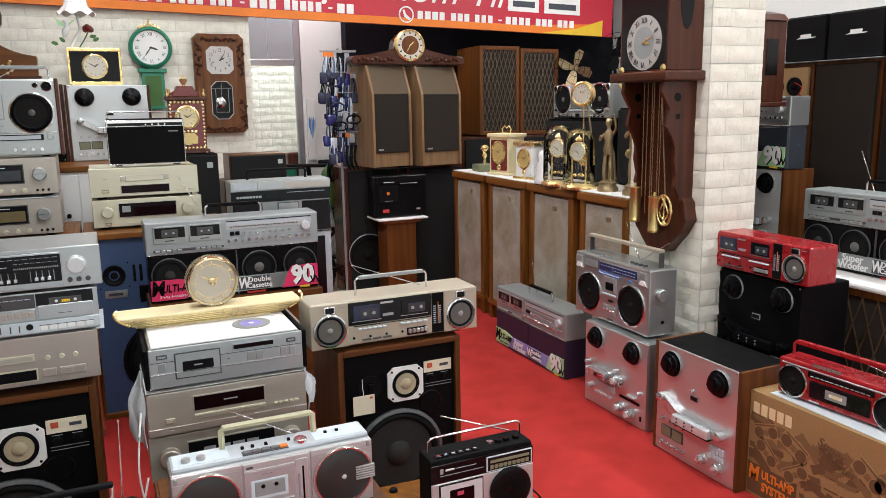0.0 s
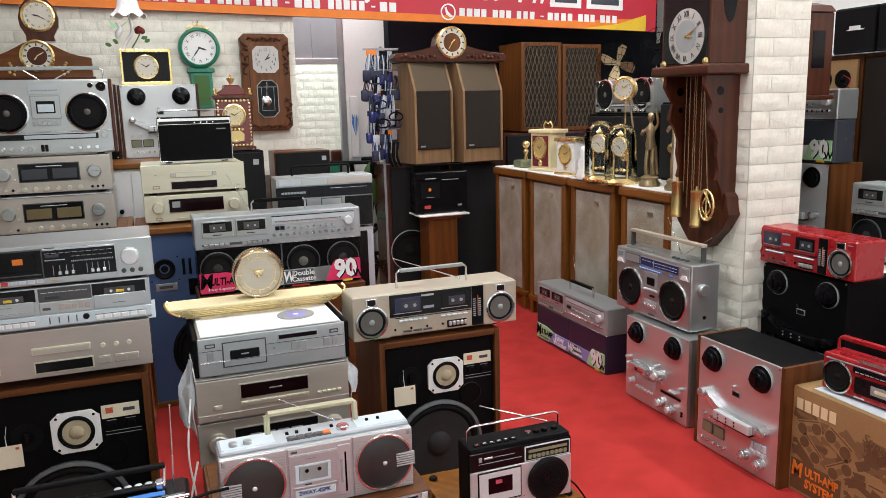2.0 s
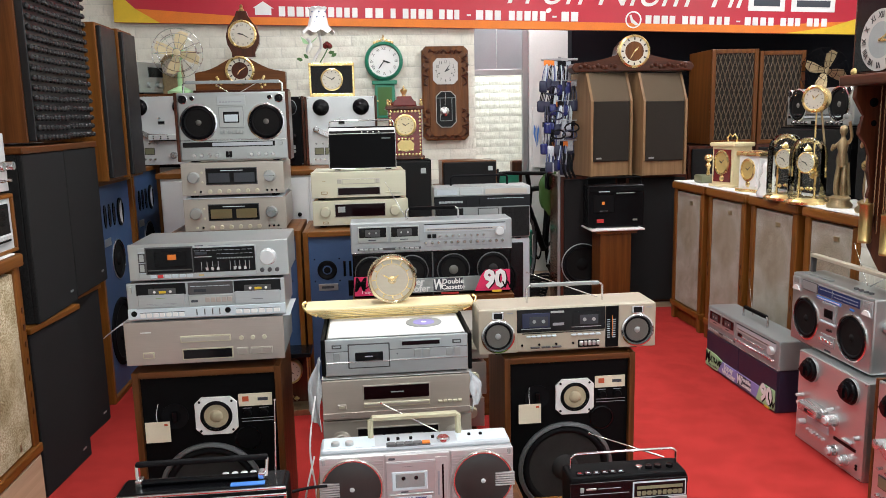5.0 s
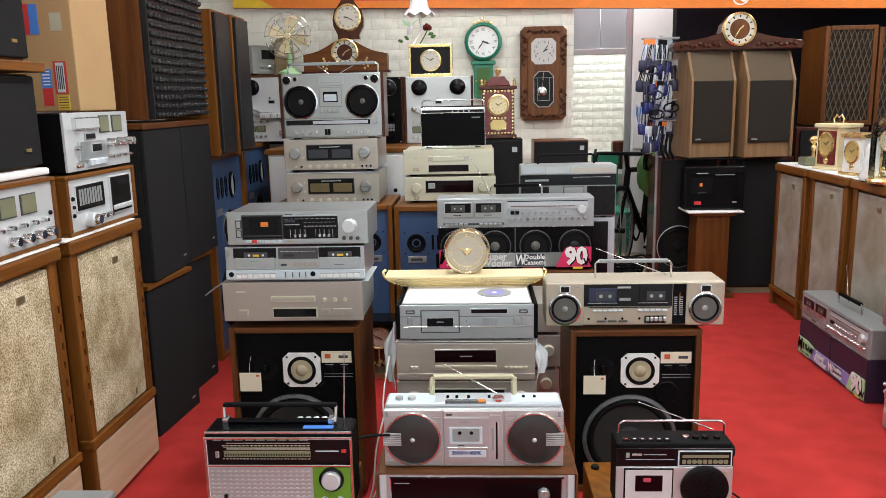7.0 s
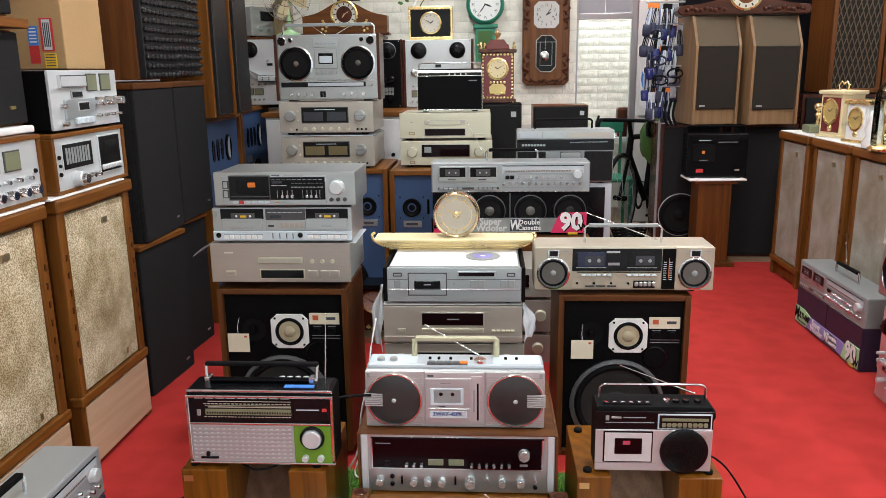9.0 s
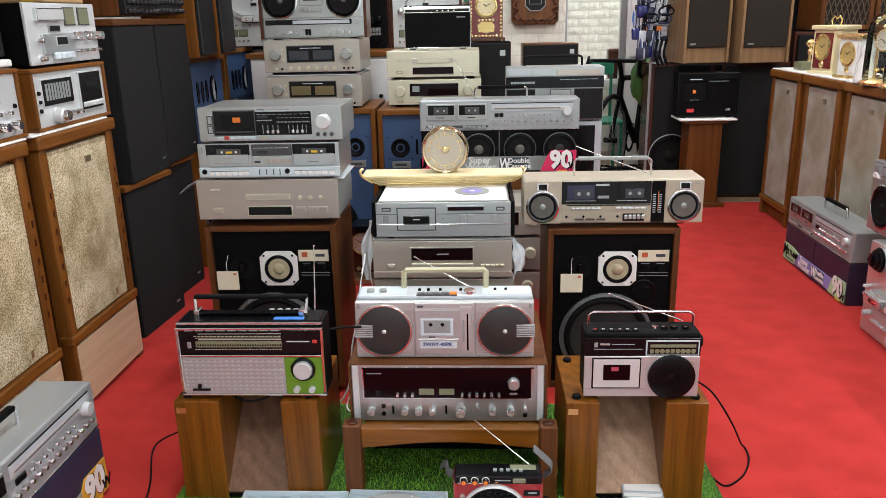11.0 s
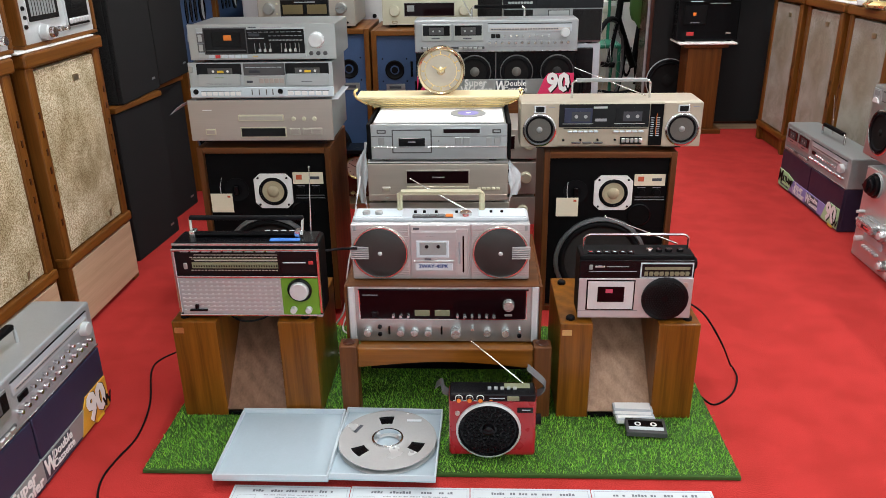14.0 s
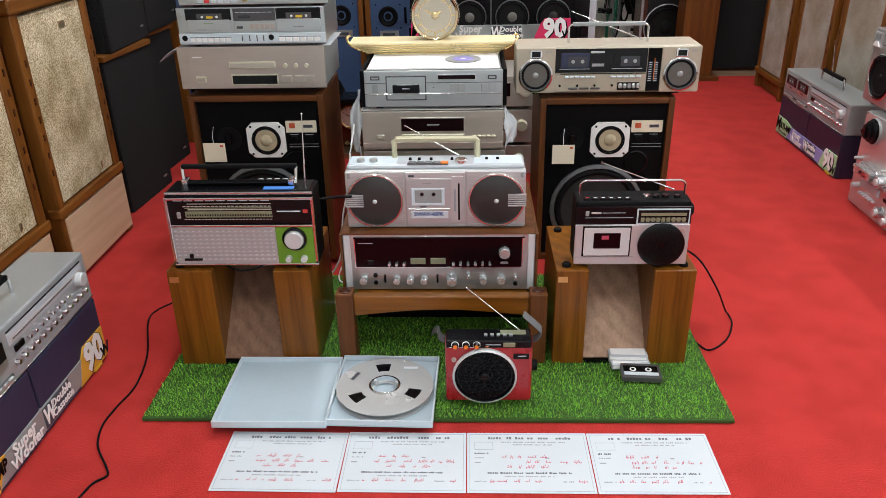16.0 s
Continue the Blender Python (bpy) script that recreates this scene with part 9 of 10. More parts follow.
def words(root, x, z, h, lengths, gap, y=-0.004):
    """Words as rows of plain upright bars, one mesh a word."""
    rw = random.Random(17)
    for ln in lengths:
        bm, count = bmesh.new(), max(1, round(ln / 0.062))
        step = ln / count
        if ln < 0.04:
            cuboid(x, x + ln, y, 0.001, z + h * 0.38, z + h * 0.55, 0, bm)
        else:
            for i in range(count):
                cuboid(x + i * step, x + (i + rw.uniform(0.66, 0.8)) * step, y, 0.001, z, z + h, 0.004, bm, 1)
        part("word_bar", bm, "white", root)
        x += ln + gap


part("house_mark", prism([(0.93, 0.065), (0.93, 0.11), (0.915, 0.11), (0.985, 0.155), (1.055, 0.11), (1.04, 0.11), (1.04, 0.065)], -0.004, 0.0), "white", bn)
words(bn, 1.09, 0.058, 0.066, (0.30, 0.22, 0.14, 0.05, 0.22, 0.16, 0.03, 0.20, 0.28, 0.03, 0.14), 0.035)
part("phone_ring", lathe([(0.06, 0.0), (0.06, 0.004), (0.05, 0.004), (0.05, 0.0)], (3.60, 0, 0.078), seg=28), "white", bn)
part("phone_mark", prism([(3.57, 0.108), (3.585, 0.113), (3.595, 0.083), (3.625, 0.058), (3.64, 0.048), (3.62, 0.038), (3.585, 0.058)], -0.004, 0.0), "white", bn)
words(bn, 3.69, 0.052, 0.058, (0.24, 0.17, 0.17, 0.03, 0.24, 0.17, 0.17), 0.035)
for x0, x1 in ((4.46, 4.74), (4.79, 5.13)):
    pt = part("logo_plate", cuboid(x0, x1, -0.004, 0.001, 0.155, 0.29, 0.002), "white", bn)
    part("logo_bar", cuboid(x0 + 0.04, x1 - 0.04, -0.006, 0.0, 0.19, 0.235), "ink", pt)

# ---- wall clock on the pillar ----
pc = thing("longcase_wall_clock", "tall mahogany wall clock with roman dial, chains and brass weights", "clock", at(3.292, 3.03, 0, -90))
part("hood", cuboid(-0.12, 0.19, -0.032, 0.152, 1.515, 2.0, 0.006), "mahog", pc)
part("cornice", cuboid(-0.155, 0.215, -0.062, 0.152, 1.475, 1.517, 0.008), "mahogx", pc)
part("hood_top", prism([(-0.19, 2.0), (-0.16, 2.04), (0, 2.12), (0.16, 2.04), (0.21, 2.0)], -0.04, 0.152, bev=0.006), "mahogx", pc)
part("dial_glass", cuboid(-0.105, 0.178, -0.036, -0.03, 1.525, 1.92, 0.003), "windowk", pc)
part("dial", lathe([(0.112, 0.004), (0.112, 0.006), (0, 0.0065)], (0.045, -0.032, 1.635), seg=44), "dialsilver", pc)
part("inner_dial", lathe([(0.066, 0.0066), (0, 0.0072)], (0.045, -0.032, 1.635), seg=40), "grey", pc)
numerals(pc, 0.045, -0.0398, 1.635, 0.089, 0.034, ROM)
clock_pointers(pc, 0.045, -0.041, 1.635, 0.09, 3, 11, "gold")
for sx in (-0.098, 0.170):
    part("corner_ornament", lathe([(0.016, 0), (0.012, 0.008), (0, 0.012)], (sx, -0.036, 1.528), seg=8), "brass", pc)
part("side_window", prism([(0.05 + 0.035 * math.cos(a) * 1.0, 1.80 + (0.05 if math.sin(a) > 0 else 0.12) * math.sin(a)) for a in [2 * math.pi * i / 20 for i in range(20)]], 0.0, 0.004), "windowk", pc).matrix_basis = Matrix.Translation((0.1915, 0.01, 0)) @ Matrix.Rotation(radians(90), 4, "Z")
back = [(-0.13, 1.495), (-0.13, 1.40), (-0.105, 1.36), (-0.12, 1.30), (-0.105, 1.2), (-0.105, 1.02), (-0.15, 0.97), (-0.165, 0.90), (-0.13, 0.84), (-0.09, 0.80), (-0.05, 0.755), (0.05, 0.755), (0.09, 0.80), (0.13, 0.84), (0.165, 0.90), (0.15, 0.97), (0.105, 1.02), (0.105, 1.2), (0.12, 1.30), (0.105, 1.36), (0.13, 1.40), (0.13, 1.495)]
part("back_board", prism([(x * 1.12 + 0.012, z if z > 1.0 else 1.0 - (1.0 - z) * 1.08) for x, z in back], 0.09, 0.153, bev=0.005), "mahog", pc)
prof = [(0.152, 1.475), (-0.025, 1.475), (-0.030, 1.43), (-0.005, 1.39), (0.015, 1.36), (0.0, 1.32), (-0.005, 1.29), (0.03, 1.25), (0.05, 1.20), (0.045, 1.14), (0.06, 1.08), (0.05, 1.04), (0.075, 1.0), (0.09, 0.90), (0.152, 0.90)]
for px_ in (-0.10, 0.155):
    br = part("scroll_bracket", prism(prof, -0.009, 0.009, bev=0.003), "mahog", pc)
    br.matrix_basis = Matrix.Translation((px_, 0, 0)) @ Matrix.Rotation(radians(90), 4, "Z")
    for yy, zz, r_ in ((0.05, 1.41, 0.018), (0.055, 1.33, 0.012)):
        part("bracket_eye", lathe([(r_, -0.0105), (r_, 0.0105), (0, 0.0105)], (yy, 0, zz), seg=14), "gloss", br)
for cx in (-0.055, -0.03, 0.0, 0.012, 0.045, 0.06):
    bm = bmesh.new()
    z0 = 0.97 if cx in (-0.055, 0.045) else 0.90
    for i in range(int((1.50 - z0) / 0.012)):
        tube([(cx + 0.0012 * (1 if i % 2 else -1), 0.055, z0 + i * 0.012), (cx + 0.0012 * (-1 if i % 2 else 1), 0.055, z0 + i * 0.012 + 0.0125)], 0.002, 4, bm)
    part("chain", bm, "bronze", pc)
for cx, z0 in ((-0.092, 0.855), (0.040, 0.825)):
    part("weight", lathe([(0.0, 0), (0.024, 0.0), (0.026, 0.006), (0.026, 0.012), (0.0245, 0.014), (0.0245, 0.15), (0.026, 0.152), (0.026, 0.158), (0.006, 0.162), (0.004, 0.178), (0, 0.178)], (cx, 0.05, z0), "z", 20), "brass", pc, "", 40)
part("pendulum", tube([(0.11 + 0.045 * math.cos(a), 0.045, 0.93 + 0.065 * math.sin(a)) for a in [2 * math.pi * i / 24 for i in range(24)]], 0.006, 8, closed=True), "gold", pc, "", 60)
for dx in (-0.018, 0.0, 0.018):
    part("lyre_bar", tube(curve_pts([(0.11 + dx, 0.045, 0.87), (0.11 - dx * 1.5, 0.045, 0.92), (0.11 + dx, 0.045, 0.99)], 4), 0.004, 6), "gold", pc, "", 60)
part("pendulum_rod", tube([(0.11, 0.05, 0.99), (0.06, 0.05, 1.5)], 0.003, 6), "bronze", pc)

c2 = thing("wall_clock", "dark wooden wall clock hung on the pillar", "clock", at(4.012, 3.03, 0, 90))
part("hood", cuboid(-0.1, 0.1, 0.0, 0.275, 1.38, 1.74, 0.006), "mahog", c2)
part("hood_top", prism([(-0.11, 1.74), (-0.08, 1.77), (0, 1.79), (0.08, 1.77), (0.11, 1.74)], -0.005, 0.275, bev=0.006), "mahogx", c2)
part("cornice", cuboid(-0.115, 0.115, -0.012, 0.275, 1.36, 1.382, 0.005), "mahogx", c2)
part("back_board", cuboid(-0.08, 0.08, 0.20, 0.275, 0.95, 1.36, 0.004), "mahog", c2)
part("side_window", cuboid(-0.102, -0.099, 0.05, 0.12, 1.50, 1.66), "windowk", c2)
ch = bmesh.new()
for i in range(7):
    tube([(0.02 * math.cos(a), 0.07 + (0.01 * math.sin(a) if i % 2 else 0), 1.80 + i * 0.03 + 0.018 * math.sin(a)) for a in [2 * math.pi * k / 10 for k in range(10)]], 0.004, 5, ch, True)
part("chain", ch, "bronze", c2)

# ---- right-hand row on the carpet ----
reel_deck(at(3.155, 2.998, 0, -90), 0.452, 0.392, 0.20, "deckface", "silver", "silver reel tape deck standing on the carpet", block=True)
blue_radio(at(3.20, 3.105, 0.393, -90), 0.545, 0.30, 0.15, "silver cassette radio with blue tuner band and two round speakers")
reel_deck(at(3.108, 2.442, 0, -90), 0.43, 0.455, 0.24, "deckface", "black", "silver reel tape deck in a walnut case on the carpet", "gloss", "walnut")
solid("wooden_box", cuboid(-0.23, 0.23, 0.0, 0.26, 0, 0.235, 0.004), "walnutx", "low walnut box under a black tape deck", "box", at(3.57, 2.585, 0, -90))
reel_deck(at(3.555, 2.585, 0.236, -90), 0.44, 0.445, 0.26, "black", "black", "black reel tape deck in a wooden case", "gloss")
qt_radio(at(3.535, 2.625, 0.6825, -90), "bright red wide twin cassette radio with round speakers", "red", "red", handle=False)

bx = thing("cardboard_box", "printed brown cardboard box for a cassette radio", "box", at(3.155, 1.92, 0, -90))
Wb, Hb = 0.60, 0.385
part("carton", cuboid(-Wb / 2, Wb / 2, 0.0, 0.36, 0, Hb, 0.004), "kraftprint", bx)
part("flap", cuboid(-Wb / 2, Wb / 2, 0.0, 0.17, Hb, Hb + 0.003), "kraftprint", bx)
part("flap", cuboid(-Wb / 2, Wb / 2, 0.185, 0.36, Hb, Hb + 0.003), "kraftprint", bx)
for i in range(5):
    part("maker_bar", cuboid(-Wb / 2 + 0.02 + i * 0.034, -Wb / 2 + 0.046 + i * 0.034, -0.0012, 0.001, Hb - 0.075, Hb - 0.035), "ivory", bx)
rb = random.Random(9)
for i in range(150):
    cx, cz, a = rb.uniform(-0.28, 0.27), rb.uniform(0.05, 0.31), rb.uniform(-0.7, 0.7)
    w_, h_ = rb.uniform(0.04, 0.10), rb.uniform(0.010, 0.034)
    if cx < -0.06 and cz < 0.13:
        continue
    o = part("printed_patch", cuboid(-w_ / 2, w_ / 2, -0.0008, 0.001, -h_ / 2, h_ / 2), ("kraftdark", "kraftmid")[i % 2], bx)
    o.location, o.rotation_euler = (min(max(cx, -0.24), 0.24), -0.00001 * i, min(max(cz, 0.05), 0.29)), (0, a, 0)
part("printed_field", cuboid(-0.29, -0.08, -0.0014, 0.001, 0.012, 0.125), "kraftdark", bx)
text("M", 0.075, "orange", bx, (-0.262, -0.003, 0.088), sx=0.8, shear=0.1, bold=0.03)
text("ULTI-AMP", 0.044, "orange", bx, (-0.158, -0.003, 0.094), sx=0.72, bold=0.03)
text("SYSTEM", 0.044, "orange", bx, (-0.165, -0.003, 0.05), sx=0.8, bold=0.03)
text("Super", 0.045, "kraftdark", bx, (0.04, -0.003, 0.30), shear=0.1, turn=Matrix.Rotation(radians(14), 4, "Y"))
text("Woofer", 0.045, "kraftdark", bx, (0.06, -0.003, 0.262), shear=0.1, turn=Matrix.Rotation(radians(14), 4, "Y"))
for cx, cz, a, k in ((-0.22, 0.26, -0.3, 0.9), (-0.10, 0.25, 0.5, 1.0), (-0.21, 0.185, 0.7, 0.9), (-0.09, 0.16, -0.6, 0.9), (0.17, 0.27, 0.6, 1.0), (0.24, 0.24, 0.5, 0.9)):
    mo = part("printed_motif", cuboid(-0.058 * k, 0.058 * k, -0.0018, 0.0, -0.03 * k, 0.03 * k), "kraftprint", bx)
    mo.location, mo.rotation_euler = (cx, -0.0006, cz), (0, a, 0)
    for dx in (-0.034, 0.034):
        part("printed_cone", lathe([(0.022 * k, 0.0), (0.022 * k, 0.0006), (0, 0.0006)], (dx * k, -0.0018, -0.004), seg=16), "kraftdark", mo)
    part("printed_bar", cuboid(-0.05 * k, 0.05 * k, -0.0024, 0.0, 0.021 * k, 0.026 * k), "kraftdark", mo)
    part("printed_bar", cuboid(-0.010 * k, 0.010 * k, -0.0024, 0.0, -0.016 * k, 0.006 * k), "kraftmid", mo)
pr_ = part("printed_radio", cuboid(-0.05, 0.28, -0.0016, 0.001, 0.02, 0.20), "kraftprint", bx)
for cx in (0.02, 0.115, 0.21):
    part("printed_ring", lathe([(0.042, 0.0), (0.042, 0.001), (0.03, 0.001), (0.03, 0.0)], (cx, -0.0018, 0.07), seg=24), "kraftdark", pr_)
    part("printed_cone", lathe([(0.022, 0.0), (0.022, 0.001), (0, 0.001)], (cx, -0.0018, 0.07), seg=20), "kraftdark", pr_)
for i in range(5):
    part("printed_bar", cuboid(-0.04 + i * 0.062, 0.012 + i * 0.062, -0.0028, 0.0, 0.14 + 0.02 * (i % 2), 0.165), "kraftdark", pr_)
solid("paper_sheet", cuboid(-0.26, 0.20, 0.02, 0.30, 0, 0.002), "paper", "white paper sheet on the cardboard box", "paper", at(3.155, 1.90, 0.3885, -92))
r2 = shell("cassette_radio", "red portable cassette radio with black speakers and red handle", 0.46, 0.135, 0.10, at(3.22, 1.92, 0.391, -86), "red")
for sx in (-1, 1):
    driver(r2, sx * 0.17, 0.062, 0.052, -0.001, "gloss", "cone", 0.25, "cone", "woofer", 0.005)
fill_panel(r2, 0.46, 0.135, [("b", "control_panel", "windowk", 0.27, 0.73, 0.2, 0.62, 0.005), ("c", "cassette_door", "darkgrey", 0.36, 0.60, 0.22, 0.6, "grey"), ("b", "trim_strip", "silver", 0.03, 0.97, 0.86, 0.90, 0.004), ("b", "dial", "windowk", 0.25, 0.75, 0.70, 0.84, 0.004), ("row", "scale_bar", "silver", 0.27, 0.73, 0.72, 0.75, 12, 0.005), ("b", "maker_bar", "whitepl", 0.27, 0.35, 0.08, 0.12, 0.003), ("row", "key", "silver", 0.28, 0.5, 0.98, 1.06, 6, 0.0)])
handle_loop(r2, -0.21, 0.21, 0.12, 0.185, 0.05, 0.005, "red", "red")
antenna(r2, (0.2, 0.08, 0.137), (-0.02, 0.09, 0.17))

# ---- right wall group ----
lattice(3.93, 2.43, 0, -90, 0.62, 0.62, 0.34, "low lattice loudspeakers")
solid("white_cloth", cuboid(-0.32, 0.32, -0.02, 0.34, 0, 0.025, 0.01), "cloth", "folded white cloth on the lattice loudspeaker", "cloth", at(3.93, 2.43, 0.621, -90))
grand_radio(at(4.06, 2.45, 0.647, -90), "large grey twin cassette radio with black speaker doors", "grey", "gloss", "grey", "white", True, tint2="magenta")
dark_box("floor_loudspeaker", "dark wooden loudspeaker under a tape deck", 4.08, 3.20, 0, -90, 0.46, 0.63, 0.36, "grilledark", "rosewood", "right-hand loudspeakers", 0.02, False)
reel_deck(at(4.10, 3.20, 0.631, -90), 0.43, 0.43, 0.20, "alu", "walnut", "silver reel tape deck in a walnut case", "gloss", "walnut")
grand_radio(at(4.10, 3.33, 1.063, -90), "large silver cassette radio with a green printed label", "silver", "meterdark", "white", "white", False, tint2="mint", depth=0.13)
for i, yy in enumerate((3.10, 2.70, 2.30)):
    dark_box("tall_loudspeaker", "tall brown-fronted loudspeaker in a walnut case", 4.62, yy, 0, -90, 0.385, 1.585, 0.40, "grillebrown" if i != 1 else "grilledark", "walnut", "right-hand tall loudspeakers", 0.018, False)
ob_ = thing("open_loudspeaker", "loudspeaker with bare plywood baffle, two tweeters and loose wires", "loudspeaker", at(4.62, 3.50, 0, -90))
part("cabinet", cuboid(-0.2, 0.2, 0.02, 0.40, 0, 1.585, 0.004), "walnut", ob_)
part("baffle", cuboid(-0.175, 0.175, 0.005, 0.025, 0.03, 1.56), "kraft", ob_)
for dx in (-0.03, 0.09):
    driver(ob_, dx, 1.46, 0.05, 0.004, "rubber", "cone", 0.4, "gloss", "tweeter")
for k in range(3):
    part("wire", tube(curve_pts([(0.1, -0.005, 1.48 - k * 0.04), (0.16, -0.02, 1.45 - k * 0.05), (0.12, -0.015, 1.38 - k * 0.03), (0.17, -0.006, 1.33)], 5), 0.003, 6), "rubber" if k else "redlab", ob_)
for i, (ya, yb_) in enumerate(((3.47, 3.215), (3.205, 2.885), (2.875, 2.555))):
    s = thing("black_loudspeaker", "black loudspeaker with a white badge on a tall cabinet", "loudspeaker", at(4.60, (ya + yb_) / 2, 1.588, -90), "row of black loudspeakers")
    w = ya - yb_
    part("cabinet", cuboid(-w / 2, w / 2, 0.01, 0.30, 0, 0.235, 0.008), "black", s)
    part("grille", cuboid(-w / 2 + 0.006, w / 2 - 0.006, 0, 0.015, 0.008, 0.228, 0.005), "rubber", s)
    part("badge", prism([(-0.05, 0.118), (0.055, 0.118), (0.07, 0.124), (-0.03, 0.124), (-0.025, 0.134), (0.045, 0.134), (0.04, 0.122), (-0.04, 0.122)][:4], -0.003, 0.001), "white", s)
    part("badge_bar", cuboid(-0.025, 0.04, -0.003, 0.001, 0.124, 0.140), "white", s)
solid("packing_sheet", cuboid(-0.55, 0.55, -0.02, 0.3, 0, 0.002), "paper", "white paper sheet on tall loudspeakers", "paper", at(4.60, 3.0, 1.5855, -90))

# ---- left-hand decks ----
def wood_deck(y, z, w, h, label, kind):
    body = "oakx"
    it = [("f", "meter_window", "windowk", 0.10, 0.50, 0.42, 0.86, 0.004, "alu"), ("f", "cassette_bay", "gloss", 0.60, 0.92, 0.22, 0.90, 0.008, "alu"), ("b", "cassette_window", "windowk", 0.68, 0.86, 0.52, 0.82, 0.011), ("row", "key", "alu", 0.61, 0.92, 0.26, 0.36, 7, 0.016), ("k", "level_knob", "alu", 0.25, 0.22, 0.026, 0.03), ("k", "level_cap", "chrome", 0.25, 0.22, 0.018, 0.045), ("krow", "knob", "chrome", 0.36, 0.54, 0.22, 0.009, 3, 0.022), ("krow", "socket", "gloss", 0.06, 0.07, 0.5, 0.006, 1, 0.006), ("k", "socket", "gloss", 0.055, 0.35, 0.007, 0.006), ("k", "socket", "gloss", 0.055, 0.65, 0.007, 0.006), ("row", "scale_bar", "grey", 0.13, 0.47, 0.5, 0.8, 9, 0.0056)] if kind == 0 else [
        ("f", "meter", "dialglow", 0.42, 0.57, 0.58, 0.85, 0.004, "darkgrey"), ("f", "meter", "dialglow", 0.64, 0.79, 0.58, 0.85, 0.004, "darkgrey"), ("krow", "lever", "chrome", 0.25, 0.85, 0.42, 0.007, 6, 0.022), ("krow", "knob", "chrome", 0.50, 0.90, 0.22, 0.015, 4, 0.028), ("row", "key", "whitepl", 0.05, 0.30, 0.2, 0.32, 5, 0.012), ("f", "cassette_bay", "windowk", 0.06, 0.34, 0.5, 0.85, 0.006, "grey"), ("k", "socket", "gloss", 0.95, 0.5, 0.007, 0.006)]
    d = device("cassette_deck", label, "cassette deck", w, h, 0.30, at(0.15, y, z, 90), "alu", body, it, 0.008, "wood-cased cassette decks")
    part("case_frame", cuboid(-w / 2 - 0.014, w / 2 + 0.014, -0.008, 0.30, h - 0.002, h + 0.012, 0.003), body, d)
    part("case_frame", cuboid(-w / 2 - 0.014, w / 2 + 0.014, -0.008, 0.30, 0.0, 0.012, 0.003), body, d)
    for sx in (-1, 1):
        part("case_frame", cuboid(sx * (w / 2 + 0.007) - 0.007, sx * (w / 2 + 0.007) + 0.007, -0.008, 0.30, 0.012, h - 0.002, 0.003), "oak", d)
    return d


wd1 = wood_deck(2.755, 0.972, 0.465, 0.185, "silver cassette deck in an oak case with a green sticker", 0)
part("price_sticker", cuboid(-0.2415, -0.2465, 0.04, 0.075, 0.12, 0.165), "lime", wd1, "green sticker")
wood_deck(2.20, 0.972, 0.465, 0.195, "silver tape deck in an oak case with yellow meters", 1)
device("cassette_deck", "silver cassette deck with black sides and two meters", "cassette deck", 0.45, 0.20, 0.34, at(0.15, 2.77, 1.17, 90), "alu", "black", [
    ("f", "cassette_bay", "alu", 0.12, 0.47, 0.74, 0.90, 0.012, "chrome"), ("f", "meter", "dialglow", 0.52, 0.66, 0.66, 0.92, 0.004, "darkgrey"), ("f", "meter", "dialglow", 0.73, 0.88, 0.66, 0.92, 0.004, "darkgrey"), ("f", "counter", "windowk", 0.28, 0.42, 0.56, 0.64, 0.005, "grey"), ("f", "head_window", "windowk", 0.34, 0.48, 0.34, 0.46, 0.010, "alu"), ("b", "transport_panel", "silvery", 0.16, 0.60, 0.20, 0.52, 0.008), ("row", "key", "whitepl", 0.28, 0.56, 0.10, 0.22, 4, 0.016), ("krow", "knob", "chrome", 0.64, 0.95, 0.46, 0.016, 3, 0.034), ("krow", "lever", "chrome", 0.62, 0.95, 0.22, 0.006, 4, 0.022), ("k", "knob", "chrome", 0.13, 0.42, 0.009, 0.02), ("k", "knob", "chrome", 0.13, 0.14, 0.009, 0.02)], 0.01)
solid("white_cloth", cuboid(-0.26, 0.24, -0.02, 0.3, 0, 0.006, 0.003), "cloth", "white cloth under the cassette decks", "cloth", at(0.15, 2.70, 0.9655, 90), "left white cloths")
solid("white_cloth", cuboid(-0.26, 0.24, -0.02, 0.3, 0, 0.006, 0.003), "cloth", "white cloth under the cassette decks", "cloth", at(0.15, 2.17, 0.9655, 90), "left white cloths")
for z0, hh, w in ((1.205, 0.285, 0.47), (1.53, 0.30, 0.45)):
    s = dark_box("black_loudspeaker", "black-fronted loudspeaker in an oak case", 0.10, 2.265, z0, 90, w, hh, 0.3, "grilledark", "oak", "stacked black loudspeakers", 0.006, False)
    part("badge", cuboid(w * 0.3, w * 0.36, -0.003, 0.001, 0.05, 0.06), "brass", s)
solid("shelf_board", cuboid(-0.25, 0.25, -0.02, 0.3, 0, 0.03, 0.003), "oakx", "oak board between the loudspeakers", "board", at(0.11, 2.265, 1.495, 90))
solid("white_cloth", cuboid(-0.24, 0.24, 0, 0.28, 0, 0.022, 0.006), "cloth", "folded white cloth under a loudspeaker", "cloth", at(0.12, 2.25, 1.181, 90))

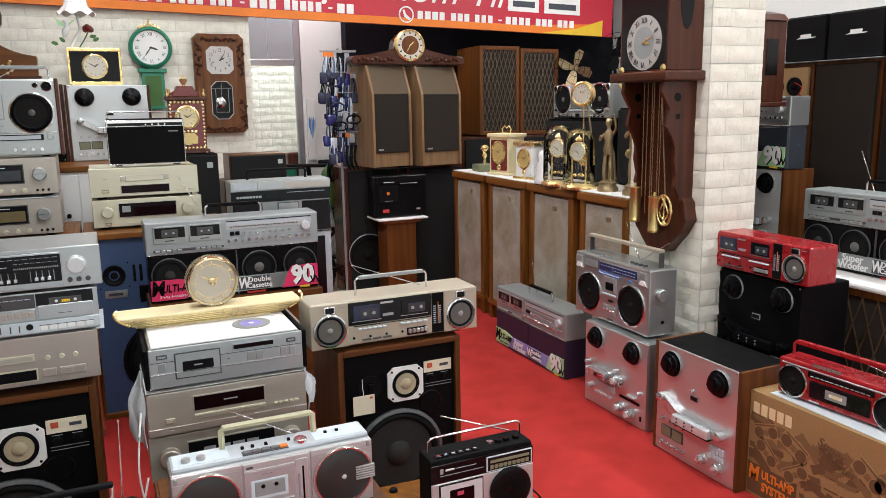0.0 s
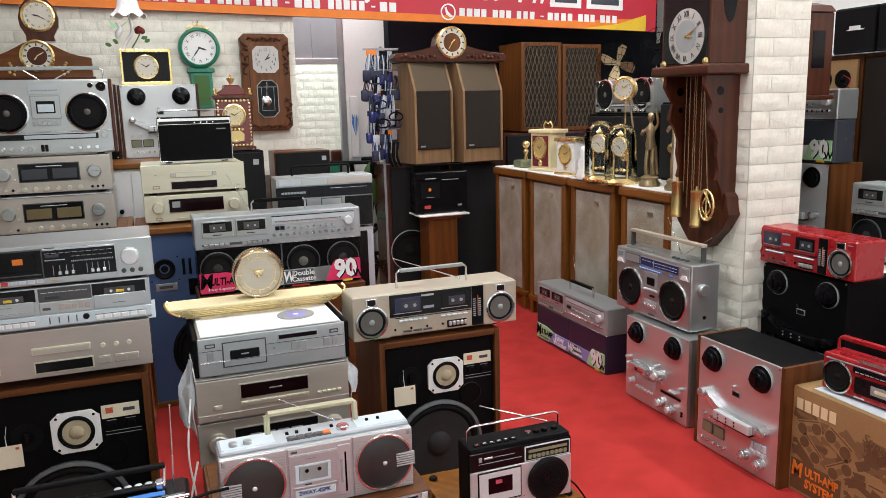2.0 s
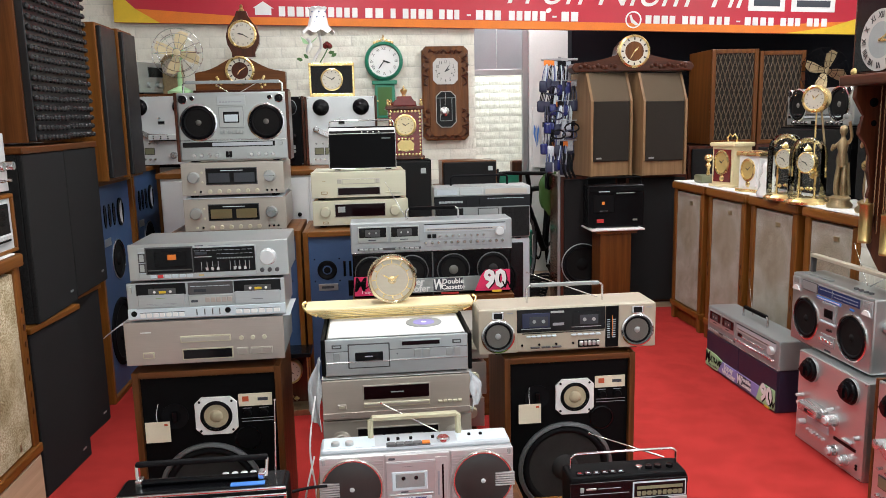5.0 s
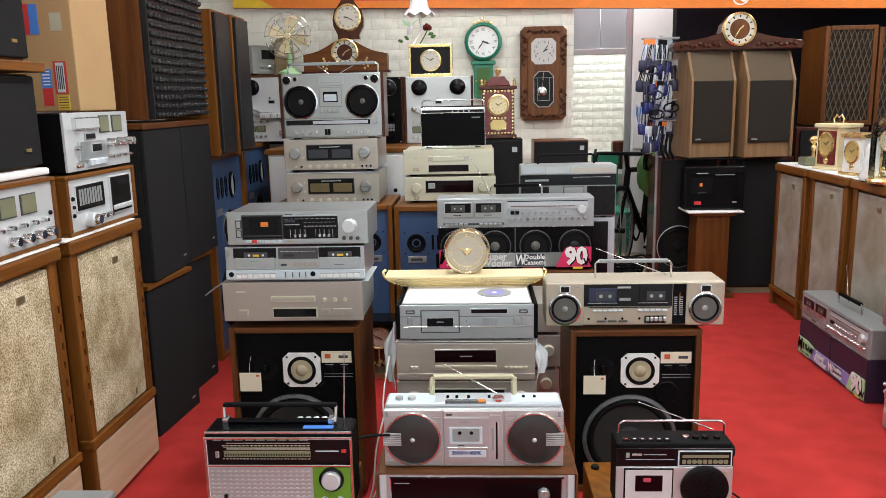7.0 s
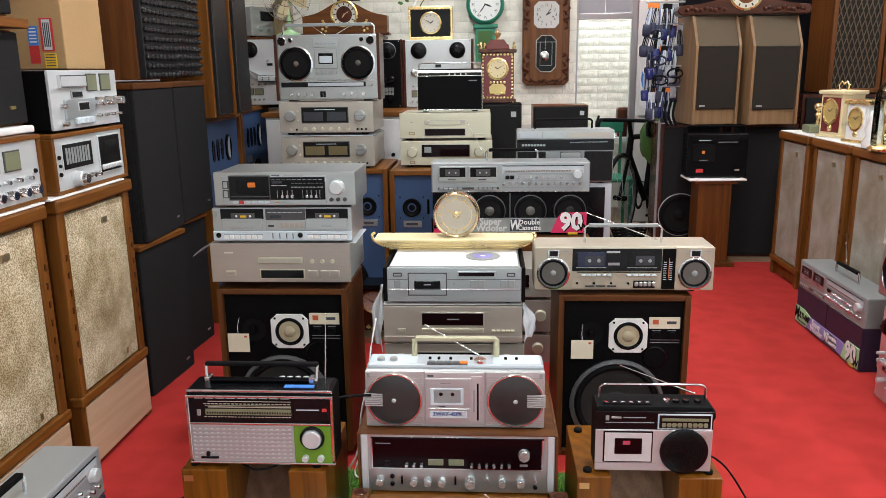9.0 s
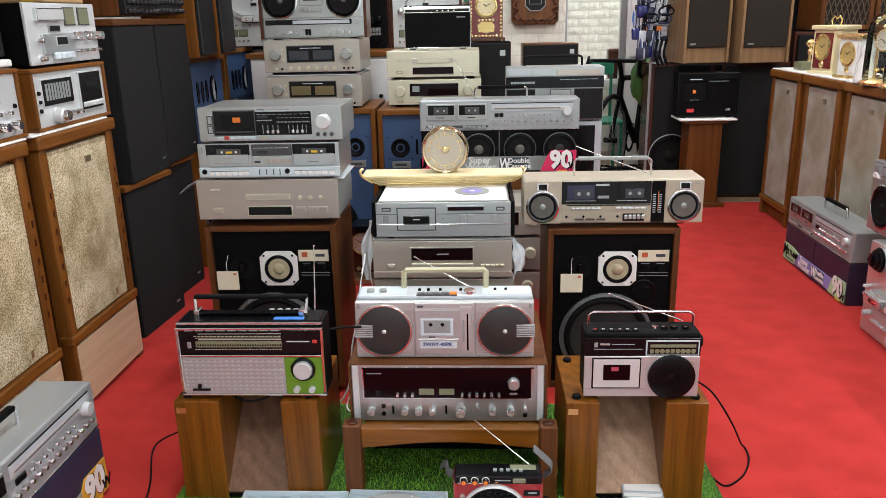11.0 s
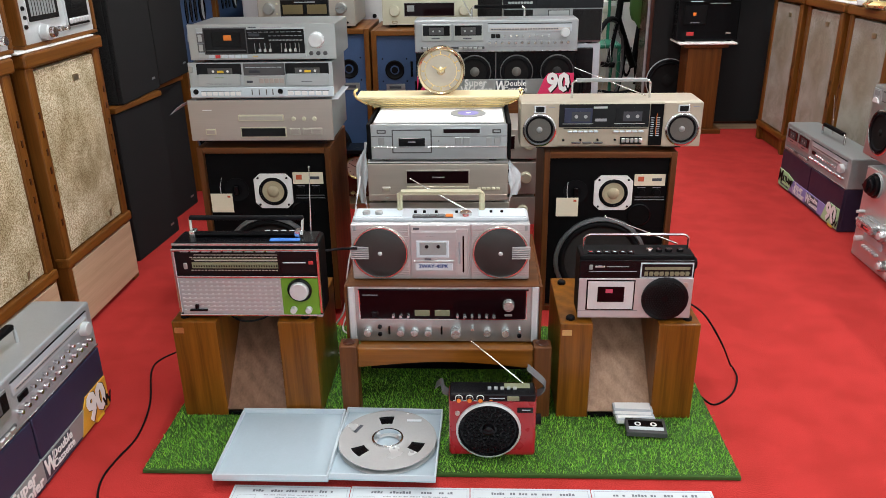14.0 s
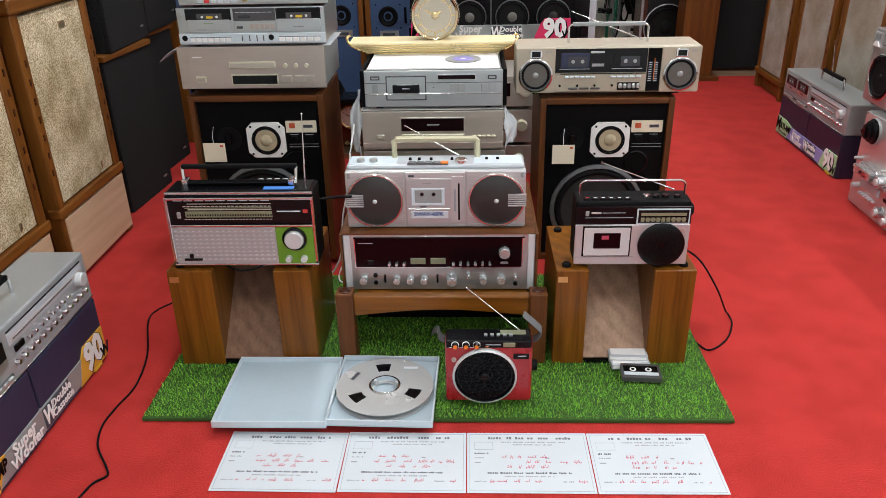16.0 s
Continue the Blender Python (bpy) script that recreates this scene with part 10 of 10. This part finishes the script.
ct = thing("cardboard_box", "plain brown cardboard box with red, blue and yellow stickers", "box", at(-0.075, 2.76, 1.374))
part("carton", cuboid(-0.175, 0.175, 0, 0.27, 0, 0.52, 0.004), "kraft", ct)
part("seam", cuboid(-0.175, 0.175, -0.001, 0.001, 0.4, 0.402), "kraftdark", ct)
for nm, a, mt in (("sticker", (0.05, 0.085, 0.08, 0.145), "bluelab"), ("sticker", (0.05, 0.085, 0.02, 0.08), "redlab"), ("sticker", (0.03, 0.06, 0.26, 0.36), "bluelab"), ("sticker", (-0.01, 0.03, 0.26, 0.36), "redlab"), ("sticker", (0.095, 0.14, 0.06, 0.17), "redlab"), ("sticker_field", (0.103, 0.132, 0.065, 0.165), "paper"), ("sticker", (0.10, 0.142, 0.005, 0.055), "yellow"), ("sticker", (0.10, 0.14, 0.27, 0.33), "cream")):
    q = part(nm, cuboid(a[0], a[1], -0.0022 if nm == "sticker_field" else -0.0015, 0.001, a[2], a[3]), mt, ct)
for i in range(4):
    part("printed_bar", cuboid(0.106 + i * 0.0065, 0.1095 + i * 0.0065, -0.003, 0.0, 0.075, 0.155), "ink", ct)
for i in range(5):
    part("printed_bar", cuboid(0.104, 0.138, -0.0022, 0.0, 0.011 + i * 0.009, 0.014 + i * 0.009), "ink", ct)
    part("printed_bar", cuboid(0.055, 0.08, -0.0022, 0.0, 0.09 + i * 0.011, 0.094 + i * 0.011), "white", ct)

# ---- cables, picture and the room behind ----
ck = thing("cable_rack", "rack of bagged audio cables hanging in blue, white and red loops", "cables", at(2.76, 5.66, 0))
part("pole", tube([(0, 0.06, 0.0), (0, 0.06, 1.8)], 0.012, 10), "frame", ck)
part("arm", tube([(-0.14, 0.03, 1.78), (0.12, 0.03, 1.78)], 0.008, 8), "frame", ck)
part("foot", lathe([(0.14, 0), (0.14, 0.015), (0.02, 0.03)], (0, 0.06, 0), "z", 20), "frame", ck)
rk = random.Random(4)
M["bagblue"] = plain("bagblue", (0.014, 0.020, 0.12), 0.22, 0, 0.3, 30, 120, 0.25, coat=0.3)
M["bagclear"] = plain("bagclear", (0.42, 0.45, 0.50), 0.2, 0, 0.25, 30, 120, 0.3, coat=0.3)
for lvl, count in ((1.76, 6), (1.62, 7), (1.48, 7), (1.34, 7), (1.20, 5)):
    part("hook_bar", tube([(-0.10, -0.02, lvl + 0.015), (0.12, 0.04, lvl + 0.015)], 0.004, 6), "frame", ck)
    for i in range(count):
        x0, y0 = -0.12 + 0.036 * i + rk.uniform(-0.012, 0.012), -0.06 + 0.02 * i + rk.uniform(-0.02, 0.02)
        h_, lean = rk.uniform(0.16, 0.21), rk.uniform(-0.035, 0.01)
        tag = part("card_header", cuboid(x0 - 0.022, x0 + 0.022, y0 - 0.004, y0 + 0.002, lvl - 0.028, lvl + 0.008, 0.002), rk.choice(("orange", "bagclear", "navy", "rubber", "rubber", "navy")), ck)
        for k in range(4):
            u = (k - 1.5) * 0.011
            pts = curve_pts([(x0 + u * 0.4, y0, lvl - 0.02), (x0 + u + lean * 0.5, y0 - 0.012, lvl - h_ * 0.5), (x0 + u * 0.8 + lean, y0 - 0.006, lvl - h_)], 4)
            part("cable", tube(pts, rk.uniform(0.003, 0.0055), 6), rk.choice(("whitepl", "navy", "rubber", "rubber", "bluedial", "navy", "bagclear")), tag, "", 60)
        bm = cuboid(x0 + lean - 0.026, x0 + lean + 0.026, y0 - 0.022, y0 + 0.006, lvl - h_ - 0.03, lvl - h_ + 0.05, 0.012)
        for v_ in bm.verts:
            v_.co += Vector((0.006 * noise.noise(v_.co * 60), 0.006 * noise.noise(v_.co * 50 + Vector((3, 0, 0))), 0.004 * noise.noise(v_.co * 40)))
        part("plastic_bag", bm, rk.choice(("bagblue", "bagblue", "navy", "navy", "bagclear")), ck, "", 60)
for i in range(5):
    x0, lvl = rk.uniform(-0.12, 0.06), rk.uniform(1.25, 1.62)
    pts = [(x0 + 0.05 * math.cos(a), -0.08 + 0.01 * math.sin(2 * a), lvl + 0.03 * math.sin(a)) for a in [2 * math.pi * k / 18 for k in range(18)]]
    part("cable_coil", tube(pts, 0.006, 6, closed=True), "rubber" if i % 2 else "navy", ck, "", 60)
for i in range(3):
    x0 = 0.02 + i * 0.03
    part("cable", tube(curve_pts([(x0, -0.02, 1.12), (x0 - 0.02, -0.05, 1.02), (x0 + 0.01, -0.04, 0.95)], 4), 0.010, 6), "rubber", ck, "", 60)

pic = thing("picture_panel", "white panel with a pale blue painted flower", "picture", at(2.88, 6.97, 0.94))
part("panel", cuboid(-0.04, 0.03, 0, 0.02, 0, 0.53, 0.003), "white", pic)
for k in range(4):
    part("painted_leaf", prism([(0, 0.18), (-0.03 + k * 0.015, 0.30), (-0.025 + k * 0.018, 0.38), (0.01 + k * 0.008, 0.30)], -0.002 - 0.0004 * k, 0.0), "greyblue" if k % 2 else "bluelab", pic)
solid("table", cuboid(-0.4, 0.35, 0, 0.5, 0.70, 0.74, 0.004), "white", "white table in the room behind", "table", at(2.5, 7.12, 0))
for dx in (-0.37, 0.32):
    solid("table_trestle", cuboid(dx - 0.02, dx + 0.02, 0.03, 0.47, 0, 0.70, 0.003), "frame", "metal trestle of the white table", "trestle", at(2.5, 7.12, 0), "trestles")
solid("red_bag", cuboid(-0.07, 0.07, 0, 0.12, 0, 0.26, 0.02), "mahog", "dark red bag on the table behind", "bag", at(2.76, 7.14, 0.741))
gch = thing("plastic_chair", "green plastic chair in the room behind", "chair", at(2.60, 6.85, 0))
part("backrest", cuboid(-0.14, 0.10, 0.02, 0.05, 0.80, 0.91, 0.02), "green", gch)
for sx in (-0.12, 0.08):
    part("back_post", cuboid(sx - 0.012, sx + 0.012, 0.025, 0.045, 0.44, 0.81, 0.004), "green", gch)
part("seat", cuboid(-0.18, 0.14, -0.34, 0.03, 0.42, 0.45, 0.012), "green", gch)
for sx in (-0.16, 0.12):
    for yy in (-0.32, 0.02):
        part("leg", tube([(sx, yy, 0), (sx, yy, 0.43)], 0.015, 8), "green", gch)


def bicycle(m):
    b = thing("bicycle", "black road bicycle with drop handlebars leaning indoors", "bicycle", m)
    R = 0.335
    ws = (-0.50, 0.50)
    for wx in ws:
        wh = part("wheel", tube([(wx + (R - 0.012) * math.cos(a), 0, R + (R - 0.012) * math.sin(a)) for a in [2 * math.pi * i / 40 for i in range(40)]], 0.013, 6, closed=True), "darkgrey", b, "", 60)
        part("tyre", tube([(wx + R * math.cos(a), 0, R + R * math.sin(a)) for a in [2 * math.pi * i / 40 for i in range(40)]], 0.018, 8, closed=True), "rubber", wh, "", 60)
        sp_ = bmesh.new()
        for i in range(20):
            a = 2 * math.pi * i / 20
            tube([(wx, 0.02 if i % 2 else -0.02, R), (wx + (R - 0.02) * math.cos(a), 0, R + (R - 0.02) * math.sin(a))], 0.0012, 4, sp_)
        part("spokes", sp_, "silver", wh)
        part("hub", lathe([(0.02, -0.05), (0.02, 0.05)], (wx, 0, R), seg=12), "black", wh)
    bb, st, hd, ht = (-0.08, 0, 0.28), (-0.20, 0, 0.80), (0.36, 0, 0.66), (0.33, 0, 0.80)
    for p, q, r in ((bb, st, 0.016), (bb, hd, 0.02), (st, ht, 0.016), (bb, (-0.5, 0, R), 0.011), (st, (-0.5, 0, R), 0.009), (hd, ht, 0.019), (hd, (0.50, 0, R), 0.012), (st, (-0.23, 0, 0.93), 0.013), (ht, (0.40, 0, 0.93), 0.014)):
        part("frame_tube", tube([p, q], r * 1.35, 8), "black", b, "", 50)
    part("saddle", cuboid(-0.38, -0.12, -0.06, 0.06, 0.93, 0.965, 0.015), "rubber", b)
    for sy in (-1, 1):
        part("drop_bar", tube(curve_pts([(0.40, 0, 0.93), (0.41, sy * 0.19, 0.93), (0.50, sy * 0.2, 0.92), (0.52, sy * 0.2, 0.85), (0.44, sy * 0.2, 0.80), (0.38, sy * 0.2, 0.80)], 5), 0.015, 8), "rubber", b, "", 60)
        part("brake_lever", tube([(0.52, sy * 0.2, 0.96), (0.56, sy * 0.2, 0.90), (0.55, sy * 0.2, 0.82)], 0.01, 6), "gloss", b, "", 60)
        part("crank", tube([(-0.08, sy * 0.06, 0.28), (-0.08 + sy * 0.12, sy * 0.07, 0.28 - sy * 0.12)], 0.009, 6), "silver", b)
        part("pedal", cuboid(-0.08 + sy * 0.12 - 0.045, -0.08 + sy * 0.12 + 0.045, sy * 0.10 - 0.03, sy * 0.10 + 0.03, 0.27 - sy * 0.12, 0.29 - sy * 0.12, 0.004), "black", b)
    part("chainring", lathe([(0.095, -0.003), (0.095, 0.003), (0.07, 0.003), (0.07, -0.003)], (-0.08, -0.045, 0.28), seg=32), "gloss", b)
    return b


bicycle(pose(2.80, 6.50, 0.0, 0, -3, 240))
bag = bmesh.new()
bmesh.ops.create_icosphere(bag, subdivisions=3, radius=0.1)
for v_ in bag.verts:
    k = 1 + 0.35 * noise.noise(v_.co * 18) + 0.2 * noise.noise(v_.co * 45)
    v_.co = Vector((v_.co.x * 0.75 * k, v_.co.y * 0.6 * k, v_.co.z * 1.6 * k))
solid("green_bag", bag, "leaf", "crumpled green plastic bag hanging from the bicycle", "bag", at(2.775, 6.08, 0.82), "", "", 80)
cl = thing("clutter_pile", "dark bundle of cables under the rack", "cables", at(2.62, 5.95, 0))
for i in range(7):
    part("cable_coil", tube([(0.09 * math.cos(a) * (1 + 0.1 * i % 3), 0.05 * math.sin(a) + 0.01 * i, 0.03 + 0.022 * i + 0.01 * math.sin(3 * a)) for a in [2 * math.pi * k / 20 for k in range(20)]], 0.010, 6, closed=True), "rubber", cl, "", 60)


# ---- brick panels: pieces ----
BW, BH, GAP = 0.195, 0.0735, 0.0022
brick_meshes = []
for k in range(6):
    bm = bmesh.new()
    nx, nz = 8, 3
    g = []
    for j in range(nz + 1):
        row = []
        for i in range(nx + 1):
            edge = i in (0, nx) or j in (0, nz)
            p = Vector((i / nx * 6, k * 7.3, j / nz * 3))
            dep = (-0.0012 if edge else -0.003) - 0.009 * max(0.0, noise.noise(p * 1.1) + 0.15) * (0.1 if edge else 1.0) - 0.006 * noise.noise(p * 2.7) * (0.2 if edge else 1.0)
            row.append(bm.verts.new(((i / nx - 0.5) * (BW - GAP), dep, (j / nz) * (BH - GAP))))
        g.append(row)
    for j in range(nz):
        for i in range(nx):
            bm.faces.new((g[j][i], g[j][i + 1], g[j + 1][i + 1], g[j + 1][i]))
    me = bpy.data.meshes.new("brick")
    bm.normal_update()
    bm.to_mesh(me)
    bm.free()
    me.polygons.foreach_set("use_smooth", [True] * len(me.polygons))
    me.materials.append(M["brickwhite"])
    brick_meshes.append(me)
rnd_b = random.Random(2)


def brick_at(root, m):
    o = new("brick", brick_meshes[rnd_b.randrange(6)])
    o.parent = root
    o.matrix_world = m


def clad(root, origin, rz, width, z0, z1, limit, rest_name, BW=BW):
    """Courses of bricks over a wall face; what is past the limit joins into one mesh."""
    base = pose(*origin, 0, 0, rz)
    spots = []
    for j in range(int((z1 - z0) / BH)):
        x = -(0.5 * BW if j % 2 else 0.0)
        while x < width - 0.02:
            a, b = max(0, x), min(width, x + BW)
            if b - a > 0.03:
                spots.append(((a + b) / 2, z0 + j * BH, (b - a) / BW))
            x += BW
    spots.sort(key=lambda s: abs(s[1] - 1.5))
    for x, z, k in spots[:limit]:
        brick_at(root, base @ Matrix.Translation((x, 0, z)) @ Matrix.Diagonal((k * BW / 0.195, 1, 1, 1)))
    if spots[limit:]:
        bm = bmesh.new()
        for x, z, k in spots[limit:]:
            me = brick_meshes[rnd_b.randrange(6)].copy()
            me.transform(base @ Matrix.Translation((x, 0, z)) @ Matrix.Diagonal((k * BW / 0.195, 1, 1, 1)))
            bm.from_mesh(me)
            bpy.data.meshes.remove(me)
        o = part(rest_name, bm, "brickwhite", root)
        tagged(o, kind="stuff")


clad(wall_back, (XL, YB + 0.006, 0), 0, 2.17 - XL, 0.95, 2.9, 300, "brick_rest")
clad(pillar, (3.447, 2.799, 0), 0, 0.288, 0.0, 2.9, 150, "brick_rest", 0.192)
clad(pillar, (3.446, 3.288, 0), -90, 0.488, 0.0, 2.9, 100, "brick_rest")
clad(wall_room, (1.9, 7.718, 0), 0, 1.4, 0.3, 1.93, 160, "brick_rest")
